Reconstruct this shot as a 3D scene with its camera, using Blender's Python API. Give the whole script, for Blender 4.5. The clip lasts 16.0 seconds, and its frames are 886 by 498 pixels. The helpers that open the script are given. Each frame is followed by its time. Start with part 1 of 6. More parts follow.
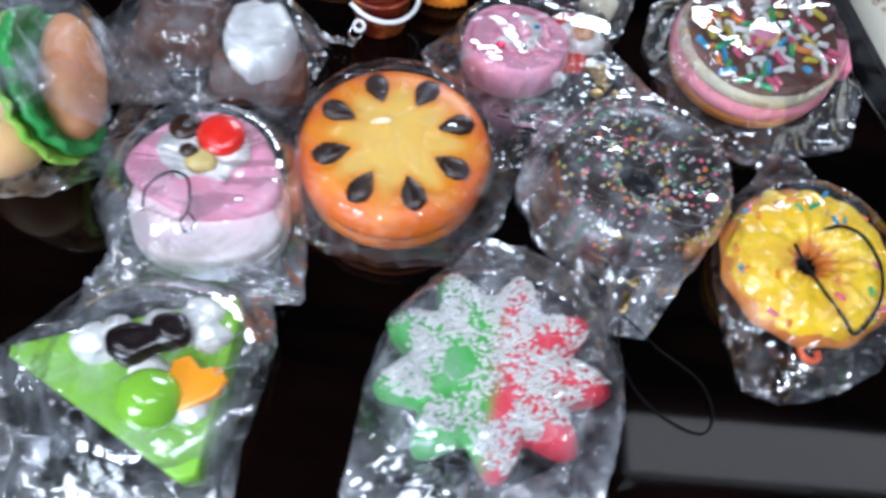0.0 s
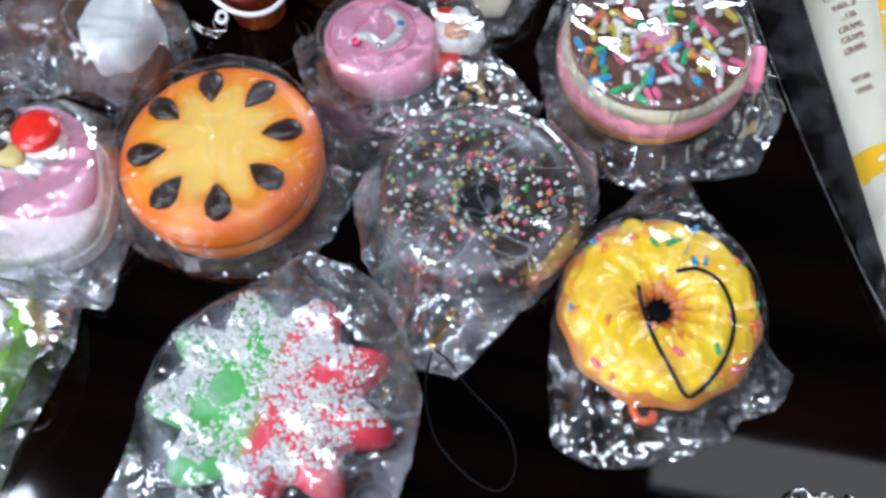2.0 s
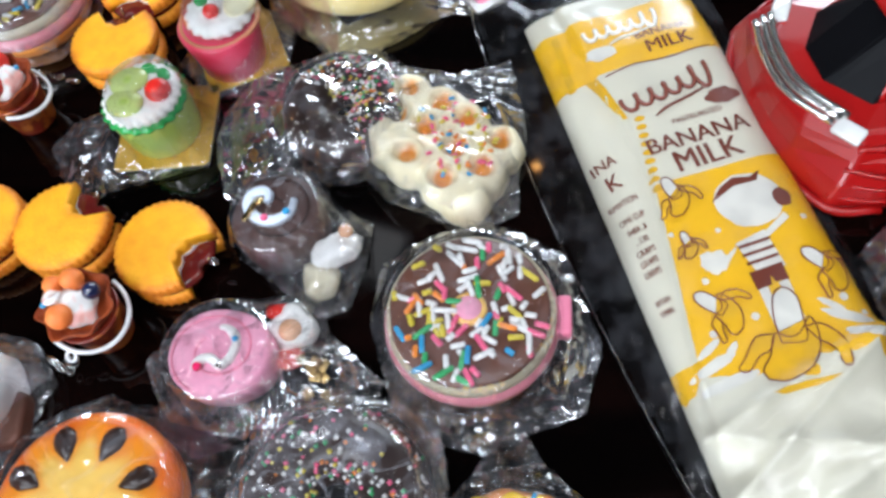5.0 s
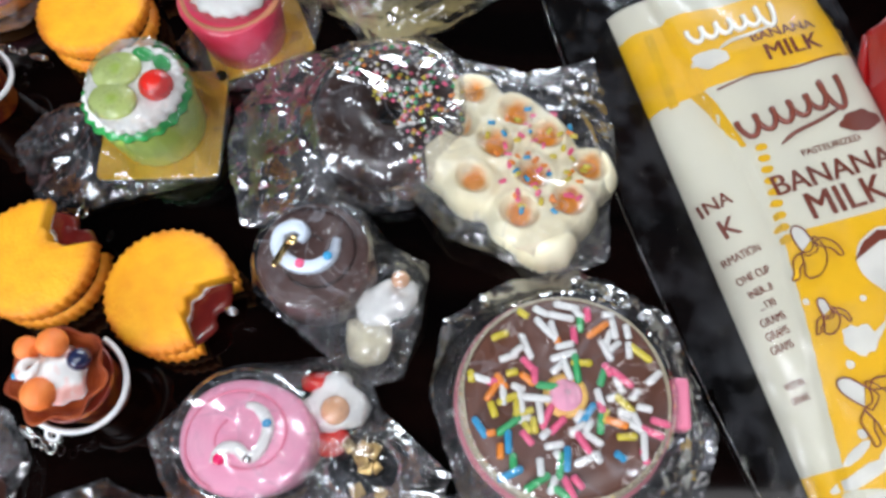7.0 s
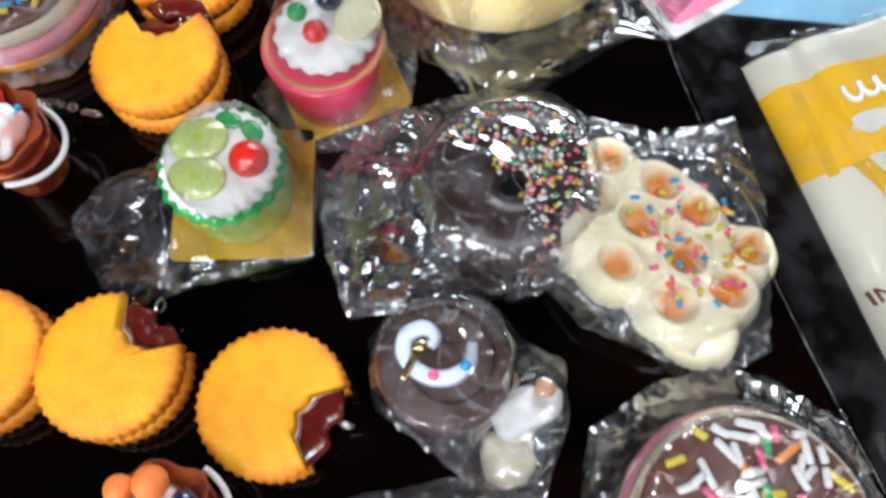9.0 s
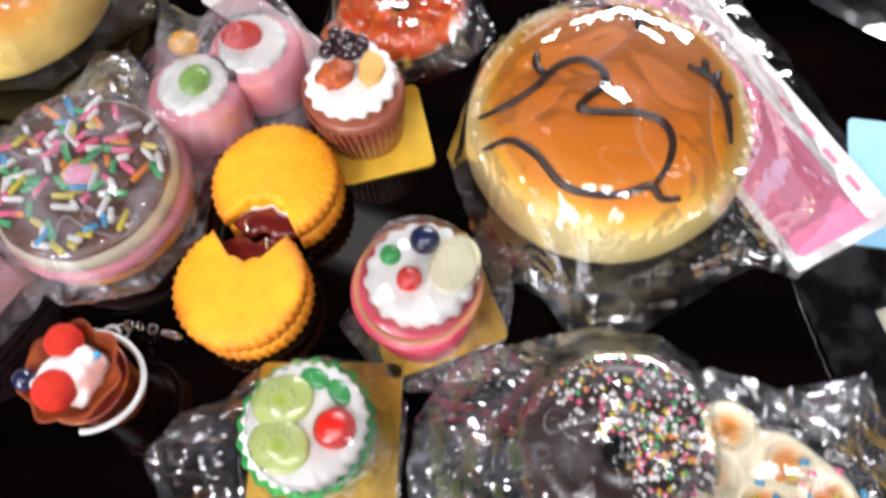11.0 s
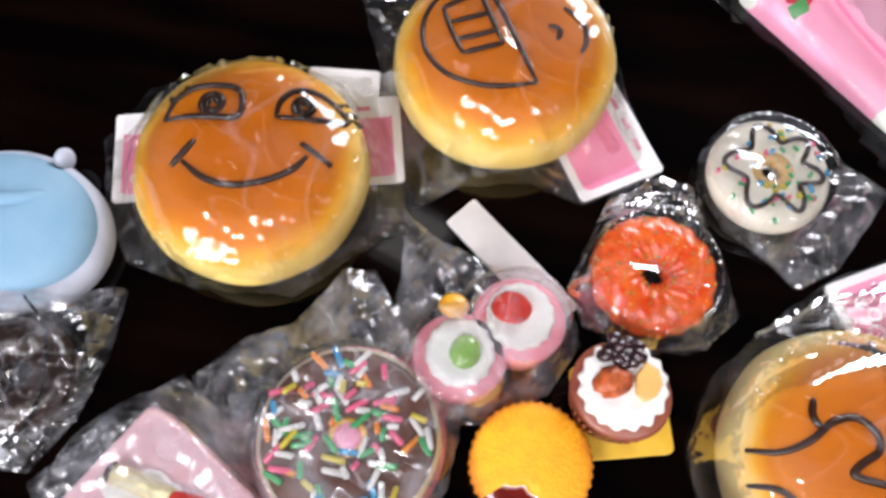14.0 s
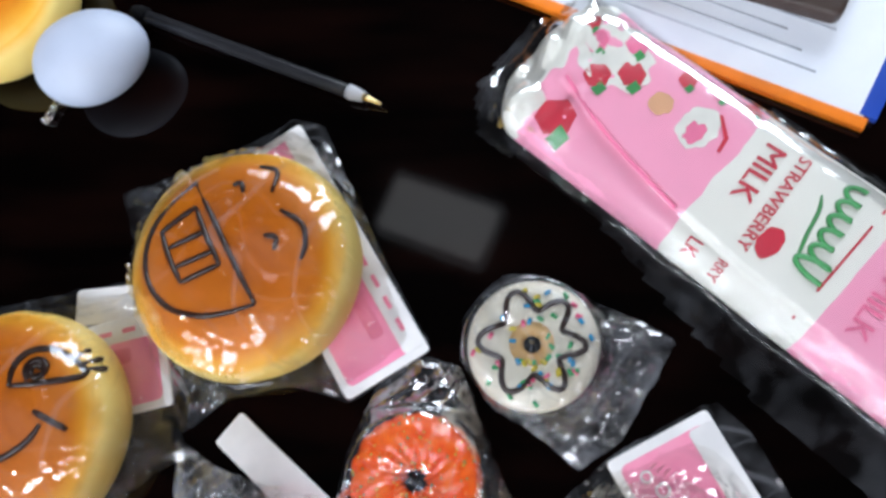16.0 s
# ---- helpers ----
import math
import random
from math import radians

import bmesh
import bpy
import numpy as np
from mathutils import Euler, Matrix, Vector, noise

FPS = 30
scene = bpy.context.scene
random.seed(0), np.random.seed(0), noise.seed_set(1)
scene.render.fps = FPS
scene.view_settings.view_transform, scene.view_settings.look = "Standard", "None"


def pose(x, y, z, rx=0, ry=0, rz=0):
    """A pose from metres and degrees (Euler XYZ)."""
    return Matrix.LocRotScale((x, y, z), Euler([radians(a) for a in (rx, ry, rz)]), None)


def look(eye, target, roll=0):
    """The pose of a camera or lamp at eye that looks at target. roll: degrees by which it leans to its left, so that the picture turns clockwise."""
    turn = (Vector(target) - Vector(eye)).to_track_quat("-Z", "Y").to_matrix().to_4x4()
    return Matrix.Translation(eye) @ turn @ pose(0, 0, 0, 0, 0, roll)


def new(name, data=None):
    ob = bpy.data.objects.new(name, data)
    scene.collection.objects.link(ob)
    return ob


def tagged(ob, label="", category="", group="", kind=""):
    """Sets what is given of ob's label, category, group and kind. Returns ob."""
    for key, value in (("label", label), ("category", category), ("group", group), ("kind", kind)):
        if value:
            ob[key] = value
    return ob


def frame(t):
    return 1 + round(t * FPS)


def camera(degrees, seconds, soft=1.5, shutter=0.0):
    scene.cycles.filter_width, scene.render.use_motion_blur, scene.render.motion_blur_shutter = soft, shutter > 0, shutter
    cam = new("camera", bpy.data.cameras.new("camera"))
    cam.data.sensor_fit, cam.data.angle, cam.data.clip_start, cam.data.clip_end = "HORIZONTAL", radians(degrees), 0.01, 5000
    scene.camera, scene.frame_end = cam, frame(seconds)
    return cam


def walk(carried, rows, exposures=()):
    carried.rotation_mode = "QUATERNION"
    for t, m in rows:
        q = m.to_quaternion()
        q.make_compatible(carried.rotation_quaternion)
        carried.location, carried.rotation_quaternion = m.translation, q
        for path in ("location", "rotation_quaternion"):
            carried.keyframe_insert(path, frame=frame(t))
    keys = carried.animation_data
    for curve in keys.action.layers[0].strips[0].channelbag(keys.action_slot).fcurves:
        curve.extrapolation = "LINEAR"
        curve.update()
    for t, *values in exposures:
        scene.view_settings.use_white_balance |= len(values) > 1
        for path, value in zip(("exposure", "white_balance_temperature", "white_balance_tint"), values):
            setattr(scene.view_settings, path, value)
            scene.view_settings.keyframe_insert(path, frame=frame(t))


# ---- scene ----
cam = camera(58.7, 16.0, soft=3.0, shutter=0.4)
PATH = [
    (0, (0.0097, -0.1200, 0.2779), (0.0121, 0.1045, -0.1688), 8.51),
    (0.5, (0.0622, -0.1019, 0.2685), (0.0342, 0.1165, -0.1805), 3.57),
    (1, (0.0854, -0.0858, 0.2662), (0.0373, 0.1165, -0.1886), -0.32),
    (1.5, (0.1090, -0.0732, 0.2686), (0.0442, 0.1218, -0.1873), -5.83),
    (2, (0.1178, -0.0730, 0.2649), (0.0432, 0.1199, -0.1903), -7.37),
    (2.5, (0.1607, -0.0676, 0.2717), (0.0704, 0.1250, -0.1808), -12.81),
    (3, (0.1922, -0.0520, 0.2821), (0.0997, 0.1375, -0.1713), -16.74),
    (3.5, (0.2068, -0.0141, 0.3083), (0.1136, 0.1662, -0.1486), -20.67),
    (4, (0.2034, 0.0264, 0.3186), (0.1266, 0.2125, -0.1390), -21.05),
    (4.5, (0.1846, 0.0068, 0.3217), (0.1163, 0.2318, -0.1196), -15.91),
    (6.8, (0.1142, 0.0717, 0.2840), (0.0793, 0.2592, -0.1782), -8.56),
    (7, (0.1104, 0.0808, 0.2808), (0.0790, 0.2627, -0.1838), -7.72),
    (7.5, (0.0955, 0.0960, 0.2706), (0.0765, 0.2684, -0.1984), -4.40),
    (8, (0.0713, 0.1031, 0.2642), (0.0641, 0.2680, -0.2078), -1.02),
    (8.2, (0.0572, 0.1070, 0.2646), (0.0556, 0.2667, -0.2092), 0.40),
    (10.3, (0.0507, 0.1677, 0.2488), (0.0050, 0.3646, -0.2085), -11.05),
    (10.5, (0.0496, 0.1741, 0.2515), (0.0018, 0.3679, -0.2069), -11.53),
    (11, (0.0364, 0.2021, 0.2665), (-0.0143, 0.3940, -0.1924), -11.04),
    (11.5, (0.0314, 0.2265, 0.2748), (-0.0203, 0.4144, -0.1857), -10.27),
    (12, (0.0156, 0.2364, 0.2659), (-0.0351, 0.4109, -0.2000), -9.92),
    (12.5, (0.0003, 0.2495, 0.2759), (-0.0462, 0.4209, -0.1914), -7.82),
    (13, (-0.0295, 0.2593, 0.2908), (-0.0685, 0.4306, -0.1773), -3.76),
    (13.5, (-0.0772, 0.2789, 0.3139), (-0.1131, 0.4433, -0.1569), -0.00),
    (14, (-0.0836, 0.3027, 0.3244), (-0.1180, 0.4639, -0.1477), 0.36),
    (14.5, (-0.0676, 0.3247, 0.3358), (-0.1120, 0.4815, -0.1370), -4.99),
    (15, (-0.0121, 0.3785, 0.3487), (-0.0592, 0.5272, -0.1263), -10.76),
    (15.5, (0.0302, 0.4137, 0.3390), (-0.0507, 0.5402, -0.1379), -27.65),
    (16, (0.0511, 0.4328, 0.3247), (-0.0483, 0.5528, -0.1504), -36.15),
]
EXPOSURE = [(0, -0.1, 5640, 10), (1, -0.09, 5640, 10), (2, -0.01, 5740, 10), (3, 0.2, 5880, 10), (3.5, 0.24, 5960, 10), (4, 0.22, 5980, 10), (4.5, 0.06, 6000, 10), (7, -0.09, 6200, 11), (8, -0.09, 6200, 11), (10.5, 0.12, 6520, 15), (11.5, 0.23, 6720, 18), (13, 0.24, 6720, 18), (14.5, 0.15, 6520, 17), (15.5, 0.02, 6120, 12), (16, -0.04, 6080, 11)]
walk(cam, [(t, look(eye, target, roll)) for t, eye, target, roll in PATH], EXPOSURE)

# ---- light: unseen area lamps, added behind, ahead and above to light table and film ----
world = bpy.data.worlds.new("room_air")
scene.world = world
world.use_nodes = True
world.node_tree.nodes["Background"].inputs[0].default_value = (0.9, 0.95, 1.0, 1)
world.node_tree.nodes["Background"].inputs[1].default_value = 0.03
scene.view_settings.exposure = 0.0


def area_lamp(name, eye, target, sx, sy, power, colour):
    data = bpy.data.lights.new(name, "AREA")
    data.shape, data.size, data.size_y, data.energy, data.color = "RECTANGLE", sx, sy, power, colour
    ob = new(name, data)
    ob.matrix_world = look(eye, target)
    return ob


# soft lights added just inside the south and north walls, out of view
area_lamp("added_soft_light", (-0.75, -1.86, 0.85), (0, 0.25, 0), 1.5, 1.1, 95, (0.88, 0.95, 1.0))
area_lamp("added_soft_light", (0.35, 2.26, 0.72), (0, 0.25, 0), 1.4, 0.8, 70, (0.88, 0.95, 1.0))
# unseen narrow strips, added so that the bags get bright glints
area_lamp("added_strip_light", (0.45, -0.55, 1.6), (0.05, 0.3, 0), 1.2, 0.09, 17, (0.95, 0.97, 1.0))
area_lamp("added_strip_light", (-0.65, -0.45, 1.6), (0.0, 0.3, 0), 1.0, 0.09, 15, (0.95, 0.97, 1.0))


# ---- materials ----
def rgb(c):
    return (*c, 1)


def surface(name, base, other=None, scale=60, rough=0.5, bump=0.15, fine=None, metal=0.0, spec=0.5, coat=0.0, grad=None, contrast=(0.35, 0.65), sss=0.0, uneven=1.0, petals=None, stretch=None):
    """Two-tone noise paint with fine relief. grad: (axis, from, to, colour) paints towards a colour along x, y, z or the radius r, in mm."""
    m = bpy.data.materials.new(name)
    m.use_nodes = True
    nt = m.node_tree
    b = nt.nodes["Principled BSDF"]
    tc = nt.nodes.new("ShaderNodeTexCoord")
    n1 = nt.nodes.new("ShaderNodeTexNoise")
    n1.inputs["Scale"].default_value, n1.inputs["Detail"].default_value = scale, 5
    if stretch:
        grain = nt.nodes.new("ShaderNodeMapping")
        grain.inputs["Scale"].default_value = stretch
        nt.links.new(tc.outputs["Object"], grain.inputs["Vector"])
        nt.links.new(grain.outputs["Vector"], n1.inputs["Vector"])
    else:
        nt.links.new(tc.outputs["Object"], n1.inputs["Vector"])
    ramp = nt.nodes.new("ShaderNodeMapRange")
    ramp.inputs["From Min"].default_value, ramp.inputs["From Max"].default_value = contrast
    nt.links.new(n1.outputs["Fac"], ramp.inputs["Value"])
    mix = nt.nodes.new("ShaderNodeMix")
    mix.data_type = "RGBA"
    mix.inputs["A"].default_value = rgb(base)
    mix.inputs["B"].default_value = rgb(other or tuple(v * 0.82 for v in base))
    nt.links.new(ramp.outputs["Result"], mix.inputs["Factor"])
    colour = mix.outputs["Result"]
    if grad:
        for axis, a, z, tint in (grad if isinstance(grad, list) else [grad]):
            sep = nt.nodes.new("ShaderNodeSeparateXYZ")
            nt.links.new(tc.outputs["Object"], sep.inputs[0])
            if axis == "r":
                flat = nt.nodes.new("ShaderNodeCombineXYZ")
                nt.links.new(sep.outputs["X"], flat.inputs["X"])
                nt.links.new(sep.outputs["Y"], flat.inputs["Y"])
                ln = nt.nodes.new("ShaderNodeVectorMath")
                ln.operation = "LENGTH"
                nt.links.new(flat.outputs[0], ln.inputs[0])
                value = ln.outputs["Value"]
                if petals:
                    turn = nt.nodes.new("ShaderNodeMath")
                    turn.operation = "ARCTAN2"
                    nt.links.new(sep.outputs["Y"], turn.inputs[0])
                    nt.links.new(sep.outputs["X"], turn.inputs[1])
                    many = nt.nodes.new("ShaderNodeMath")
                    many.operation = "MULTIPLY_ADD"
                    many.inputs[1].default_value, many.inputs[2].default_value = petals[0], -petals[0] * radians(petals[1])
                    nt.links.new(turn.outputs[0], many.inputs[0])
                    swing = nt.nodes.new("ShaderNodeMath")
                    swing.operation = "COSINE"
                    nt.links.new(many.outputs[0], swing.inputs[0])
                    sway = nt.nodes.new("ShaderNodeMath")
                    sway.operation = "MULTIPLY_ADD"
                    sway.inputs[1].default_value = petals[2] * 0.001
                    nt.links.new(swing.outputs[0], sway.inputs[0])
                    nt.links.new(value, sway.inputs[2])
                    value = sway.outputs[0]
            else:
                value = sep.outputs[axis.upper()]
            wob = nt.nodes.new("ShaderNodeMath")
            wob.operation = "MULTIPLY_ADD"
            wob.inputs[1].default_value = abs(z - a) * 0.0009 * uneven
            nt.links.new(n1.outputs["Fac"], wob.inputs[0])
            nt.links.new(value, wob.inputs[2])
            mr = nt.nodes.new("ShaderNodeMapRange")
            mr.interpolation_type = "SMOOTHSTEP"
            off = abs(z - a) * 0.00045 * uneven
            mr.inputs["From Min"].default_value, mr.inputs["From Max"].default_value = a * 0.001 + off, z * 0.001 + off
            nt.links.new(wob.outputs[0], mr.inputs["Value"])
            mx = nt.nodes.new("ShaderNodeMix")
            mx.data_type = "RGBA"
            nt.links.new(mr.outputs["Result"], mx.inputs["Factor"])
            nt.links.new(colour, mx.inputs["A"])
            mx.inputs["B"].default_value = rgb(tint)
            colour = mx.outputs["Result"]
    nt.links.new(colour, b.inputs["Base Color"])
    b.inputs["Roughness"].default_value, b.inputs["Metallic"].default_value = rough, metal
    b.inputs["Specular IOR Level"].default_value = spec
    b.inputs["Coat Weight"].default_value, b.inputs["Coat Roughness"].default_value = coat, 0.08
    if sss:
        b.inputs["Subsurface Weight"].default_value, b.inputs["Subsurface Scale"].default_value = sss, 0.004
    if bump:
        n2 = nt.nodes.new("ShaderNodeTexNoise")
        n2.inputs["Scale"].default_value, n2.inputs["Detail"].default_value = fine or scale * 8, 6
        nt.links.new(tc.outputs["Object"], n2.inputs["Vector"])
        bp = nt.nodes.new("ShaderNodeBump")
        bp.inputs["Strength"].default_value, bp.inputs["Distance"].default_value = bump, 0.001
        nt.links.new(n2.outputs["Fac"], bp.inputs["Height"])
        nt.links.new(bp.outputs["Normal"], b.inputs["Normal"])
    return m


def film(name, tint=(0.97, 0.97, 0.97), haze=0.022, gloss=0.95, fine=24, rough=0.19, slope=0.6, crease_glare=0.15):
    """Thin crinkled clear film: lets light through, shines at its creases, and is slightly milky. Its white patches
    also put broad glare into the colour.
    """
    m = bpy.data.materials.new(name)
    m.use_nodes = True
    nt = m.node_tree
    nt.nodes.remove(nt.nodes["Principled BSDF"])
    out = nt.nodes["Material Output"]
    tc = nt.nodes.new("ShaderNodeTexCoord")
    heights, creases = [], []
    for s, weight in ((fine, 1.0), (fine * 2.6, 0.2)):
        n = nt.nodes.new("ShaderNodeTexNoise")
        n.inputs["Scale"].default_value, n.inputs["Detail"].default_value, n.inputs["Distortion"].default_value = s, 1.0, 0.8
        nt.links.new(tc.outputs["Object"], n.inputs["Vector"])
        mid = nt.nodes.new("ShaderNodeMath")
        mid.operation = "SUBTRACT"
        mid.inputs[1].default_value = 0.5
        nt.links.new(n.outputs["Fac"], mid.inputs[0])
        crease = nt.nodes.new("ShaderNodeMath")
        crease.operation = "ABSOLUTE"
        nt.links.new(mid.outputs[0], crease.inputs[0])
        gain = nt.nodes.new("ShaderNodeMath")
        gain.operation = "MULTIPLY"
        gain.inputs[1].default_value = weight
        nt.links.new(crease.outputs[0], gain.inputs[0])
        heights.append(gain.outputs[0])
        creases.append(crease.outputs[0])
    both = nt.nodes.new("ShaderNodeMath")
    nt.links.new(heights[0], both.inputs[0])
    nt.links.new(heights[1], both.inputs[1])
    bp = nt.nodes.new("ShaderNodeBump")
    bp.inputs["Strength"].default_value, bp.inputs["Distance"].default_value = 1.0, 0.55 / fine * slope
    nt.links.new(both.outputs[0], bp.inputs["Height"])
    clear = nt.nodes.new("ShaderNodeBsdfTransparent")
    clear.inputs[0].default_value = rgb(tint)
    milk = nt.nodes.new("ShaderNodeBsdfDiffuse")
    milk.inputs[0].default_value = (0.80, 0.82, 0.90, 1)
    shine = nt.nodes.new("ShaderNodeBsdfGlossy")
    shine.inputs["Roughness"].default_value = rough
    nt.links.new(bp.outputs[0], shine.inputs["Normal"])
    broad = nt.nodes.new("ShaderNodeTexNoise")
    broad.inputs["Scale"].default_value, broad.inputs["Detail"].default_value = 60, 4
    nt.links.new(tc.outputs["Object"], broad.inputs["Vector"])
    mr = nt.nodes.new("ShaderNodeMapRange")
    mr.inputs["From Min"].default_value, mr.inputs["From Max"].default_value = 0.44, 0.72
    mr.inputs["To Min"].default_value, mr.inputs["To Max"].default_value = haze * 0.3, haze * 5.0
    nt.links.new(broad.outputs["Fac"], mr.inputs["Value"])
    white = mr.outputs["Result"]
    # bright streaks along the creases are put in as white colour
    for k, (line, width) in enumerate(zip(creases, (0.012, 0.016))):
        ln = nt.nodes.new("ShaderNodeMapRange")
        ln.inputs["From Min"].default_value, ln.inputs["From Max"].default_value = width, 0.0
        ln.inputs["To Min"].default_value, ln.inputs["To Max"].default_value = 0.0, crease_glare * (1 - 0.4 * k)
        nt.links.new(line, ln.inputs["Value"])
        add = nt.nodes.new("ShaderNodeMath")
        nt.links.new(white, add.inputs[0])
        nt.links.new(ln.outputs["Result"], add.inputs[1])
        white = add.outputs[0]
    m1 = nt.nodes.new("ShaderNodeMixShader")
    nt.links.new(white, m1.inputs[0])
    nt.links.new(clear.outputs[0], m1.inputs[1])
    nt.links.new(milk.outputs[0], m1.inputs[2])
    fr = nt.nodes.new("ShaderNodeFresnel")
    fr.inputs["IOR"].default_value = 1.5
    nt.links.new(bp.outputs[0], fr.inputs["Normal"])
    twice = nt.nodes.new("ShaderNodeMath")
    twice.operation, twice.use_clamp = "MULTIPLY", True
    twice.inputs[1].default_value = 3.2 * gloss
    nt.links.new(fr.outputs[0], twice.inputs[0])
    cap = nt.nodes.new("ShaderNodeMath")
    cap.operation = "MINIMUM"
    cap.inputs[1].default_value = 0.45
    nt.links.new(twice.outputs[0], cap.inputs[0])
    m2 = nt.nodes.new("ShaderNodeMixShader")
    nt.links.new(cap.outputs[0], m2.inputs[0])
    nt.links.new(m1.outputs[0], m2.inputs[1])
    nt.links.new(shine.outputs[0], m2.inputs[2])
    nt.links.new(m2.outputs[0], out.inputs[0])
    return m


def glowing(name, colour, strength):
    m = bpy.data.materials.new(name)
    m.use_nodes = True
    b = m.node_tree.nodes["Principled BSDF"]
    b.inputs["Base Color"].default_value = rgb(colour)
    b.inputs["Emission Color"].default_value, b.inputs["Emission Strength"].default_value = rgb(colour), strength
    return m


FILM = film("clear_cellophane", haze=0.02, gloss=0.9, fine=34, rough=0.13, slope=0.18, crease_glare=0.12)
FILM_SOFT = film("milky_polythene", haze=0.042, gloss=0.9, fine=30, rough=0.16, slope=0.2, crease_glare=0.18)
FILM_TIGHT = film("taut_cellophane", haze=0.010, gloss=0.75, fine=22, rough=0.1, slope=0.22, crease_glare=0.08)
FILM_FLAT = film("flat_clear_pouch", tint=(0.97, 0.97, 0.96), haze=0.006, gloss=0.5, fine=11, rough=0.06, slope=0.3, crease_glare=0.05)
FILM_POUCH = film("long_clear_pouch", tint=(0.93, 0.93, 0.92), haze=0.008, gloss=0.17, fine=9, rough=0.16, slope=0.12, crease_glare=0.0)
# whitest film, its colour standing in for glare on the cake bags
FILM_GLARE = film("white_glare_film", haze=0.13, gloss=1.0, fine=40, rough=0.2, slope=0.3, crease_glare=0.3)
TABLE = surface("black_brown_lacquer", (0.0006, 0.0003, 0.0003), (0.0042, 0.0013, 0.001), scale=8, stretch=(1.0, 4.5, 1.0), contrast=(0.42, 0.7), rough=0.05, bump=0.02, fine=30, spec=0.28)
WALL = surface("room_paint", (0.055, 0.052, 0.05), scale=3, rough=0.9, bump=0.05)
CEIL = surface("ceiling_paint", (0.018, 0.017, 0.016), scale=3, rough=0.95, bump=0.05)
FLOOR = surface("floor_boards", (0.12, 0.07, 0.04), scale=4, rough=0.5, bump=0.05)
CHOC = surface("dark_chocolate", (0.020, 0.008, 0.005), (0.036, 0.014, 0.008), scale=70, rough=0.28, bump=0.1)
CHOC_TOP = surface("milk_chocolate_paint", (0.15, 0.058, 0.036), (0.115, 0.044, 0.027), scale=40, rough=0.4, bump=0.1)
CREAM = surface("white_cream_clay", (0.86, 0.85, 0.82), (0.78, 0.77, 0.74), scale=160, rough=0.5, bump=0.45, fine=900)
PINK = surface("soft_pink_foam", (0.86, 0.38, 0.52), (0.82, 0.33, 0.48), scale=90, rough=0.6, bump=0.25)
SALMON = surface("salmon_pink_foam", (0.86, 0.32, 0.39), (0.82, 0.27, 0.34), scale=70, rough=0.5, bump=0.15)
ROSE = surface("deep_pink_foam", (0.80, 0.24, 0.36), (0.74, 0.19, 0.30), scale=60, rough=0.5, bump=0.12)
YELLOW = surface("biscuit_yellow", (0.98, 0.45, 0.008), (0.92, 0.36, 0.006), scale=120, rough=0.6, bump=0.5, fine=700, grad=("r", 19.5, 24.5, (0.68, 0.19, 0.008)))
JAM = surface("dark_red_jam", (0.11, 0.010, 0.009), (0.17, 0.018, 0.012), scale=90, rough=0.16, bump=0.1, coat=0.5)
BREAD = surface("toasted_bun", (0.88, 0.70, 0.25), (0.88, 0.62, 0.17), scale=26, rough=0.5, bump=0.12, fine=300, grad=[("z", 24, 32, (0.83, 0.38, 0.02)), ("z", 29.5, 35.5, (0.64, 0.18, 0.003)), ("z", 35.5, 41, (0.52, 0.125, 0.002))], spec=0.3, uneven=1.3)
BREAD_PALE = surface("pale_sided_bun", (0.90, 0.76, 0.40), (0.90, 0.70, 0.28), scale=26, rough=0.5, bump=0.12, fine=300, grad=[("z", 27, 33, (0.83, 0.40, 0.03)), ("z", 31, 36, (0.64, 0.19, 0.004)), ("z", 36, 41, (0.54, 0.135, 0.003))], spec=0.3, uneven=1.3)
GOLD = surface("gold_card", (0.80, 0.50, 0.05), (0.72, 0.42, 0.04), scale=120, rough=0.35, bump=0.05, metal=0.35)
METAL = surface("bright_steel", (0.78, 0.77, 0.75), scale=200, rough=0.2, bump=0.05, metal=1.0)
BRASS = surface("brass_clip", (0.82, 0.60, 0.28), scale=200, rough=0.22, bump=0.05, metal=1.0)
CORD = surface("black_cord", (0.006, 0.006, 0.007), scale=800, rough=0.75, bump=0.6, fine=2600, spec=0.12)
ORANGE = surface("orange_glaze", (0.88, 0.15, 0.010), (0.78, 0.095, 0.007), scale=110, rough=0.28, bump=0.2, coat=0.3)
RED = surface("red_gloss", (0.72, 0.025, 0.015), (0.62, 0.018, 0.012), scale=200, rough=0.2, bump=0.2, coat=0.4)
WHITE = surface("white_plastic", (0.82, 0.82, 0.82), scale=50, rough=0.35, bump=0.03)
CARDPINK = surface("pink_printed_card", (0.83, 0.22, 0.38), (0.86, 0.32, 0.46), scale=35, rough=0.3, bump=0.02)
CARDWHITE = surface("white_card", (0.84, 0.82, 0.82), scale=40, rough=0.4, bump=0.03)
GREEN = surface("leaf_green_gloss", (0.04, 0.36, 0.09), scale=120, rough=0.25, bump=0.1, coat=0.3)
BLUEBERRY = surface("blueberry_skin", (0.012, 0.018, 0.06), scale=150, rough=0.22, bump=0.1, coat=0.5)
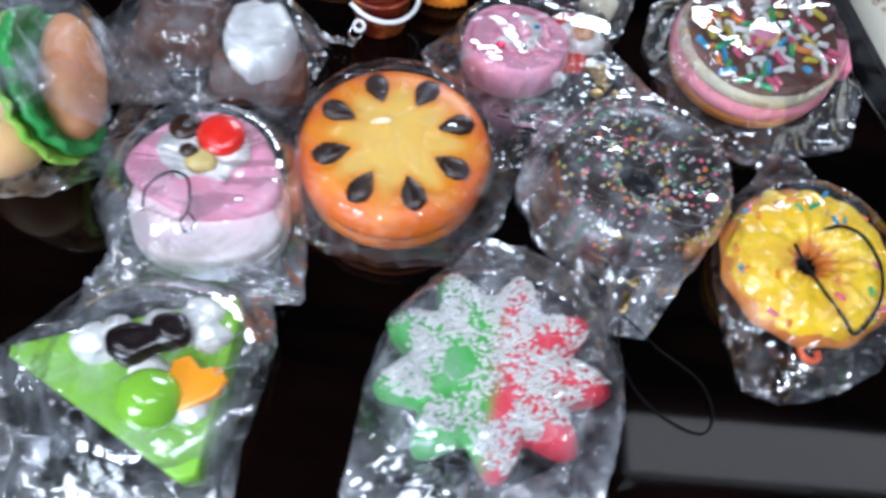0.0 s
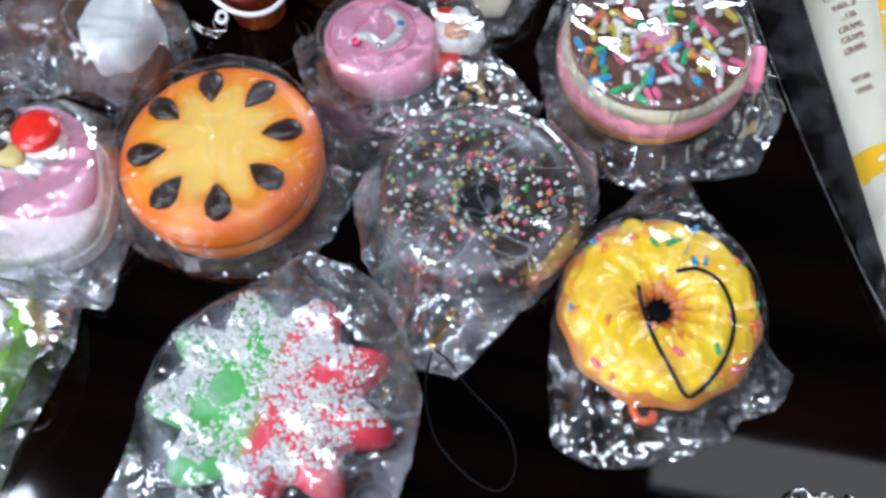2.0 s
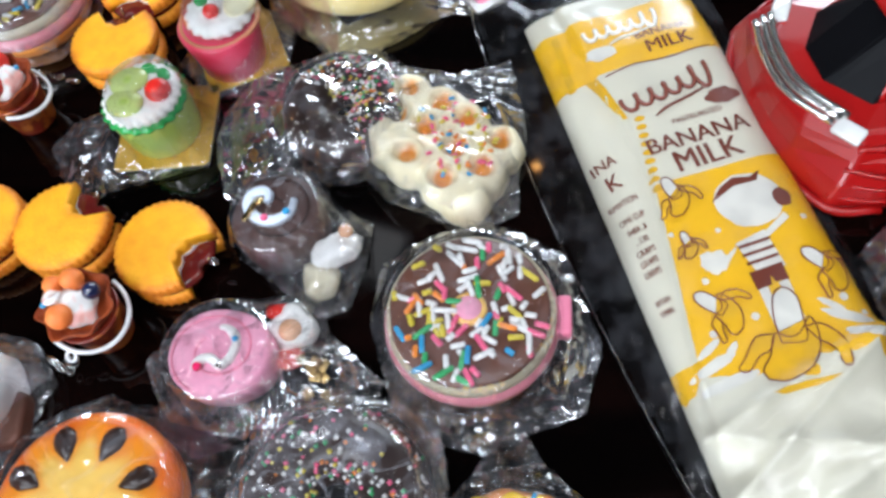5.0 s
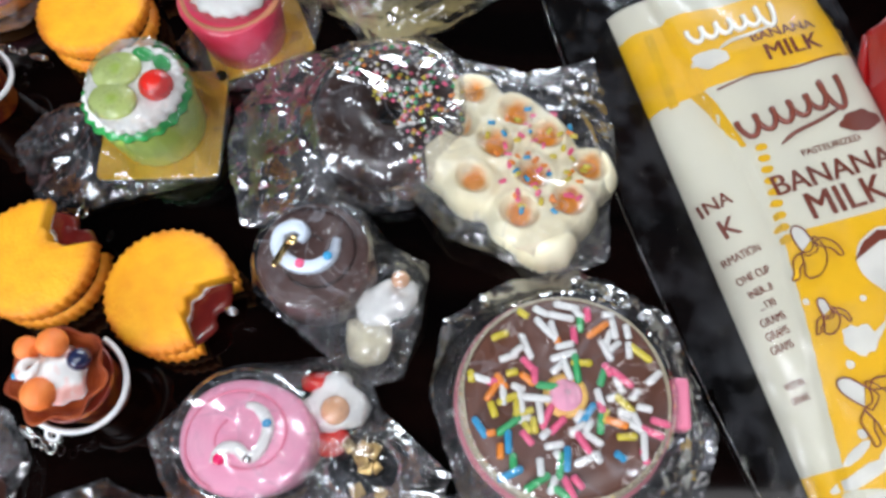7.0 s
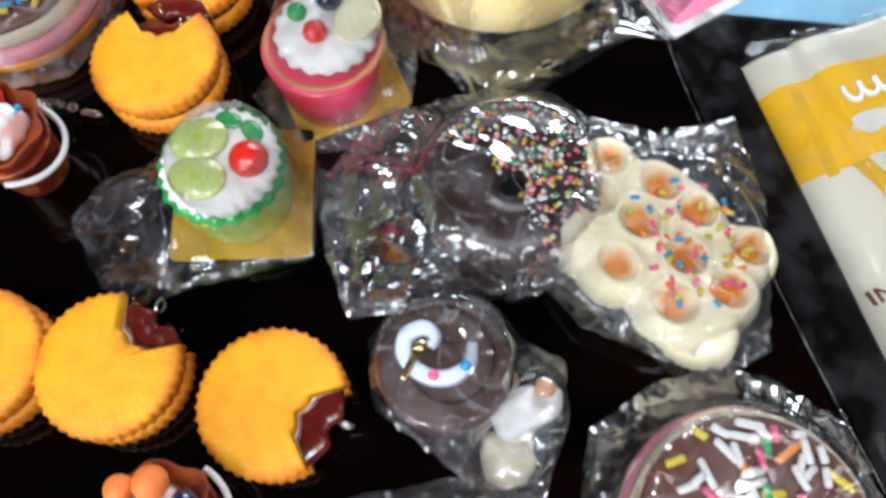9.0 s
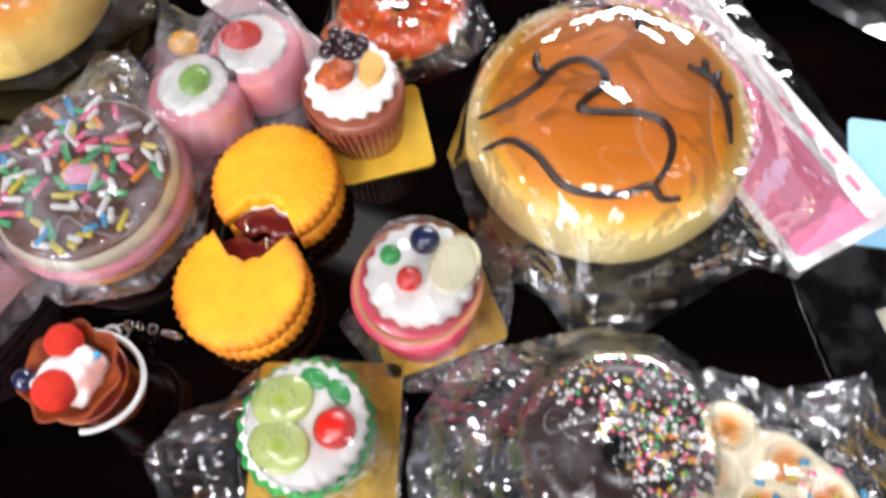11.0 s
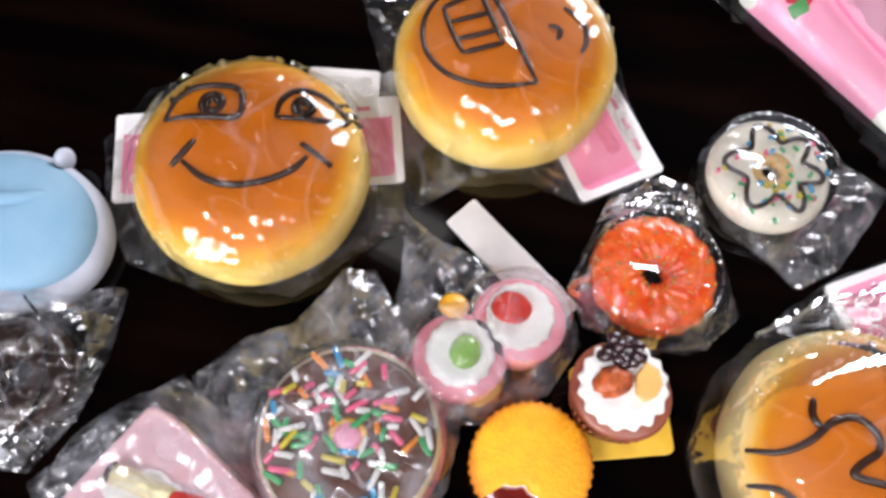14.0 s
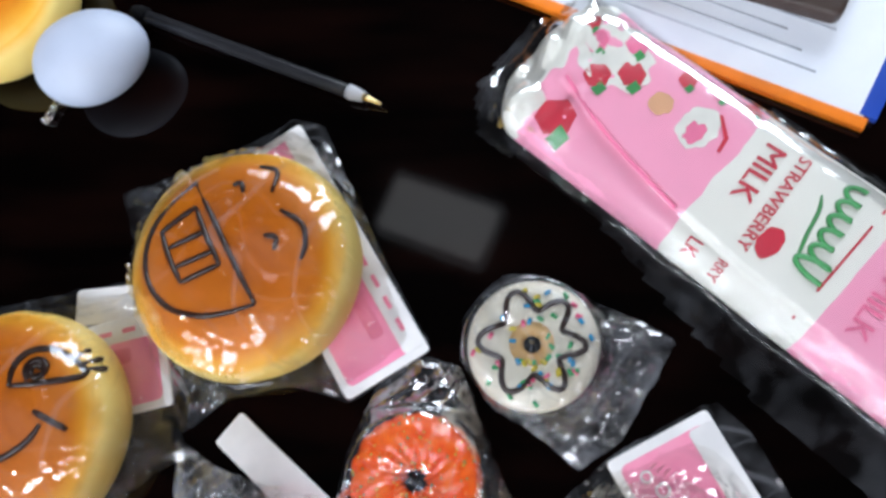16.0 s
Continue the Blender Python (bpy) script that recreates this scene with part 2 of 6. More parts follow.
SPR = {
    "white": surface("white_sprinkle", (0.85, 0.84, 0.82), scale=300, rough=0.35, bump=0),
    "pink": surface("pink_sprinkle", (0.90, 0.13, 0.27), scale=300, rough=0.35, bump=0),
    "green": surface("green_sprinkle", (0.05, 0.42, 0.14), scale=300, rough=0.35, bump=0),
    "blue": surface("blue_sprinkle", (0.03, 0.33, 0.62), scale=300, rough=0.35, bump=0),
    "orange": surface("orange_sprinkle", (0.93, 0.28, 0.03), scale=300, rough=0.35, bump=0),
    "yellow": surface("yellow_sprinkle", (0.72, 0.58, 0.05), scale=300, rough=0.35, bump=0),
}

# ---- shapes, in millimetres ----
V = Vector
TAU = math.tau


def finish(bm, name, mat, smooth=True):
    me = bpy.data.meshes.new(name)
    bmesh.ops.recalc_face_normals(bm, faces=bm.faces)
    bm.transform(Matrix.Scale(0.001, 4))
    bm.to_mesh(me)
    bm.free()
    me.materials.append(mat)
    if smooth:
        me.polygons.foreach_set("use_smooth", [True] * len(me.polygons))
    me.update()
    return me


def put(name, me, parent, at=(0, 0, 0), rz=0.0, label="", rx=0.0, ry=0.0, scale=(1, 1, 1)):
    ob = new(name, me)
    ob.parent = parent
    ob.location = tuple(v * 0.001 for v in at)
    ob.rotation_euler = (radians(rx), radians(ry), radians(rz))
    ob.scale = scale
    if label:
        tagged(ob, label=label)
    return ob


def part(name, bm, mat, parent, label="", at=(0, 0, 0), rz=0.0, smooth=True, rx=0.0, ry=0.0):
    return put(name, finish(bm, name, mat, smooth), parent, at, rz, label, rx, ry)


def thing(name, x, y, label, category, group="", rz=0.0, z=0.0):
    ob = new(name)
    ob.empty_display_size = 0.01
    ob.location, ob.rotation_euler = (x * 0.001, y * 0.001, z * 0.001), (0, 0, radians(rz))
    return tagged(ob, label=label, category=category, group=group)


def lathe(profile, n=56, shape=None):
    """Turns (radius, height) pairs round z; shape(angle, r, z) may change the radius."""
    bm = bmesh.new()
    rings = []
    for r, z in profile:
        if r < 1e-6:
            rings.append([bm.verts.new((0, 0, z))])
            continue
        ring = []
        for k in range(n):
            a = TAU * k / n
            q = shape(a, r, z) if shape else r
            ring.append(bm.verts.new((q * math.cos(a), q * math.sin(a), z)))
        rings.append(ring)
    for a, b in zip(rings, rings[1:]):
        for k in range(n):
            j = (k + 1) % n
            if len(a) == 1 and len(b) == 1:
                continue
            if len(a) == 1:
                bm.faces.new((a[0], b[k], b[j]))
            elif len(b) == 1:
                bm.faces.new((a[k], a[j], b[0]))
            else:
                bm.faces.new((a[k], a[j], b[j], b[k]))
    return bm


def torus(R, r, h, n=72, m=20, z=0.0, wave=0.0, waves=0, lean=0.0, top_only=False, rag=0.0, knobs=0.0):
    """A donut ring; waves make it a fluted cruller; top_only gives the icing over its upper part with a ragged rim."""
    bm = bmesh.new()
    grid = []
    for i in range(n):
        a = TAU * i / n
        row = []
        for k in range(m + (1 if top_only else 0)):
            if top_only:
                span = 1.75 + rag * noise.noise(V((math.cos(a) * 4, math.sin(a) * 4, 3.1)))
                b = math.pi / 2 - span + 2 * span * k / m
            else:
                b = TAU * k / m
            f = 1 + wave * math.cos(waves * (a + lean * (b - math.pi / 2)))
            if knobs:
                f += knobs * (abs(noise.noise(V((math.cos(a) * R * 0.17, math.sin(a) * R * 0.17, b * 1.9)))) * 2 - 0.4)
            row.append(bm.verts.new(((R + r * f * math.cos(b)) * math.cos(a), (R + r * f * math.cos(b)) * math.sin(a), z + h * f * math.sin(b))))
        grid.append(row)
    w = len(grid[0])
    for i in range(n):
        for k in range(w - 1 if top_only else w):
            bm.faces.new((grid[i][k], grid[(i + 1) % n][k], grid[(i + 1) % n][(k + 1) % w], grid[i][(k + 1) % w]))
    return bm


def blob(rx, ry, rz, rough=0.0, sub=3, freq=0.12, seed=0.0, flat=None):
    bm = bmesh.new()
    bmesh.ops.create_icosphere(bm, subdivisions=sub, radius=1)
    for v in bm.verts:
        d = v.co.normalized()
        k = 1 + rough * noise.noise(V((d.x * rx, d.y * ry, d.z * rz)) * freq + V((seed, seed * 2.3, 1)))
        v.co = V((d.x * rx * k, d.y * ry * k, d.z * rz * k))
        if flat is not None:
            v.co.z = max(v.co.z, flat)
    return bm


def slab(points, z0, z1, bevel=0.0, segments=3):
    """An upright block over a flat outline, with rounded top and bottom edges."""
    bm = bmesh.new()
    low = [bm.verts.new((x, y, z0)) for x, y in points]
    face = bm.faces.new(low)
    ext = bmesh.ops.extrude_face_region(bm, geom=[face])
    bmesh.ops.translate(bm, verts=[e for e in ext["geom"] if isinstance(e, bmesh.types.BMVert)], vec=(0, 0, z1 - z0))
    bmesh.ops.recalc_face_normals(bm, faces=bm.faces)
    if bevel:
        flat = [e for e in bm.edges if abs(e.verts[0].co.z - e.verts[1].co.z) < 1e-6]
        bmesh.ops.bevel(bm, geom=flat, offset=bevel, segments=segments, affect="EDGES", profile=0.5)
    return bm


def soft(points, times=3):
    """Rounds an outline by cutting its corners again and again."""
    for _ in range(times):
        points = [q for a, b in zip(points, points[1:] + points[:1]) for q in ((0.75 * a[0] + 0.25 * b[0], 0.75 * a[1] + 0.25 * b[1]), (0.25 * a[0] + 0.75 * b[0], 0.25 * a[1] + 0.75 * b[1]))]
    return points


def box(sx, sy, sz, bevel=0.6, at=(0, 0, 0), segments=2):
    bm = bmesh.new()
    bmesh.ops.create_cube(bm, size=1)
    bmesh.ops.scale(bm, vec=(sx, sy, sz), verts=bm.verts)
    if bevel:
        bmesh.ops.bevel(bm, geom=bm.edges[:], offset=bevel, segments=segments, affect="EDGES", profile=0.5)
    bmesh.ops.translate(bm, vec=at, verts=bm.verts)
    return bm


def smooth_path(pts, steps=6):
    """Catmull-Rom points through the given ones."""
    p = [V(q) for q in pts]
    p = [2 * p[0] - p[1]] + p + [2 * p[-1] - p[-2]]
    out = []
    for i in range(1, len(p) - 2):
        a, b, c, d = p[i - 1 : i + 3]
        for k in range(steps):
            t = k / steps
            out.append(0.5 * (2 * b + (c - a) * t + (2 * a - 5 * b + 4 * c - d) * t * t + (3 * b - a - 3 * c + d) * t**3))
    return out + [p[-2]]


def tube(pts, r, sides=8, steps=6, taper=0.0, bm=None):
    """A round bar along a smooth path; taper thins both its ends."""
    path = smooth_path(pts, steps) if steps > 1 else [V(q) for q in pts]
    bm = bm or bmesh.new()
    rings = []
    for i, q in enumerate(path):
        way = (path[min(i + 1, len(path) - 1)] - path[max(i - 1, 0)]).normalized()
        side = way.cross(V((0, 0, 1)))
        side = side.normalized() if side.length > 1e-3 else V((1, 0, 0))
        up = side.cross(way)
        s = i / (len(path) - 1)
        k = r * (1 - taper * max(0, abs(2 * s - 1) - 0.6) / 0.4)
        rings.append([bm.verts.new(q + k * (math.cos(TAU * j / sides) * side + math.sin(TAU * j / sides) * up)) for j in range(sides)])
    for a, b in zip(rings, rings[1:]):
        for j in range(sides):
            bm.faces.new((a[j], a[(j + 1) % sides], b[(j + 1) % sides], b[j]))
    bm.faces.new(rings[0][::-1])
    bm.faces.new(rings[-1])
    return bm


def inside_radius(poly, c, a):
    """How far a flat outline reaches from c at angle a."""
    dx, dy = math.cos(a), math.sin(a)
    best = 0.0
    for (x0, y0), (x1, y1) in zip(poly, poly[1:] + poly[:1]):
        ex, ey = x1 - x0, y1 - y0
        det = dx * -ey + dy * ex
        if abs(det) < 1e-9:
            continue
        t = ((x0 - c[0]) * -ey + (y0 - c[1]) * ex) / det
        s = (dx * (y0 - c[1]) - dy * (x0 - c[0])) / det
        if -1e-6 <= s <= 1 + 1e-6 and t > best:
            best = t
    return best


def crumpled(x, y, seed):
    """Height of crushed film: slanting folds with straight creases, at several sizes and bearings."""
    q = V((x, y, seed * 3.7))
    h = 0.0
    for k, (wide, steep) in enumerate(((46, 0.16), (29, 0.21), (17, 0.26), (10, 0.28))):
        a = seed * 1.7 + k * 2.17 + 0.6 * noise.noise(q * 0.014 + V((k * 5, 0, 0)))
        u = (x * math.cos(a) + y * math.sin(a)) / wide + 0.5 * noise.noise(q * (0.4 / wide) + V((0, k * 9, 0)))
        m = min(1.0, max(0.0, 0.5 + 1.5 * noise.noise(q * (0.6 / wide) + V((k * 13, 4, 0)))))
        h += steep * wide * m * abs(2 * (u % 1) - 1)
    return h


def bag(parent, poly, loads, mat=None, crumple=1.0, seed=0, soft=0.3, n=200, rings=44, name="plastic_bag", label="", tight=1.3, dome=None):
    """A crinkled clear bag laid over loads (x, y, rx, ry, height), with its corners at poly."""
    mat = mat or FILM
    c = (sum(l[0] for l in loads) / len(loads), sum(l[1] for l in loads) / len(loads))
    rnd = random.Random(seed)
    bm = bmesh.new()
    sx, sy = rnd.random() * 50, rnd.random() * 50
    grid = []

    def height(x, y):
        z = 0.0
        for lx, ly, rx, ry, h in loads:
            d = math.hypot((x - lx) / rx, (y - ly) / ry)
            if dome:
                z = max(z, dome(d * rx) + 1.7 if d < 0.9 else (dome(0.9 * rx) + 1.7) * math.exp(-(((d - 0.9) / soft) ** 2)))
                continue
            z = max(z, h + tight if d < 0.93 else (h + tight) * math.exp(-(((d - 0.93) / soft) ** 2)))
        return z

    for i in range(n):
        a = TAU * i / n
        R = inside_radius(poly, c, a) * (1 + 0.03 * noise.noise(V((a * 7, seed, 0))))
        row = []
        for k in range(1, rings + 1):
            s = k / rings
            x, y = c[0] + R * s * math.cos(a), c[1] + R * s * math.sin(a)
            z = height(x, y)
            if len(loads) == 1:
                rim = min(0.95, 0.93 * max(loads[0][2], loads[0][3]) / R)
                if s > rim:
                    z = max(z, 0.8 * loads[0][4] * (1 - (s - rim) / (1 - rim)) ** 2.3)
            loose = 1 - min(1.0, z / max(l[4] for l in loads)) * 0.74
            fold = crumpled(x + sx, y + sy, seed)
            if dome:
                loose *= 0.55
            pleat = 1.6 * abs(noise.noise(V((a * 9, s * 1.2, seed + 7)))) * s
            z += crumple * loose * (fold * (0.45 + 0.55 * min(1, (1 - s) * 4)) + pleat) + 0.5
            row.append(bm.verts.new((x, y, z)))
        grid.append(row)
    mid = bm.verts.new((c[0], c[1], height(*c) + 0.5))
    for i in range(n):
        a, b = grid[i], grid[(i + 1) % n]
        bm.faces.new((mid, a[0], b[0]))
        for k in range(rings - 1):
            if (i + k) % 2:
                bm.faces.new((a[k], a[k + 1], b[k + 1]))
                bm.faces.new((a[k], b[k + 1], b[k]))
            else:
                bm.faces.new((a[k], a[k + 1], b[k]))
                bm.faces.new((a[k + 1], b[k + 1], b[k]))
    low = []
    for i in range(0, n, 2):
        a = TAU * i / n
        R = inside_radius(poly, c, a) * (1 + 0.04 * noise.noise(V((a * 6, seed + 3, 0))))
        row = []
        for s in (0.62, 0.68, 0.74, 0.8, 0.86, 0.92, 0.97, 1.0):
            x, y = c[0] + R * s * math.cos(a), c[1] + R * s * math.sin(a)
            q = V((x + sy, y + sx, seed + 20))
            row.append(bm.verts.new((x, y, 0.4 + crumple * (abs(noise.noise(q * 0.1)) * 5 + abs(noise.noise(q * 0.25)) * 2.5) * (1.1 - 0.8 * s))))
        low.append(row)
    for i, a in enumerate(low):
        b = low[(i + 1) % len(low)]
        for k in range(len(a) - 1):
            bm.faces.new((a[k], a[k + 1], b[k + 1], b[k]))
    return part(name, bm, mat, parent, label, smooth=False)


def fitted(me_name, text, size, mat, parent, place, rz=0.0, lift=None, name="lettering", squeeze=1.0):
    """Words in the built-in font, laid on a surface z = lift(x, y) of the parent."""
    cu = bpy.data.curves.new(me_name, "FONT")
    cu.body, cu.size, cu.align_x, cu.align_y = text, size, "CENTER", "CENTER"
    ob = bpy.data.objects.new(me_name, cu)
    scene.collection.objects.link(ob)
    me = bpy.data.meshes.new_from_object(ob.evaluated_get(bpy.context.evaluated_depsgraph_get()))
    bpy.data.objects.remove(ob)
    bm = bmesh.new()
    bm.from_mesh(me)
    twin = bmesh.ops.duplicate(bm, geom=bm.faces[:])["geom"]
    shift = size * 0.035
    for g in twin:
        if isinstance(g, bmesh.types.BMVert):
            g.co.x, g.co.z = g.co.x + shift, g.co.z + 0.05
    c, s = math.cos(radians(rz)), math.sin(radians(rz))
    for v in bm.verts:
        x, y = v.co.x * squeeze, v.co.y
        px, py = place[0] + x * c - y * s, place[1] + x * s + y * c
        v.co = V((px, py, (lift(px, py) if lift else place[2]) + 0.35 + v.co.z))
    return part(name, bm, mat, parent, smooth=False)


def sheet(points, mat, parent, lift, name, label="", step=2.0, rise=0.25):
    """A flat printed patch with the given outline, laid on z = lift(x, y)."""
    bm = bmesh.new()
    vs = [bm.verts.new((x, y, 0)) for x, y in points]
    bm.faces.new(vs)
    bmesh.ops.triangulate(bm, faces=bm.faces)
    bmesh.ops.subdivide_edges(bm, edges=bm.edges[:], cuts=3, use_grid_fill=True)
    for v in bm.verts:
        v.co.z = lift(v.co.x, v.co.y) + rise
    return part(name, bm, mat, parent, label)


def ellipse(cx, cy, a, b, n=28, wob=0.0, seed=0.0, rot=0.0):
    out = []
    for k in range(n):
        t = TAU * k / n
        q = 1 + wob * noise.noise(V((math.cos(t) * 2, math.sin(t) * 2, seed)))
        x, y = a * q * math.cos(t), b * q * math.sin(t)
        out.append((cx + x * math.cos(rot) - y * math.sin(rot), cy + x * math.sin(rot) + y * math.cos(rot)))
    return out


def rounded(w, h, r, n=5):
    out = []
    for cx, cy, a0 in ((w / 2 - r, h / 2 - r, 0), (-w / 2 + r, h / 2 - r, 90), (-w / 2 + r, -h / 2 + r, 180), (w / 2 - r, -h / 2 + r, 270)):
        for k in range(n):
            a = radians(a0 + 90 * k / (n - 1))
            out.append((cx + r * math.cos(a), cy + r * math.sin(a)))
    return out


def rod_mesh(name, length, r, mat):
    prof = [(0, -length / 2), (r * 0.7, -length / 2 + r * 0.25), (r, -length / 2 + r * 0.9), (r, length / 2 - r * 0.9), (r * 0.7, length / 2 - r * 0.25), (0, length / 2)]
    bm = lathe(prof, 8)
    bm.transform(Matrix.Rotation(math.pi / 2, 4, "Y"))
    return finish(bm, name, mat)


RODS = {k: rod_mesh("sprinkle", 8.4, 1.12, m) for k, m in SPR.items()}


def bead_cloud(spots, r, mat, parent, name, label=""):
    """Many tiny beads at given spots, one loose stuff of them."""
    verts, faces = [], []
    base = [(0, 0, 1), (0.94, 0, 0), (0, 0.94, 0), (-0.94, 0, 0), (0, -0.94, 0), (0, 0, -1)]
    tri = [(0, 1, 2), (0, 2, 3), (0, 3, 4), (0, 4, 1), (5, 2, 1), (5, 3, 2), (5, 4, 3), (5, 1, 4)]
    for x, y, z, k in spots:
        o = len(verts)
        verts += [((x + r * k * a) * 0.001, (y + r * k * b) * 0.001, (z + r * k * c) * 0.001) for a, b, c in base]
        faces += [tuple(o + i for i in t) for t in tri]
    me = bpy.data.meshes.new(name)
    me.from_pydata(verts, [], faces)
    me.materials.append(mat)
    me.polygons.foreach_set("use_smooth", [True] * len(me.polygons))
    ob = put(name, me, parent, label=label)
    return tagged(ob, kind="stuff")


# ---- the room and the table ----
def plain(name, bm, mat, label, kind="structure", category=""):
    ob = new(name, finish(bm, name, mat, False))
    return tagged(ob, label=label, kind=kind, category=category)


plain("floor", box(4200, 4200, 40, 0, (0, 200, -780)), FLOOR, "dark wooden floor under the table")
plain("ceiling", box(4200, 4200, 60, 0, (0, 200, 1700)), CEIL, "plain dim ceiling of the room")
plain("wall_north", box(4200, 60, 2400, 0, (0, 2330, 440)), WALL, "plain dim painted wall of the room")
plain("wall_south", box(4200, 60, 2400, 0, (0, -1930, 440)), WALL, "plain dim painted wall of the room")
plain("wall_east", box(60, 4140, 2400, 0, (2130, 200, 440)), WALL, "plain dim painted wall of the room")
plain("wall_west", box(60, 4140, 2400, 0, (-2130, 200, 440)), WALL, "plain dim painted wall of the room")

# invented frames that go round the two added soft lights
def lamp_frame(name, x, y, z, w, h):
    ob = tagged(new(name), label="pale frame added round an unseen soft light", kind="structure")
    ob.location = (x * 0.001, y * 0.001, z * 0.001)
    for sx, sz, dx, dz in ((w + 80, 40, 0, h / 2 + 20), (w + 80, 40, 0, -h / 2 - 20), (40, h, -w / 2 - 20, 0), (40, h, w / 2 + 20, 0)):
        part("frame_bar", box(sx, 30, sz, 2, (dx, 0, dz)), WHITE, ob, smooth=False)


lamp_frame("lamp_frame_1", -750, -1885, 850, 1500, 1100)
lamp_frame("lamp_frame_2", 350, 2285, 720, 1400, 800)

table = thing("table", 0, 250, "black-brown lacquered wooden table with a glossy top", "table")
part("tabletop", slab(rounded(1500, 1300, 30), -32, 0, 3), TABLE, table, smooth=False)
for lx in (-690, 690):
    for ly in (-590, 590):
        part("leg", box(60, 60, 727, 4, (lx, ly, -396)), TABLE, table, smooth=False)

panel = thing("ceiling_light", -382, 1012, "oblong white ceiling light panel", "light", z=1640, rz=-18)
part("housing", slab(rounded(330, 190, 20), 2, 28, 3), WHITE, panel)
part("diffuser", slab(rounded(296, 150, 15), -4, 2, 1), glowing("lit_diffuser", (1, 0.98, 0.95), 1.5), panel)
spot = thing("pendant_lamp", 158, 728, "small pendant lamp with a glowing warm bulb", "lamp", z=800)
part("housing", lathe([(8, 3), (9, 3), (10, 6), (8, 24), (0, 26), (0, 20), (6, 16)], 32), CORD, spot)
part("cord", tube([(0, 0, 24), (0, 0, 400), (0, 0, 838)], 1.0, 6, 1), CORD, spot)
part("bulb", blob(7, 7, 8, 0, 3), glowing("warm_bulb", (1.0, 0.46, 0.12), 60), spot, "glowing warm bulb", at=(0, 0, 5))
bar = thing("hanging_light", 480, 135, "long pale hanging light bar over the table", "light", z=640, rz=3)
part("housing", box(440, 74, 22, 6, (0, 0, 16)), WHITE, bar)
part("diffuser", box(436, 66, 8, 2, (0, 0, 0)), glowing("pale_diffuser", (1, 0.97, 0.95), 3.5), bar)
for s in (-150, 150):
    part("wire", tube([(s, 0, 25), (s, 0, 400), (s, 0, 1030)], 1.2, 6, 1), METAL, bar)

# ---- keychain parts ----
def ring_loop(parent, x, y, z, r=3.0, rx=70, rz=0, mat=None):
    part("key_ring", torus(r, 0.5, 0.5, 20, 6), mat or METAL, parent, at=(x, y, z), rx=rx, rz=rz)


def strap(parent, pts, r=0.55, label="black cord strap"):
    part("strap", tube(pts, r, 6, 6), CORD, parent, label)


# ---- cookies with a bite taken out ----
def bitten(R, z0, z1, bite, ba, notch=0.0, teeth=40, dome=0.0):
    """A round biscuit with a scooped bite at angle ba (degrees)."""
    pts = []
    bx, by = 23.5 * math.cos(radians(ba)), 23.5 * math.sin(radians(ba))
    n = 120
    for k in range(n):
        a = TAU * k / n
        r = R + notch * math.cos(teeth * a)
        x, y = r * math.cos(a), r * math.sin(a)
        d = math.hypot(x - bx, y - by)
        if d < bite:
            # pull the rim in along the line towards the middle
            lo, hi = 0.0, 1.0
            for _ in range(18):
                m = (lo + hi) / 2
                if math.hypot(x * m - bx, y * m - by) < bite + 0.7 * math.cos(9 * a):
                    hi = m
                else:
                    lo = m
            x, y = x * lo, y * lo
        pts.append((x, y))
    levels = [(0.95, z0), (1.0, z0 + 1.2), (1.0, z1 - 2.0), (0.975, z1 - 0.8), (0.92, z1), (0.6, z1 + dome), (0.3, z1 + dome * 1.2)]
    bm = bmesh.new()
    rows = []
    for s, z in levels:
        rows.append([bm.verts.new((x * s, y * s, z + 0.25 * noise.noise(V((x * s * 0.3, y * s * 0.3, z))))) for x, y in pts])
    for a, b in zip(rows, rows[1:]):
        for k in range(n):
            bm.faces.new((a[k], a[(k + 1) % n], b[(k + 1) % n], b[k]))
    bm.faces.new(rows[0][::-1])
    top = bm.verts.new((0, 0, z1 + dome * 1.2))
    for k in range(n):
        bm.faces.new((rows[-1][k], rows[-1][(k + 1) % n], top))
    return bm


def cookie(x, y, ba, label, tilt=0.0):
    c = thing("sandwich_cookie", x, y, label, "cookie charm", "bitten sandwich cookies", rz=ba)
    part("lower_biscuit", bitten(23, 0, 7.5, 13.2, 0, 0.55), YELLOW, c)
    part("jam_filling", bitten(21.6, 7.4, 11.8, 4.2, 0, 0), JAM, c, "dark red jam filling")
    part("cream_edge", bitten(21, 10.9, 11.9, 13.6, 0, 0), CREAM, c, "thin white cream edge")
    part("upper_biscuit", bitten(23.4, 11.2, 18.5, 14.6, 0, 0.55, dome=0.7), YELLOW, c)
    ring_loop(c, 23.5, 3, 12, 2.2, 80, 20)
    return c


cookie(-104, 178, 125, "orange-yellow bitten sandwich cookie charm with steel clasp on the table")
cookie(-59, 177, 52, "orange-yellow bitten sandwich cookie charm with dark jam filling")
cookie(-6, 166, -22, "orange-yellow bitten sandwich cookie charm showing glossy red jam")
cookie(-55, 331, -98, "orange-yellow bitten sandwich cookie charm, bite facing another cookie")
cookie(-61, 290, 88, "orange-yellow bitten sandwich cookie charm, bite facing another cookie")


# ---- orange fruit macaron ----
def seed_mesh():
    bm = blob(8.0, 5.4, 2.6, 0.06, 2, 0.3)
    for v in bm.verts:
        v.co.y *= 1 - 0.075 * (v.co.x + 1.5) if v.co.x > -1.5 else 1
    return bm


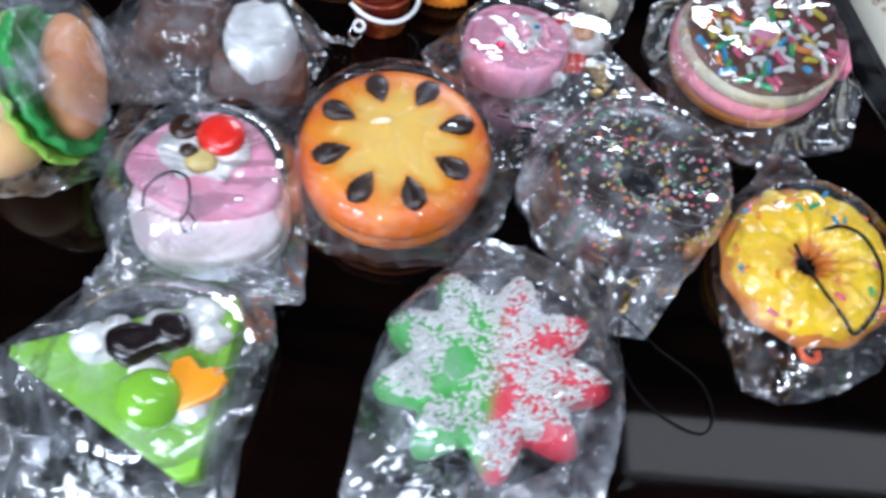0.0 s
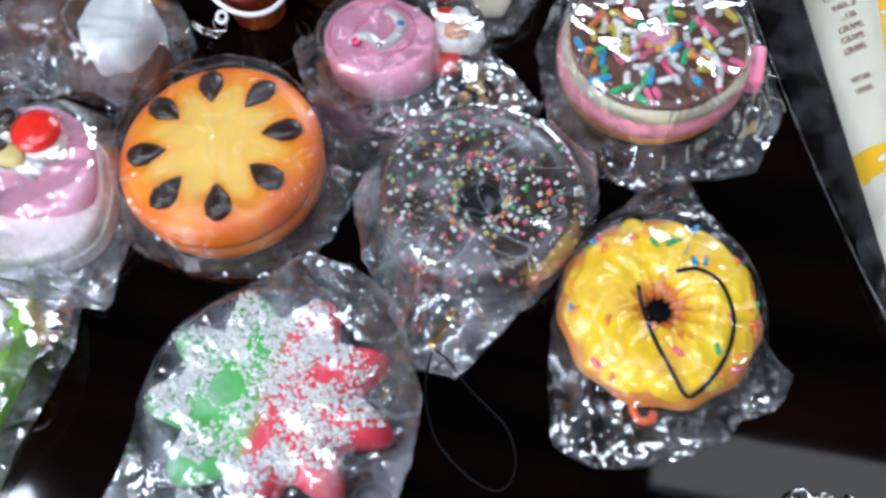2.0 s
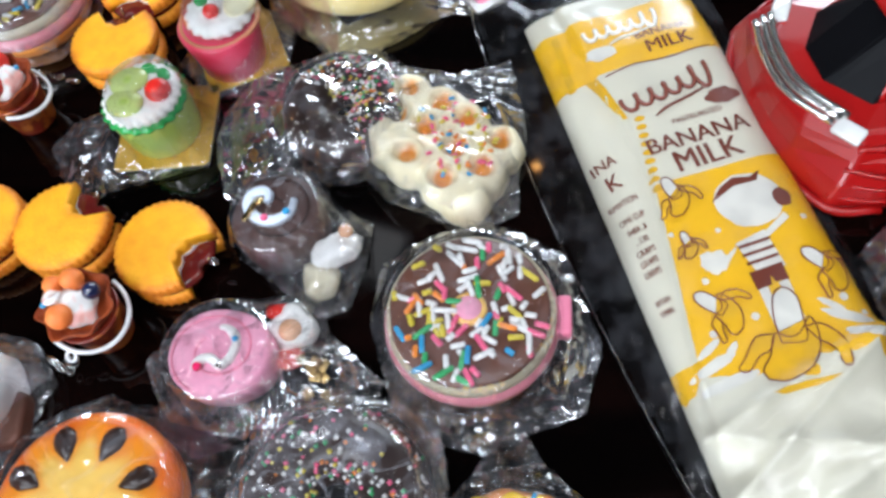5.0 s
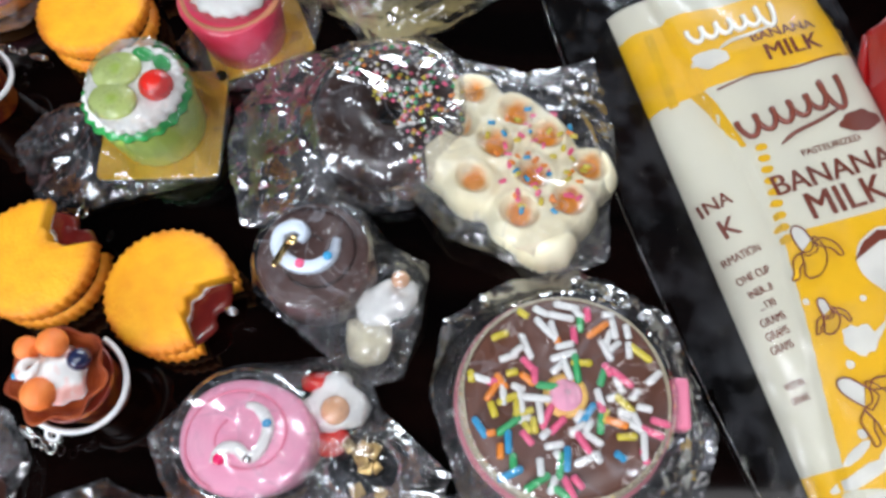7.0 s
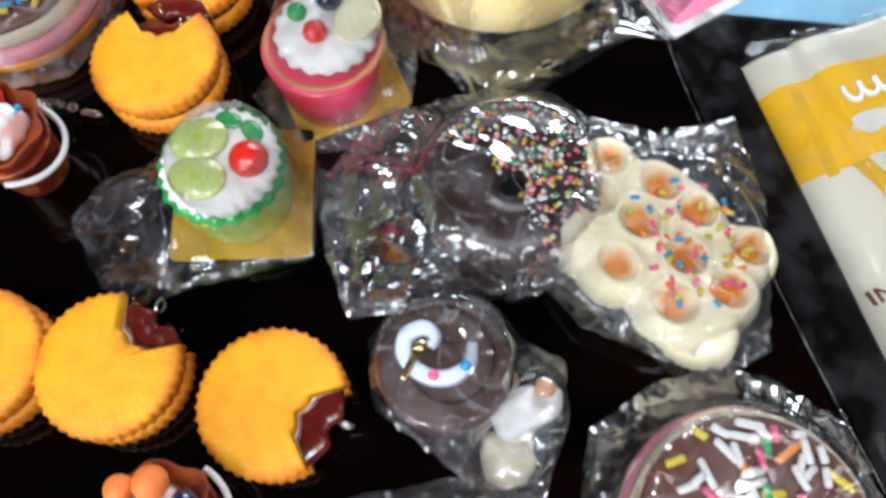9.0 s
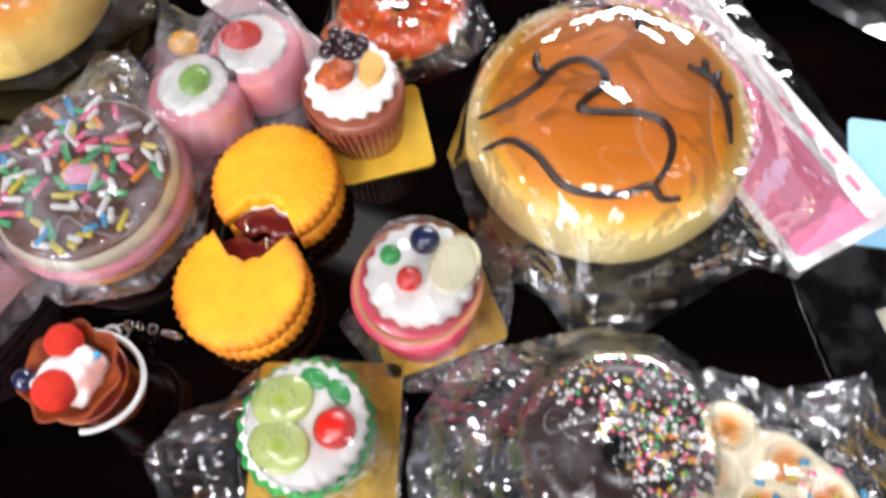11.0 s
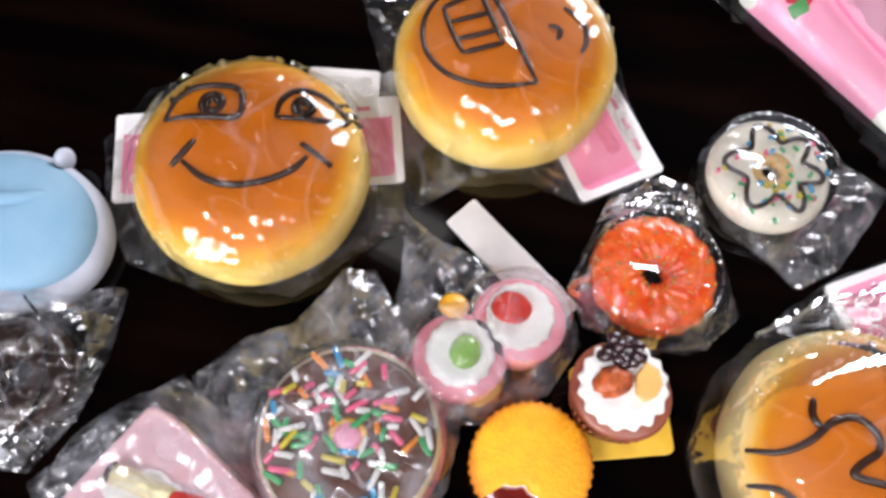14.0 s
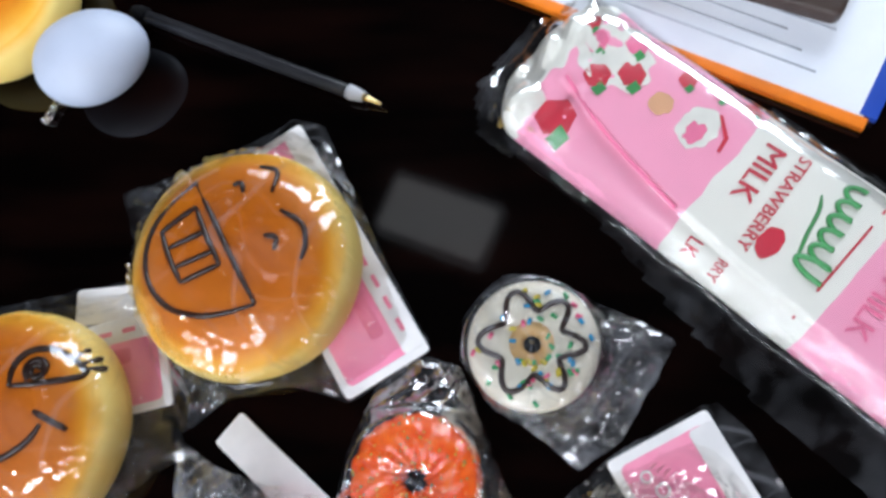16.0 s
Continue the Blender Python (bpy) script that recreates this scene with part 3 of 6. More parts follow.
mac = thing("macaron_squishy", -13, 51, "orange and yellow fruit-slice macaron squishy in a clear bag", "squishy toy")
MACTOP = surface("macaron_orange_top", (0.93, 0.62, 0.14), (0.92, 0.55, 0.09), scale=55, rough=0.38, bump=0.1, grad=[("r", 15, 26, (0.92, 0.30, 0.006)), ("r", 25, 37, (0.85, 0.17, 0.003))], petals=(8, 24, 4.5))
MACLOW = surface("macaron_orange_rim", (0.80, 0.22, 0.015), (0.55, 0.13, 0.01), scale=80, rough=0.45, bump=0.5, fine=500)
part("lower_shell", lathe([(0, 0), (33, 0), (36.5, 3), (37, 7), (35, 9.5), (0, 9.5)], 72, lambda a, r, z: r + 0.4 * noise.noise(V((a * 12, z, 0)))), MACLOW, mac)
part("filling", lathe([(0, 9), (34.5, 9), (35.2, 10.5), (34.5, 12), (0, 12)], 72), CHOC, mac, "dark chocolate filling")
part("upper_shell", lathe([(0, 11.5), (34, 11.5), (37.2, 13), (38, 16), (37.2, 19.5), (34.5, 22.6), (30, 24.4), (22, 25.6), (12, 26), (0, 26)], 72, lambda a, r, z: r + (0.5 * noise.noise(V((a * 14, z, 0))) if z < 14 else 0)), MACTOP, mac, "yellow-centred orange top")
SEED = finish(seed_mesh(), "seed", CHOC)
for k in range(8):
    a = 24 + 45 * k
    put("seed", SEED, mac, (24.5 * math.cos(radians(a)), 24.5 * math.sin(radians(a)), 25.0), a + 180)
bag(mac, [(52, 12), (56, 30), (42, 34), (24, 46), (6, 44), (-10, 50), (-26, 44), (-46, 34), (-58, 22), (-56, 2), (-46, -14), (-42, -34), (-22, -40), (0, -44), (30, -38), (46, -18)], [(0, 0, 39, 39, 26)], FILM_TIGHT, crumple=0.8, seed=3, soft=0.14)
ring_loop(mac, 43, 6, 8, 3)

# ---- half green, half red sugared star ----
star = thing("star_puff_squishy", 34, -31, "half green, half red star puff squishy with white sugar", "squishy toy")
STARPAINT = surface("green_red_foam", (0.11, 0.52, 0.10), (0.09, 0.44, 0.08), scale=60, rough=0.4, bump=0.12, grad=("x", -4, 4, (0.82, 0.045, 0.085)))


def star_outline(R, wave, n=128):
    out = []
    for k in range(n):
        a = TAU * k / n
        r = R + wave * math.cos(9 * a + 0.4) + 1.2 * noise.noise(V((a * 2, 3, 0)))
        out.append((r * 1.02 * math.cos(a), r * 0.92 * math.sin(a)))
    return out


def layered(outline, levels):
    bm = bmesh.new()
    rows = [[bm.verts.new((x * s, y * s, z)) for x, y in outline] for s, z in levels]
    n = len(outline)
    for a, b in zip(rows, rows[1:]):
        for k in range(n):
            bm.faces.new((a[k], a[(k + 1) % n], b[(k + 1) % n], b[k]))
    bm.faces.new(rows[0][::-1])
    bm.faces.new(rows[-1])
    return bm


part("puff", layered(star_outline(35.5, 6.0), [(0.93, 0), (1, 3), (1.01, 9), (0.97, 14), (0.9, 17.5), (0.8, 19), (0.5, 20)]), STARPAINT, star)
rnd = random.Random(5)
sugar = []
while len(sugar) < 4300:
    a, f = rnd.uniform(0, TAU), math.sqrt(rnd.random()) * 0.97
    r = f * (35.5 + 6.0 * math.cos(9 * a + 0.4))
    x, y = r * 1.02 * math.cos(a), r * 0.92 * math.sin(a)
    if rnd.random() > 0.62 + 1.3 * noise.noise(V((x * 0.09, y * 0.09, 4.2))) - 0.5 * max(0, f - 0.8) / 0.2 or math.hypot(x + 12, y + 1) < 6 or (x > 18 and y < -18) or (x < -8 and y < -25):
        continue
    sugar.append((x, y, 19.4 - 60 * max(0, f - 0.78) ** 1.6 + rnd.uniform(-0.4, 1.0), rnd.uniform(0.6, 1.7)))
bead_cloud(sugar, 0.75, CREAM, star, "sugar_grain", "white sugar grains")
bag(star, [(-46, -48), (-44, -12), (-38, 14), (-22, 36), (-8, 56), (10, 56), (30, 46), (48, 14), (50, -8), (42, -46), (20, -58), (-20, -56)], [(0, 0, 37, 34, 20)], FILM_SOFT, 0.8, seed=8, soft=0.3)
ring_loop(star, 22, -52, 3, 3)

# ---- green triangle cake ----
DARKCHOC = surface("black_chocolate", (0.008, 0.005, 0.006), (0.014, 0.008, 0.008), scale=70, rough=0.22, bump=0.1)
tri = thing("cake_slice_squishy", -82, -49, "lime green triangular cake slice squishy with fruit in a bag", "squishy toy")
LIME = surface("lime_green_foam", (0.28, 0.60, 0.035), (0.22, 0.50, 0.03), scale=50, rough=0.4, bump=0.12)
part("slice", slab([(-47, 2), (23, 31), (26, 24), (25, -32), (19, -34), (-46, -2)], 0, 17, 1.6), LIME, tri)
part("cream_layer", slab([(-43.5, 1), (22, 28), (25.4, 22), (24.6, -30), (18, -32), (-43, -1)], 6.5, 9.5, 0.5), CREAM, tri, "white cream layer")
for cx, cy, r in ((-19, 6, 9), (-12, 11, 7), (4, 15, 9), (13, 21, 8), (18, 14, 7), (12, -4, 9), (16, -10, 8), (2, -2, 8)):
    part("cream", blob(r, r * 0.8, 4.5, 0.35, 3, 0.2, cx), CREAM, tri, at=(cx, cy, 17.5))
part("chocolate_piece", blob(11.5, 7, 5, 0.35, 3, 0.14, 2), DARKCHOC, tri, at=(-4, 7, 22), rz=22)
part("chocolate_piece", blob(7, 7, 5, 0.3, 3, 0.16, 6), DARKCHOC, tri, at=(6, 12, 22))
part("grape", blob(11, 10.5, 10, 0.02, 3), surface("grape_green", (0.24, 0.52, 0.04), scale=40, rough=0.15, bump=0.03, coat=0.6), tri, "glossy green grape", at=(5, -11, 21))
heart = [(0, -10), (9, -1), (10, 5), (5.5, 8.5), (0, 5.5), (-5.5, 8.5), (-10, 5), (-9, -1)]
part("orange_piece", slab(heart, 17, 23, 1.4), surface("orange_jelly", (0.88, 0.33, 0.015), scale=60, rough=0.25, bump=0.08, coat=0.4), tri, at=(18, -4, 0), rz=-12)
bag(tri, [(-58, 5), (-46, 18), (-30, 36), (0, 34), (32, 40), (38, 20), (34, -20), (36, -46), (10, -58), (-30, -52), (-54, -30)], [(2, 0, 34, 30, 19), (-24, 1, 20, 12, 17)], FILM_SOFT, crumple=0.9, seed=13, soft=0.35)

# ---- pink cake slice ----
pc = thing("pink_cake_squishy", -82, 32, "pink cake slice squishy with cherry and cream in crinkled bag", "squishy toy")
part("sponge", slab(soft([(-22, -35), (4, -42), (34, -29), (32, -4), (16, 20), (-12, 20), (-28, -3)]), 0, 17, 2.5), surface("pale_sponge", (0.84, 0.62, 0.66), (0.84, 0.78, 0.77), scale=50, rough=0.6, bump=0.3), pc)
part("sponge_cream", slab(soft([(-22.6, -35.6), (4, -42.6), (34.6, -29.4), (32.6, -4), (16.2, 20.4), (-12.2, 20.4), (-28.6, -3)]), 6.5, 9.5, 0.8), CREAM, pc, "white cream layer")
part("frosting", slab(soft([(-26, -14), (-4, -23), (6, -25), (31, -16), (31, -4), (15, 21), (-12, 21), (-30, -2)]), 15, 26, 4.5, 5), PINK, pc, "pink frosting")
part("cream", blob(17, 12, 5, 0.35, 3, 0.16, 4), CREAM, pc, at=(0, 1, 26))
part("cherry", lathe([(0, 0), (7.5, 0), (9, 2), (8.4, 4.6), (5, 6), (0, 6.4)], 32), RED, pc, "glossy red cherry slice", at=(6, 6, 28))
part("chocolate_disc", lathe([(0, 0), (5.5, 0), (6, 2), (4.5, 3.4), (0, 3.6)], 28), CHOC, pc, at=(-8, 8, 28.6))
part("nut", blob(6.5, 5, 4, 0.25, 3, 0.2, 3), surface("pale_nut", (0.55, 0.42, 0.15), scale=90, rough=0.4), pc, at=(1, -5, 29.4))
part("chocolate_bean", blob(3.6, 3, 2, 0.1, 2), CHOC, pc, at=(-3, -3.5, 33))
strap(pc, [(-15, -27, 26), (-15, -19, 29), (-9, -12, 30), (-2, -13, 30), (1, -20, 29), (1, -25, 27), (-1, -29, 25), (2, -32, 24), (4, -28, 25), (1, -25, 27)], 0.5)
bag(pc, [(-42, -16), (-34, 6), (-22, 22), (-6, 27), (18, 27), (34, 8), (40, -16), (44, -44), (22, -49), (-8, -48), (-38, -54), (-30, -36)], [(1, -6, 30, 27, 27)], FILM_SOFT, crumple=1.2, seed=21, soft=0.4)


# ---- donuts ----
def bead_spots(rnd, count, R, r, h, z, lo=-0.35, arc=(0, TAU)):
    out = []
    for _ in range(count):
        a, b = rnd.uniform(*arc), math.pi / 2 + rnd.uniform(-1.25, 1.25)
        out.append(((R + r * math.cos(b)) * math.cos(a), (R + r * math.cos(b)) * math.sin(a), z + h * math.sin(b) + 0.3, rnd.uniform(0.7, 1.3)))
    return out


DOUGH = surface("donut_dough", (0.62, 0.36, 0.13), (0.72, 0.48, 0.22), scale=70, rough=0.5, bump=0.2)


def beaded_donut(x, y, R, r, label, poly, seed, soft=0.22, crumple=1.1, arc=(0, TAU), wrap=None):
    d = thing("donut_squishy", x, y, label, "squishy toy", "dark sprinkled donuts")
    part("dough", torus(R, r, r * 0.72, z=r * 0.7), DOUGH, d)
    part("icing", torus(R, r * 1.03, r * 0.8, z=r * 0.72, top_only=True, rag=0.5), CHOC, d, "dark chocolate icing")
    rnd = random.Random(seed)
    for colour, count in (("white", 170), ("pink", 70), ("yellow", 50), ("green", 40), ("orange", 34)):
        bead_cloud(bead_spots(rnd, count, R, r * 1.03, r * 0.8, r * 0.72, arc=arc), 1.12, SPR[colour], d, "sugar_bead", colour + " sugar beads")
    bag(d, poly, [(0, 0, R + r * 0.8, R + r * 0.8, r * 1.5)], wrap, crumple=crumple, seed=seed, soft=soft)
    return d


dd = beaded_donut(85, 56, 23, 14.5, "dark chocolate donut squishy with rainbow beads in a bag", [(-48, -7), (-44, 20), (-30, 36), (-9, 46), (18, 44), (38, 32), (42, 8), (34, -18), (22, -36), (6, -64), (-8, -63), (-24, -44), (-38, -28)], 31, crumple=0.8, wrap=FILM_SOFT)
part("clip", box(2.6, 9, 2.4, 0.5), BRASS, dd, "brass strap clip", at=(-3, -52, 8), rz=-14)
part("clip", box(2.2, 5, 2, 0.5), BRASS, dd, at=(0, -44, 10), rz=-20)
strap(dd, [(-4, -57, 5), (-3, -70, 1), (4, -84, 0.7), (16, -93, 0.7), (28, -96, 0.7), (32, -88, 0.7), (27, -76, 0.7), (12, -66, 0.8), (2, -58, 2), (-3, -56, 4)], 0.38)
beaded_donut(69, 243, 18, 13, "dark chocolate donut squishy with rainbow beads, in crumpled cellophane", [(-67, -15), (-66, 8), (-52, 30), (-30, 36), (-8, 42), (14, 40), (27, 32), (34, 8), (28, -20), (10, -36), (-28, -42), (-56, -46)], 37, 0.35, 1.3, (-1.2, 2.6))
beaded_donut(336, 148, 18, 12, "dark chocolate donut squishy in a dark crinkled bag", [(-40, 16), (-24, 32), (-4, 42), (26, 40), (40, 10), (30, -30), (-14, -36), (-34, -14)], 43, 0.4, 1.4)

yd = thing("yellow_donut_squishy", 153, 30, "yellow fluted cruller donut squishy in a clear bag with strap", "squishy toy")
YICE = surface("yellow_icing", (0.98, 0.70, 0.03), (0.96, 0.56, 0.012), scale=70, rough=0.25, bump=0.12, coat=0.35)
part("dough", torus(19.3, 14.6, 8, z=8, n=96, wave=0.05, waves=11), surface("orange_dough", (0.70, 0.20, 0.03), (0.78, 0.30, 0.05), scale=60, rough=0.4, bump=0.2), yd)
part("icing", torus(19.8, 12.2, 9.4, n=160, m=28, z=10, wave=0.05, waves=13, lean=0.12, top_only=True, rag=0.95, knobs=0.13), YICE, yd, "glossy yellow icing")
rnd = random.Random(51)
for k in range(34):
    a, r = rnd.uniform(0, TAU), rnd.uniform(12, 31)
    z = 10 + 9.4 * math.sqrt(max(0.05, 1 - ((r - 19.3) / 13.4) ** 2))
    put("sprinkle", RODS[rnd.choice(["blue", "green", "orange", "orange", "pink"])], yd, (r * math.cos(a), r * math.sin(a), z), rnd.uniform(0, 180), scale=(0.5, 0.8, 0.8))
part("hook", tube([(-2, -28, 6), (-3, -33, 4), (0, -37, 3), (4, -36, 3), (4, -33, 3)], 1.4, 8), ORANGE, yd, "orange rubber hook")
strap(yd, [(2, 10, 21), (9, 12, 22), (17, 8, 22), (22, -4, 21.5), (20, -18, 20.5), (13, -29, 15), (6, -24, 19), (-2, -14, 21), (-7, -4, 20), (-9, 3, 19)], 0.7)
bag(yd, [(-26, -52), (-32, -30), (-35, 0), (-33, 24), (-18, 38), (-8, 56), (4, 57), (12, 44), (28, 30), (36, 6), (37, -8), (47, -10), (44, -22), (32, -30), (27, -38), (10, -49), (-10, -56)], [(0, 0, 33, 33, 19)], FILM_TIGHT, crumple=0.9, seed=55, soft=0.16)

RINGTOP = surface("pale_orange_ring", (0.90, 0.50, 0.10), (0.92, 0.66, 0.26), scale=60, rough=0.4, bump=0.1)
VANILLA = surface("vanilla_layer", (0.62, 0.55, 0.36), (0.56, 0.50, 0.38), scale=50, rough=0.35, bump=0.1)
CAKEORANGE = surface("baked_orange_cake", (0.66, 0.20, 0.03), (0.75, 0.28, 0.05), scale=40, rough=0.45, bump=0.15)


def sprinkled(x, y, label, weights, count, seed, poly, rz=0, tab=True, spread=31, wrap=None):
    d = thing("sprinkled_donut_squishy", x, y, label, "squishy toy", "sprinkled round donuts", rz=rz)
    part("cake_base", lathe([(0, 0), (29, 0), (33.5, 3), (35.5, 8), (35.4, 11), (0, 11)], 72), CAKEORANGE, d, "orange baked base")
    part("pink_layer", lathe([(0, 10.6), (35.6, 10.6), (36.6, 13), (36.2, 16), (34, 17.4), (0, 17.4)], 72), SALMON, d, "pink cream layer")
    part("vanilla_layer", lathe([(0, 17), (33.6, 17), (35, 19.4), (34.4, 22.4), (31.5, 24.2), (0, 24.2)], 72), VANILLA, d, "vanilla layer")
    part("chocolate_top", lathe([(0, 23.6), (32.2, 23.4), (32.8, 24.4), (31.5, 25.6), (24, 26), (9, 26), (7, 25.2), (0, 25.0)], 72, lambda a, r, z: r * (1 + 0.018 * noise.noise(V((math.cos(a) * 3, math.sin(a) * 3, seed))))), CHOC_TOP, d, "chocolate-brown top")
    part("orange_ring", torus(5.4, 2.0, 1.4, 32, 10, 25.6), RINGTOP, d)
    part("centre", blob(5.6, 5.6, 3.0, 0.03, 3), PINK, d, "pink centre knob", at=(0, 0, 26))
    rnd = random.Random(seed)
    names = list(weights)
    made = 0
    spots = []
    while made < count:
        a, r = rnd.uniform(0, TAU), spread * math.sqrt(rnd.uniform(0.03, 1))
        x0, y0 = r * math.cos(a), r * math.sin(a)
        if min([math.hypot(x0 - p, y0 - q) for p, q in spots] or [9]) < 2.2:
            continue
        spots.append((x0, y0))
        c = rnd.choices(names, [weights[k] for k in names])[0]
        put("sprinkle", RODS[c], d, (x0, y0, 26.6 + rnd.uniform(0, 1.0)), rnd.uniform(0, 180), scale=(rnd.uniform(0.5, 1.25), 1.12, 1.12), ry=rnd.uniform(-6, 6))
        made += 1
    if tab:
        part("tab", box(6, 17, 9, 1.4), ROSE, d, "pink tab", at=(38, 0, 16))
    bag(d, poly, [(0, 0, 35, 35, 28)], wrap or FILM_TIGHT, 0.95, seed=seed, soft=0.2)
    return d


sprinkled(135, 131, "chocolate-topped donut squishy with mixed sprinkles and pink tab, bagged", {"white": 9, "pink": 3.4, "green": 2.6, "orange": 2.6, "blue": 1.4, "yellow": 1.8}, 104, 61, [(-46, 4), (-42, 30), (-20, 46), (2, 52), (18, 48), (40, 34), (54, -8), (46, -36), (20, -46), (6, -54), (-10, -50), (-32, -36)])
sprinkled(-124, 325, "chocolate-topped donut squishy with sparse bright sprinkles, in a bag", {"white": 5, "pink": 3.4, "green": 2.6, "orange": 2, "blue": 1.6, "yellow": 2.4}, 92, 67, [(-22, 70), (-36, 42), (-52, 34), (-72, 12), (-54, -12), (-36, -28), (-8, -42), (24, -34), (40, -10), (40, 16), (30, 38), (10, 50), (-10, 72)], tab=False, wrap=FILM_SOFT)

od = thing("orange_donut_squishy", -18, 418, "small red-orange glazed donut squishy in a clear bag", "squishy toy")
part("dough", torus(15.5, 10.5, 7, z=7), DOUGH, od)
part("icing", torus(15.5, 10.9, 8.2, n=120, z=8, wave=0.045, waves=17, lean=0.3, top_only=True, rag=0.5, knobs=0.08), surface("red_orange_icing", (0.90, 0.075, 0.004), (0.95, 0.17, 0.018), scale=150, rough=0.22, bump=0.25, coat=0.5), od, "glossy red-orange icing")
rnd = random.Random(71)
for colour, count in (("green", 44), ("yellow", 80), ("orange", 40)):
    bead_cloud(bead_spots(rnd, count, 15.5, 10.9, 8.2, 8), 0.6, SPR[colour], od, "sugar_bead", colour + " sugar beads")
part("hook", tube([(-25, -6, 6), (-30, -8, 4), (-32, -12, 3), (-28, -14, 3)], 1.4, 8), ORANGE, od)
bag(od, [(-22, 36), (-6, 51), (14, 46), (28, 14), (40, -8), (26, -26), (4, -32), (-24, -26), (-34, -12), (-28, 12)], [(0, 0, 27, 27, 17)], FILM_TIGHT, crumple=0.9, seed=73, soft=0.22)

wd = thing("white_donut_squishy", 25, 474, "white donut squishy with dark zigzag icing in a bag", "squishy toy")
part("dough", torus(15.5, 11, 8.5, z=8.5), surface("vanilla_white", (0.82, 0.77, 0.66), (0.76, 0.70, 0.56), scale=60, rough=0.45, bump=0.15), wd)
part("core", torus(7.6, 4.2, 3.4, 40, 10, z=12), DOUGH, wd, "toasted rim of the hole")
zig = []
for k in range(49):
    a = TAU * k / 48 + 0.2
    r = 17.0 + 4.2 * math.cos(6 * a + 0.9 * math.sin(a)) + 1.6 * noise.noise(V((math.cos(a) * 2, math.sin(a) * 2, 5)))
    zig.append((r * math.cos(a), r * math.sin(a), 8.5 + 8.9 * math.sqrt(1 - ((r - 15.5) / 11) ** 2)))
part("icing_line", tube(zig, 1.15, 8, 2), CHOC, wd, "dark chocolate zigzag line")
rnd = random.Random(77)
for k in range(56):
    a, r = rnd.uniform(0, TAU), rnd.uniform(7, 24)
    put("sprinkle", RODS[rnd.choice(["green", "blue", "pink", "yellow", "green"])], wd, (r * math.cos(a), r * math.sin(a), 9 + 8.4 * math.sqrt(max(0.05, 1 - ((r - 15.5) / 11.3) ** 2))), rnd.uniform(0, 180), scale=(0.35, 0.8, 0.8))
bag(wd, [(-28, 10), (-14, 28), (4, 27), (24, 18), (40, 14), (56, 6), (44, -18), (36, -34), (20, -47), (2, -34), (-14, -26), (-28, -8)], [(0, 0, 27, 27, 17)], crumple=1.0, seed=79, soft=0.25)


# ---- rolls ----
def swirl(turns, r0, r1, z, n=40, squash=1.0, start=0.0):
    return [((r0 + (r1 - r0) * k / n) * math.cos(start + turns * TAU * k / n), (r0 + (r1 - r0) * k / n) * math.sin(start + turns * TAU * k / n) * squash, z) for k in range(n + 1)]


pr = thing("pink_roll_squishy", 30, 115, "pink swiss roll squishy with white swirl, in clear bag", "squishy toy")
part("roll", lathe([(0, 0), (20, 0), (22.5, 2), (23, 12), (22.6, 18), (20.5, 20.5), (0, 20.8)], 64, lambda a, r, z: r * (1 + 0.02 * math.cos(3 * a)) * (0.92 + 0.08 * math.cos(2 * a))), PINK, pr)
part("groove", tube(swirl(1.3, 8, 21, 20.6, squash=0.9, start=2.4), 0.5, 6, 2), ROSE, pr)
part("cream_swirl", tube([(-9, -9, 21), (-7, -5, 21.3), (-2, -4, 21.4), (3, -7, 21.4), (7, -3, 21.4), (8, 4, 21.3), (4, 9, 21.2), (0, 10, 21)], 2.1, 8, 5, taper=0.5), CREAM, pr)
part("jewel", blob(2.1, 2.1, 1.6, 0, 2), surface("magenta_bead", (0.75, 0.02, 0.12), rough=0.15, bump=0, coat=0.5), pr, at=(-6.5, -8, 22.6))
part("jewel", blob(1.6, 1.6, 1.3, 0, 2), SPR["blue"], pr, at=(8, 4, 22.8))
part("pearl", blob(1.6, 1.6, 1.3, 0, 2), METAL, pr, at=(3, -7.5, 22.8))
part("cream", blob(11, 10, 8, 0.45, 3, 0.14, 5), CREAM, pr, at=(27, 13, 10))
part("pearl", blob(5, 5, 4.4, 0.02, 3), surface("peach_pearl", (0.82, 0.45, 0.26), scale=30, rough=0.15, bump=0.02, coat=0.5), pr, "peach pearl bead", at=(29, 10, 17))
part("strawberry", blob(8, 5, 5, 0.2, 3, 0.2, 8), RED, pr, at=(26, 1, 7))
part("strawberry", blob(7, 4, 4, 0.2, 3, 0.2, 9), RED, pr, at=(22, 20, 12))
rnd = random.Random(83)
for k in range(9):
    part("gold_bit", box(rnd.uniform(3, 6), rnd.uniform(3, 5), rnd.uniform(2, 4), 0.4), surface("gold_foil_bit", (0.62, 0.42, 0.16), scale=150, rough=0.25, metal=0.7) if k == 0 else bpy.data.materials["gold_foil_bit"], pr, at=(rnd.uniform(30, 50), rnd.uniform(-16, 0), rnd.uniform(3, 12)), rz=rnd.uniform(0, 180), rx=rnd.uniform(-30, 30))
bag(pr, [(-41, 0), (-26, 16), (-10, 24), (20, 31), (34, 33), (42, 14), (68, -8), (62, -26), (40, -30), (10, -33), (-24, -26)], [(0, 0, 24, 22, 21), (28, 10, 12, 12, 19), (40, -8, 12, 10, 10)], crumple=1.0, seed=85, soft=0.3)

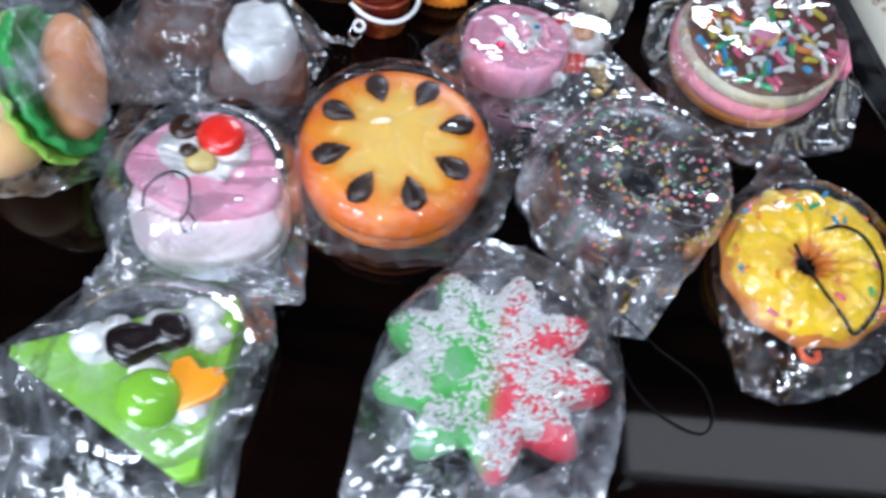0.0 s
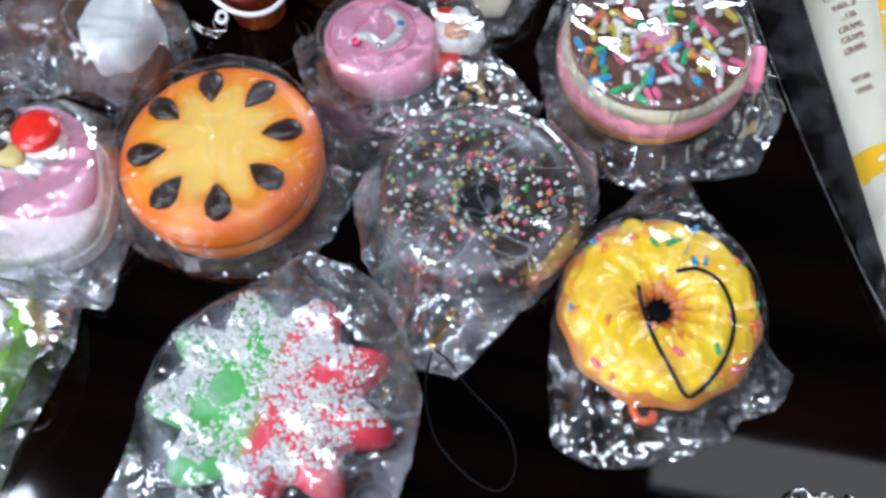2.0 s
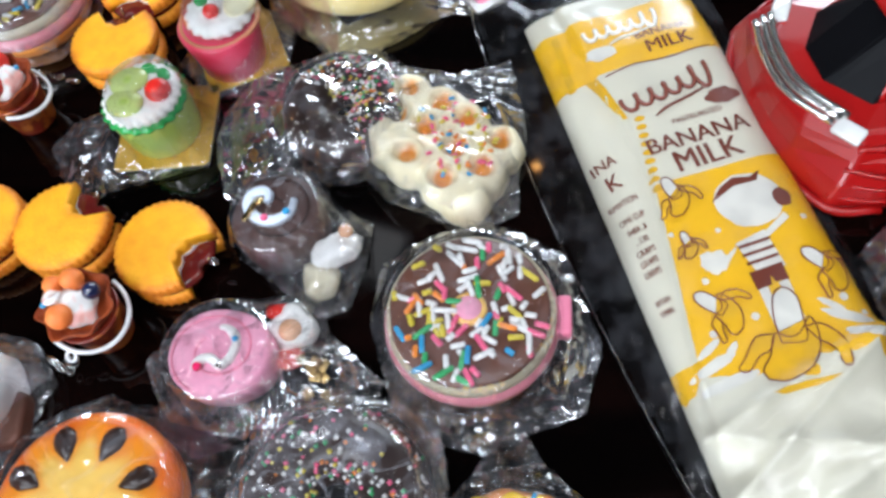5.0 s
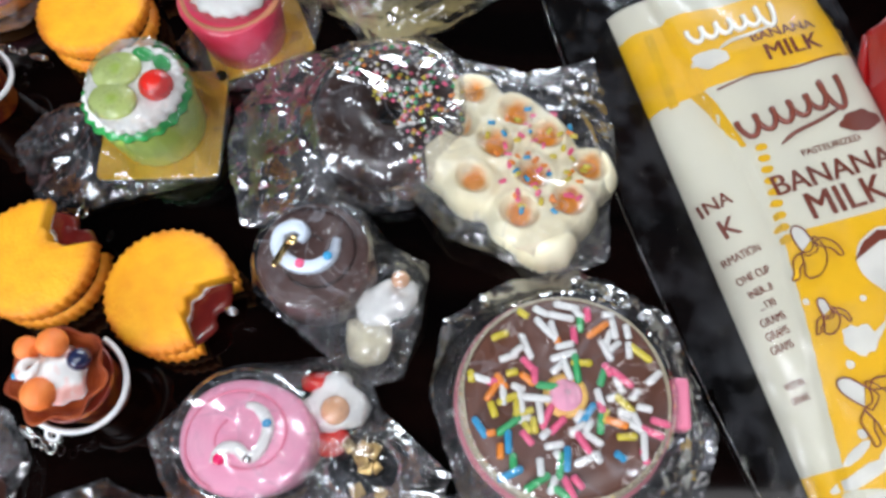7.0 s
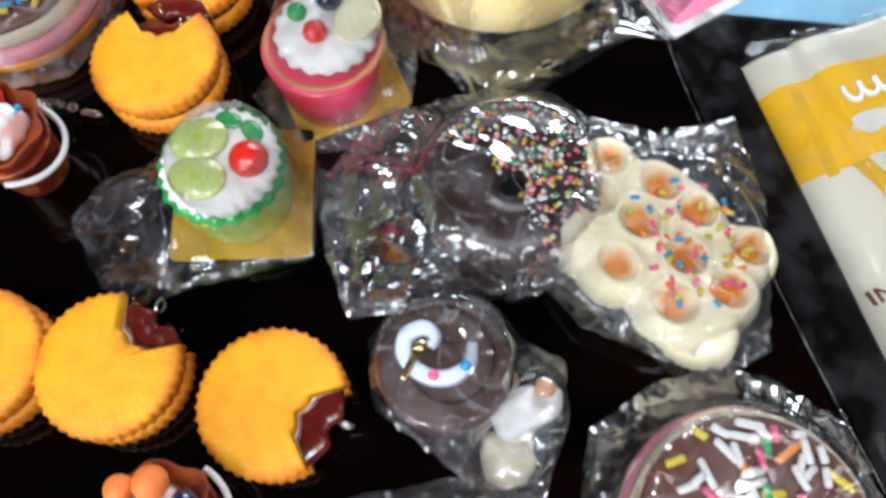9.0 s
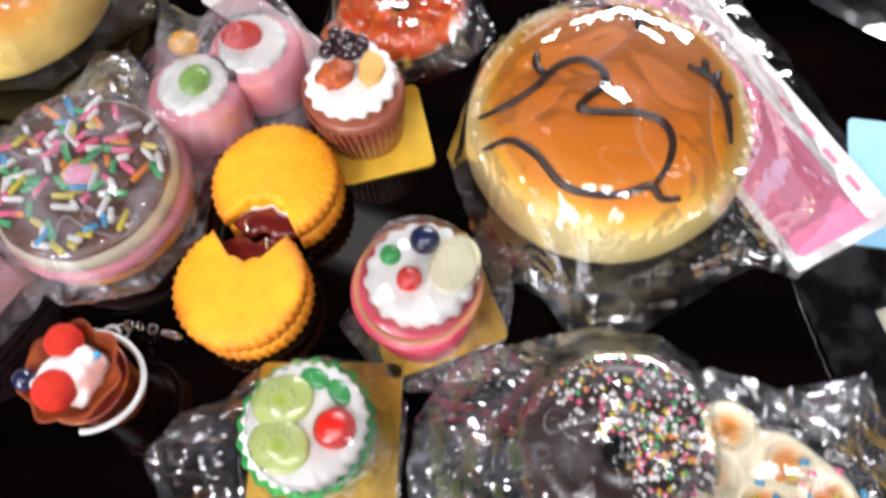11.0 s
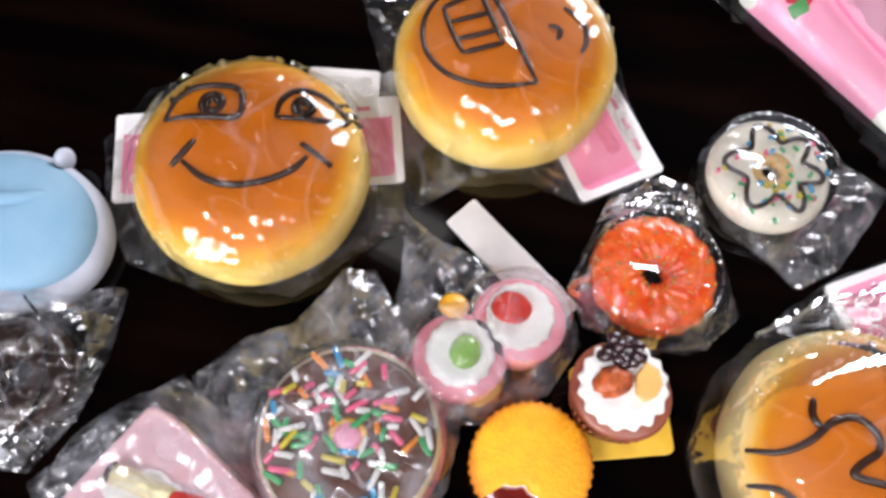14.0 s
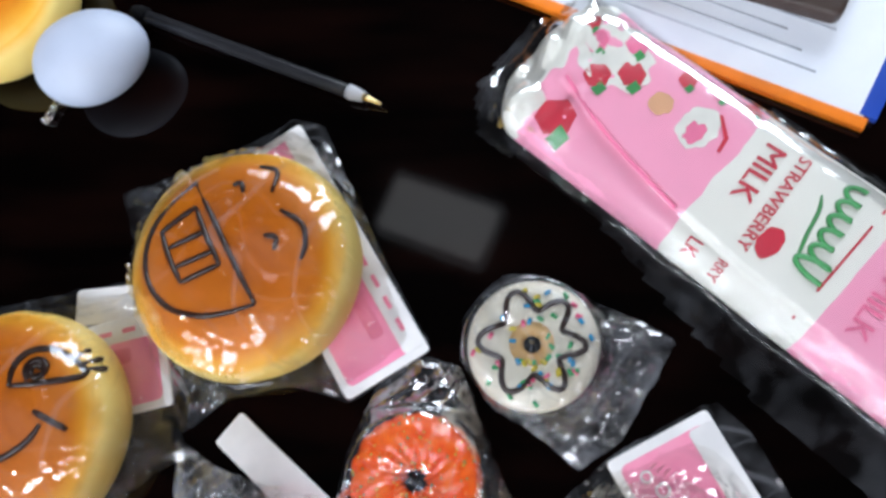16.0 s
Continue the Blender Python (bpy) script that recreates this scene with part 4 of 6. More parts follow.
br = thing("chocolate_roll_squishy", 47, 178, "dark brown swiss roll squishy with pale swirl in cellophane", "squishy toy")
part("roll", lathe([(0, 0), (18, 0), (20.3, 2), (20.8, 14), (20.4, 22), (18.6, 24.6), (0, 25)], 64, lambda a, r, z: r * (1 + 0.015 * math.cos(3 * a + 1))), surface("cocoa_foam", (0.062, 0.024, 0.018), (0.085, 0.034, 0.026), scale=90, rough=0.55, bump=0.4), br)
part("groove", tube(swirl(1.2, 6, 19, 24.8, start=1.0), 0.5, 6, 2), CHOC, br)
part("cream_swirl", tube([(-4.5, 4, 26), (-3, 7, 26), (-6.5, 9.8, 26), (-11.5, 7.5, 26), (-12.2, 2, 26), (-8.5, -3, 26), (-3, -5.4, 26), (3, -4.8, 26), (7.5, -1, 26), (8.6, 5.5, 25.8)], 2.7, 8, 5, taper=0.4), surface("pale_blue_cream", (0.70, 0.78, 0.90), scale=150, rough=0.4, bump=0.4), br, "pale blue cream swirl")
part("bead", blob(1.8, 1.8, 1.4, 0, 2), SPR["pink"], br, at=(-3, -5, 28.6))
part("bead", blob(2.0, 2.0, 1.5, 0, 2), BRASS, br, at=(-7, 4, 27))
part("bead", blob(1.7, 1.7, 1.4, 0, 2), SPR["blue"], br, at=(6.5, -2, 28.6))
part("clip", box(2.2, 10, 2, 0.4), BRASS, br, at=(-10, -2, 28.8), rz=-24)
part("cream", blob(12, 8, 8, 0.45, 3, 0.15, 11), CREAM, br, at=(24, -13, 9), rz=30)
part("cream", blob(8, 9, 7, 0.45, 3, 0.15, 14), surface("ivory_cream", (0.78, 0.72, 0.52), rough=0.45), br, at=(20, -26, 8))
part("pearl", blob(3.4, 3.4, 3, 0, 2), bpy.data.materials["peach_pearl"], br, at=(31, -6, 17))
bag(br, [(-25, 10), (-18, 22), (-4, 28), (14, 24), (24, 12), (40, 6), (38, -16), (32, -38), (20, -42), (8, -34), (-8, -22), (-22, -12)], [(0, 0, 21, 21, 25), (25, -14, 13, 12, 16), (20, -27, 10, 9, 13)], crumple=1.0, seed=89, soft=0.3)

# ---- waffle ----
wf = thing("waffle_squishy", 116, 218, "cream waffle squishy with toasted pits and sprinkles, in bag", "squishy toy")
WAF = surface("waffle_paint", (0.88, 0.82, 0.60), (0.86, 0.76, 0.50), scale=80, rough=0.32, bump=0.1, coat=0.3)
TOAST = surface("toasted_waffle", (0.80, 0.27, 0.015), (0.84, 0.40, 0.05), scale=120, rough=0.32, bump=0.1, coat=0.3, grad=("r", 2.6, 6.2, (0.88, 0.80, 0.56)))


WAFFLE_CELLS = []
for i in range(-1, 3):
    for j in range(-1, 2):
        cx, cy = 14.0 * (i - 0.5) + 6.4 * j, -10.8 * (i - 0.5) + 14.6 * j
        WAFFLE_CELLS.append((cx + 1.6 * math.sin(3 * i + j), cy + 1.4 * math.cos(2 * i + 5 * j), (i, j) not in ((-1, -1), (2, -1))))


def waffle_reach(x, y):
    """How far inside the lobed outline of the twelve cells a point lies."""
    return 2.4 * math.log(sum(math.exp((12.2 - math.hypot(x - cx, y - cy)) / 2.4) for cx, cy, _ in WAFFLE_CELLS)) - 1.0 + 1.2 * noise.noise(V((x * 0.12, y * 0.12, 7)))


def waffle_height(x, y):
    reach, pit = max(0.0, waffle_reach(x, y)), 0.0
    for cx, cy, sunk in WAFFLE_CELLS:
        if sunk:
            u, v = (x - cx) * 0.79 - (y - cy) * 0.61, (x - cx) * 0.61 + (y - cy) * 0.79
            pit = max(pit, min(1.0, max(0.0, 1.2 - math.hypot(u / 6.6, v / 5.4) ** 2 * (0.74 + 0.4 * noise.noise(V((cx, cy, 1)))))))
    rim = min(1.0, reach / 7.0)
    z = 4 + 15.5 * math.sqrt(max(0, 1 - (1 - rim) ** 2)) - (6.4 + 3 * noise.noise(V((x * 0.05, y * 0.05, 3)))) * pit * pit * (3 - 2 * pit) * min(1, reach / 5)
    return z + 1.3 * noise.noise(V((x * 0.11, y * 0.11, 2)))


def waffle_mesh():
    """A slanting grid of four by three pillow-edged cells, with a pit in all but two of them."""
    bm = bmesh.new()
    n, half = 108, 46.0
    top = {}
    for i in range(n + 1):
        for j in range(n + 1):
            x, y = -half + 2 * half * i / n, -half + 2 * half * j / n
            if waffle_reach(x, y) >= 0:
                top[i, j] = bm.verts.new((x, y, waffle_height(x, y)))
    for (i, j) in list(top):
        q = [(i, j), (i + 1, j), (i + 1, j + 1), (i, j + 1)]
        if all(k in top for k in q):
            bm.faces.new([top[k] for k in q])
    rim = [e for e in bm.edges if e.is_boundary]
    ext = bmesh.ops.extrude_edge_only(bm, edges=rim)
    for g in ext["geom"]:
        if isinstance(g, bmesh.types.BMVert):
            g.co.z = 0.2
            g.co.x, g.co.y = g.co.x * 0.97, g.co.y * 0.97
    return bm


def toasted_pit(cx, cy):
    """The browned lining of one pit, laid just over the waffle."""
    bm = bmesh.new()
    rows = []
    for k in range(7):
        r = 1.15 * k
        rows.append([bm.verts.new((r * math.cos(a), r * 0.86 * math.sin(a), waffle_height(cx + r * math.cos(a), cy + r * 0.86 * math.sin(a)) + 0.3)) for a in [TAU * q / 24 for q in range(24 if k else 1)]])
    for q in range(24):
        bm.faces.new((rows[0][0], rows[1][q], rows[1][(q + 1) % 24]))
        for a, b in zip(rows[1:], rows[2:]):
            bm.faces.new((a[q], b[q], b[(q + 1) % 24], a[(q + 1) % 24]))
    return bm


body = part("waffle", waffle_mesh(), WAF, wf, at=(1.4, 3.4, 0))
for cx, cy, sunk in WAFFLE_CELLS:
    if sunk:
        part("pit", toasted_pit(cx, cy), TOAST, body, "toasted orange pit", at=(cx, cy, 0))
rnd = random.Random(91)
for k in range(80):
    x0, y0 = rnd.uniform(-14, 30), rnd.uniform(-22, 26)
    if math.hypot(x0, y0) < 29 and x0 + 0.4 * y0 > -8:
        put("sprinkle", RODS[rnd.choice(["orange", "pink", "pink", "orange", "yellow", "blue"])], wf, (x0, y0, rnd.uniform(16.5, 19.2)), rnd.uniform(0, 180), scale=(0.36, 0.8, 0.8))
bag(wf, [(-43, 44), (-36, 18), (-38, -6), (-24, -22), (4, -34), (24, -38), (38, -30), (38, -10), (42, 14), (34, 56), (6, 50), (-16, 56)], [(0, 0, 33, 33, 20)], crumple=0.95, seed=93, soft=0.22)


# ---- little cream cakes on gold cards ----
def cream_ring(r, z, lobes=16, height=4.0, amp=0.12):
    prof = [(0, z + height * 0.7), (r * 0.55, z + height * 0.85), (r * 0.8, z + height), (r * 0.97, z + height * 0.7), (r * 1.02, z + height * 0.2), (r * 0.93, z - 1.6), (r * 0.6, z - 1.6), (0, z - 1.6)]
    return lathe(prof, 96, lambda a, q, zz: q * (1 + amp * (0.5 * math.cos(lobes * a) + 0.5 * noise.noise(V((math.cos(a) * 6, math.sin(a) * 6, zz * 0.3)))) * (q > r * 0.7)))


def gold_card(parent, w, x, y, rz):
    part("card", slab(rounded(w, w, 3), 0.2, 1.6, 0.2), GOLD, parent, "gold cake card", at=(x, y, 0), rz=rz)


kw = thing("kiwi_cake_squishy", -27, 241, "green cream cake charm with kiwi and cherry on gold card", "cake charm")
gold_card(kw, 50, 0, 2, 3)
part("cake", lathe([(0, 1.6), (18, 1.6), (18.5, 3), (20.5, 26), (19.5, 28), (0, 28)], 64, lambda a, r, z: r * (1 + 0.012 * math.cos(24 * a))), surface("pale_green_jelly", (0.40, 0.52, 0.09), (0.46, 0.60, 0.14), scale=40, rough=0.3, bump=0.1, coat=0.3), kw)
part("leaf_frill", lathe([(17, 26.6), (20.8, 26.2), (21.4, 28), (18, 29.6)], 96, lambda a, r, z: r * (1 + 0.03 * math.cos(20 * a))), GREEN, kw)
part("cream", cream_ring(19, 29.5, 26, 3.6, 0.07), CREAM, kw)
KIWI = surface("kiwi_slice", (0.36, 0.50, 0.07), (0.45, 0.60, 0.12), scale=120, rough=0.2, bump=0.08, coat=0.4, grad=("r", 0.5, 3.5, (0.52, 0.62, 0.20)))
for cx, cy, rz in ((-7, 6.5, 20), (-6, -7, -15)):
    k = part("kiwi_slice", lathe([(0, 0), (8.4, 0), (8.8, 1), (8, 2.2), (0, 2.4)], 36, lambda a, r, z: r * (1 + 0.1 * math.cos(2 * a))), KIWI, kw, "translucent kiwi slice", at=(cx, cy, 32.2), rz=rz)
    bead_cloud([(4.2 * math.cos(TAU * j / 12), 4.0 * math.sin(TAU * j / 12), 2.5, 1) for j in range(12)], 0.32, CORD, k, "kiwi_seed")
part("cherry", blob(6.6, 6.4, 5.2, 0.03, 3), RED, kw, "glossy red cherry", at=(10.5, -1, 35))
part("leaf", blob(5, 3.2, 1.2, 0.1, 2), GREEN, kw, at=(2, 14, 33), rz=-20)
part("leaf", blob(5, 3.2, 1.2, 0.1, 2), GREEN, kw, at=(10, 10, 33), rz=-50)
bag(kw, [(-62, -9), (-52, 6), (-36, 12), (-27, 24), (-6, 29), (18, 27), (27, 14), (27, -22), (8, -28), (-14, -34), (-32, -41), (-46, -34)], [(2, 0, 19, 19, 35.5)], FILM_TIGHT, crumple=0.9, seed=97, soft=0.2, tight=2.0)

bc = thing("berry_cake_squishy", 4, 291, "red cream cake charm with blueberry, on gold card in bag", "cake charm")
gold_card(bc, 44, 0, 1, 24)
part("cup", lathe([(0, 1.6), (17, 1.6), (17.6, 3), (21, 29), (20, 30), (0, 30)], 64, lambda a, r, z: r * (1 + 0.02 * math.cos(2 * a + 2))), surface("raspberry_cup", (0.52, 0.018, 0.055), (0.60, 0.07, 0.13), scale=50, rough=0.3, bump=0.1, coat=0.3), bc, at=(-2, -4, 0))
part("rim", torus(20.0, 1.4, 1.4, 64, 8, 29), surface("biscuit_rim", (0.50, 0.20, 0.10), rough=0.5), bc, at=(-1, -2, 0))
part("cream", cream_ring(17.5, 31, 17, 3.6, 0.075), CREAM, bc)
part("blueberry", blob(5, 5, 4.6, 0.02, 3), BLUEBERRY, bc, "dark blueberry", at=(1, 10, 37))
part("green_bead", blob(3.6, 3.6, 3, 0, 2), GREEN, bc, at=(-10, 5, 35))
part("red_bead", blob(4.4, 4.4, 3.6, 0, 2), RED, bc, at=(-3, -3, 35.4))
part("vanilla_piece", slab(ellipse(0, 0, 8, 10, 20), 0, 3.2, 1), surface("pale_vanilla", (0.78, 0.74, 0.50), rough=0.35), bc, at=(11, 3, 33), rz=-20)
bag(bc, [(-31, -10), (-24, 10), (-14, 24), (6, 28), (26, 26), (30, 8), (28, -12), (16, -28), (-4, -32), (-18, -24)], [(0, 0, 18.5, 18.5, 36)], FILM_TIGHT, crumple=0.9, seed=101, soft=0.24, tight=2.0)

nc = thing("nut_cake_charm", -28, 363, "brown cup cake charm with cream, nut and blackberry on gold card", "cake charm")
gold_card(nc, 38, 6, -2, 17)
part("cup", lathe([(0, 1.6), (14.5, 1.6), (15, 3), (18.6, 29), (17, 30), (0, 30)], 64, lambda a, r, z: r * (1 + 0.05 * math.cos(2 * a + 1) + 0.006 * math.cos(30 * a))), surface("brown_cocoa_cup", (0.20, 0.045, 0.025), (0.28, 0.075, 0.04), scale=70, rough=0.35, bump=0.3, coat=0.2), nc)
part("cream", cream_ring(16.2, 31, 16, 4.2, 0.09), CREAM, nc, at=(0, 1.5, 0))
rnd = random.Random(103)
for k in range(16):
    part("blackberry_bead", blob(2.7, 2.7, 2.4, 0.1, 2), surface("blackberry_skin", (0.03, 0.012, 0.016), rough=0.25, coat=0.4) if k == 0 else bpy.data.materials["blackberry_skin"], nc, at=(-3 + rnd.uniform(-7, 7), 12 + rnd.uniform(-4, 5), 36 + rnd.uniform(0, 2.5)))
part("pecan", blob(7, 5.8, 3.4, 0.35, 3, 0.35, 2), surface("pecan_orange", (0.58, 0.12, 0.025), (0.24, 0.04, 0.012), scale=260, rough=0.35, bump=0.8, fine=500), nc, "orange-brown pecan", at=(-5, 1, 36.5), rz=20)
part("orange_wedge", slab([(0, -7), (4.5, -4), (6, 1), (4, 6), (-1, 8), (-4, 2), (-3, -4)], 34, 38, 1), surface("peach_wedge", (0.86, 0.45, 0.14), rough=0.3), nc, at=(7, 3, 0))
for k in range(40):
    a = TAU * k / 40
    part("cup_fold", box(0.7, 1.5, 23, 0.25), bpy.data.materials["brown_cocoa_cup"], nc, at=(17.2 * math.cos(a), 17.2 * math.sin(a), 15.5), rz=math.degrees(a), ry=8)


# ---- sundae bucket charms ----
def bucket(x, y, rz, label, fruit, cream_tint, tab=-112.0):
    b = thing("sundae_bucket_charm", x, y, label, "bucket charm", "sundae bucket charms", rz=rz)
    WAFER = bpy.data.materials.get("wafer_cup") or surface("wafer_cup", (0.20, 0.028, 0.006), (0.36, 0.07, 0.012), scale=120, rough=0.5, bump=0.8, spec=0.3)
    PAIL = bpy.data.materials.get("printed_pail") or surface("printed_pail", (0.17, 0.018, 0.008), (0.42, 0.12, 0.02), scale=120, rough=0.3, bump=0.1, contrast=(0.5, 0.56))
    part("bucket", lathe([(0, 0), (12.5, 0), (13.2, 0.8), (16.6, 24), (17, 24.4), (15.4, 24.4), (0, 20)], 56), PAIL, b, "printed red-orange bucket")
    part("rim", torus(16.6, 0.9, 0.9, 56, 8, 24), PAIL, b)
    part("wafer_shell", lathe([(0, 20), (12, 22), (16, 28), (18.8, 33), (19.2, 34.2), (17.4, 33.6), (14.5, 29.5), (8, 28), (0, 28)], 96, lambda a, r, z: r * (1 + (0.07 * math.cos(7 * a + 0.5) + 0.09 * noise.noise(V((math.cos(a) * 2.4, math.sin(a) * 2.4, x)))) * (z - 20) / 14)), WAFER, b, "ruffled brown wafer cup")
    part("cream", blob(12, 11.5, 8, 0.4, 3, 0.16, x * 0.01), cream_tint, b, at=(0, 0, 31))
    part("cream_peak", tube([(-6, 5, 36), (-10, 2, 40), (-9, -3, 42), (-5, -2, 42), (-4, 2, 41)], 1.8, 8, 5, taper=0.6), cream_tint, b)
    for (fx, fy, fz, r, m) in fruit:
        part("fruit_ball", blob(r, r, r * 0.9, 0.04, 3, 0.5), m, b, at=(fx, fy, fz))
    arc = [(20 * math.cos(radians(a)), 20 * math.sin(radians(a)), 24 - 7 * math.sin(radians((a + 130) * 180 / 190))) for a in range(-130, 61, 10)]
    part("bucket_handle", tube(arc, 1.25, 8, 3), WHITE, b, "white plastic handle")
    ring_loop(b, 24 * math.cos(radians(tab - 3)), 24 * math.sin(radians(tab - 3)), 11, 3.2, 60, 10)
    part("loop_tab", torus(2.6, 0.9, 0.9, 20, 8), WHITE, b, at=(22 * math.cos(radians(tab)), 22 * math.sin(radians(tab)), 15), rx=30)
    for k in range(3):
        a = radians(tab - 3 - 9 * k)
        part("chain_link", torus(1.9, 0.45, 0.45, 14, 6), METAL, b, at=((28 + 1.2 * k) * math.cos(a), (28 + 1.2 * k) * math.sin(a), 8 - 1.5 * k), rx=80 * (k % 2), rz=15 + tab)
    a = radians(tab - 34)
    part("clasp", blob(5.5, 2.1, 1.8, 0.15, 2, 0.3), METAL, b, "steel lobster clasp", at=(33 * math.cos(a), 33 * math.sin(a), 2.4), rz=tab - 100)
    b.scale = (0.84, 0.84, 0.95)
    return b


PEACHY = surface("peach_ball", (0.88, 0.25, 0.05), (0.82, 0.19, 0.035), scale=150, rough=0.5, bump=0.5)
BERRYRED = surface("raspberry_ball", (0.86, 0.045, 0.02), (0.72, 0.03, 0.018), scale=260, rough=0.5, bump=0.9, spec=0.25)
PINKCREAM = surface("marbled_cream", (0.86, 0.83, 0.80), (0.88, 0.46, 0.40), scale=70, rough=0.4, bump=0.2, contrast=(0.52, 0.62))
bucket(-31, 131, 0, "orange sundae bucket charm with peach balls and white handle", [(-2, 11, 38, 6, PEACHY), (-13, 9, 36, 5, PEACHY), (-3, -9, 38, 6.5, PEACHY), (10, 5, 38, 4.6, BLUEBERRY), (-15, -2, 36, 1.6, SPR["blue"])], PINKCREAM)
bucket(-104, 252, 50, "red sundae bucket charm with raspberries and white handle", [(6, 10, 36.5, 7, BERRYRED), (-7, -4, 38, 7.8, BERRYRED), (-13, 9, 36, 4.4, BLUEBERRY), (12, -4, 37, 1.5, SPR["blue"])], PINKCREAM, tab=38)

# ---- heart tarts ----
ht = thing("heart_tart_squishy", -84, 374, "pair of pink cream tart squishies with fruit in a bag", "squishy toy")
for cx, cy, fruit in ((-6, -10, "g"), (14, 9, "r")):
    part("tart", lathe([(0, 0), (15.5, 0), (16.4, 2), (18, 22), (16.6, 24.4), (0, 24.4)], 56, lambda a, r, z: r * (1 + 0.03 * math.cos(2 * a))), SALMON, ht, at=(cx, cy, 0))
    part("cream", cream_ring(13.2, 25.2, 14, 3.0, 0.05), CREAM, ht, at=(cx, cy + 1, 0))
part("grape", blob(6, 6.8, 3.6, 0.04, 3), bpy.data.materials["grape_green"], ht, "glossy green grape", at=(-4, -9, 29))
part("strawberry", blob(8, 6.5, 4, 0.05, 3), BERRYRED, ht, at=(10, 12, 28.6))
part("orange_piece", blob(6, 5, 5, 0.1, 3), surface("mandarin", (0.90, 0.42, 0.03), rough=0.3, coat=0.4), ht, at=(-12, 8, 28))
bag(ht, [(-36, -20), (-16, -37), (10, -30), (32, -14), (42, 10), (28, 34), (0, 36), (-24, 42), (-42, 52), (-38, 20)], [(-6, -10, 19, 19, 33), (14, 9, 19, 19, 33)], FILM_SOFT, 0.8, seed=107, soft=0.3)
wc = thing("blank_card", -77, 413, "blank white header card lying on the table", "card", rz=-36)
part("card", slab(rounded(66, 17, 1.5), 0.3, 1.4, 0.2), CARDWHITE, wc)


# ---- face buns ----
def bun_height(r, R=50.0, top=42.0):
    s = min(1.0, r / R)
    return top * (1 - 0.12 * s * s - 0.30 * max(0, s - 0.55) ** 2 / 0.2)


def bun(x, y, label, strokes, R=51, top=41, r_line=1.45, crust=BREAD):
    b = thing("bun_squishy", x, y, label, "bun squishy", "drawn face buns")
    prof = [(0, 0), (R * 0.74, 0), (R * 0.88, 2), (R * 0.97, 8), (R, 15), (R * 0.985, 22), (R * 0.93, 29)]
    prof += [(R * s, bun_height(R * s, R, top)) for s in (0.86, 0.78, 0.68, 0.55, 0.4, 0.2)] + [(0, bun_height(0, R, top))]
    part("bread", lathe(prof, 96, lambda a, r, z: r * (1 + 0.012 * noise.noise(V((math.cos(a) * 2, math.sin(a) * 2, x))))), crust, b, "toasted brown bread top and pale sides")
    for pts in strokes:
        part("drawn_line", tube([(p, q, bun_height(math.hypot(p, q), R, top) + 0.2) for p, q in pts], r_line, 8, 5, taper=0.35), CHOC, b)
    return b


def header_card(parent, w, h, x, y, rz, white=0.0):
    card = part("header_card", slab(rounded(w, h, 2), 1.2, 2.6, 0.3), CARDWHITE, parent, "pink and white printed header card", at=(x, y, 0), rz=rz)
    part("pink_print", slab(rounded(w - 8, h - 7, 3), 2.6, 2.9, 0.1), CARDPINK, card)
    part("white_band", slab(rounded(w * 0.94, h * 0.24, 2), 2.9, 3.05, 0.05), CARDWHITE, card, at=(0, h * 0.37, 0))
    for k in range(4):
        part("writing_bar", slab(rounded(w * 0.05, h * 0.05, 0.6), 3.05, 3.2, 0.05), ROSE, card, at=(w * (0.1 + 0.09 * k), h * 0.36, 0))
    part("print_band", slab(rounded(w * 0.5, h * 0.16, 2), 2.9, 3.1, 0.1), ROSE, card, at=(w * 0.12, h * 0.1, 0))
    for k in range(5):
        part("print_dot", torus(2.0 + 0.5 * (k % 3), 0.5, 0.15, 18, 6), CARDWHITE, card, at=(-w * 0.42 + k * 7, -h * 0.25 + 3 * (k % 2), 2.95))
    return card


b1 = bun(64, 357, "round toasted bun squishy with drawn sleepy face, in clear bag", [
    [(-45, -6), (-35, -5), (-26, 1), (-19, 9), (-11, 12), (-4, 8), (-3, 2), (-9, -4), (-11, -8), (-3, -9), (8, -9), (16, -12), (19, -19), (17, -28), (12, -35)],
    [(-26, 16), (-26, 10), (-23, 6)],
    [(-43, -18), (-34, -18), (-25, -24), (-16, -34), (-7, -37), (3, -37), (12, -34), (16, -37), (22, -36)],
    [(-15, 41), (-4, 40), (6, 34), (10, 31), (19, 30)], [(-3, 44), (-3, 39)], [(4, 41), (5, 35)], [(12, 37), (9, 32)], [(9, 26), (9, 31)],
    [(25, 11), (32, 8), (36, 2), (38, -5), (39, -15)], [(31, 15), (31, 9)], [(36, 11), (34, 5)], [(40, 3), (37, 0)]], crust=BREAD_PALE)
header_card(b1, 144, 44, 48, 25, -57.7)
bag(b1, [(-58, -6), (-52, 24), (-34, 48), (-8, 76), (28, 100), (44, 92), (76, 38), (106, -22), (70, -50), (54, -44), (34, -58), (10, -74), (-4, -82), (-20, -62), (-44, -44)], [(0, 0, 52, 52, 41.5)], FILM_FLAT, 0.5, seed=111, soft=0.14, dome=lambda r: bun_height(r, 51, 41), n=180, rings=34)

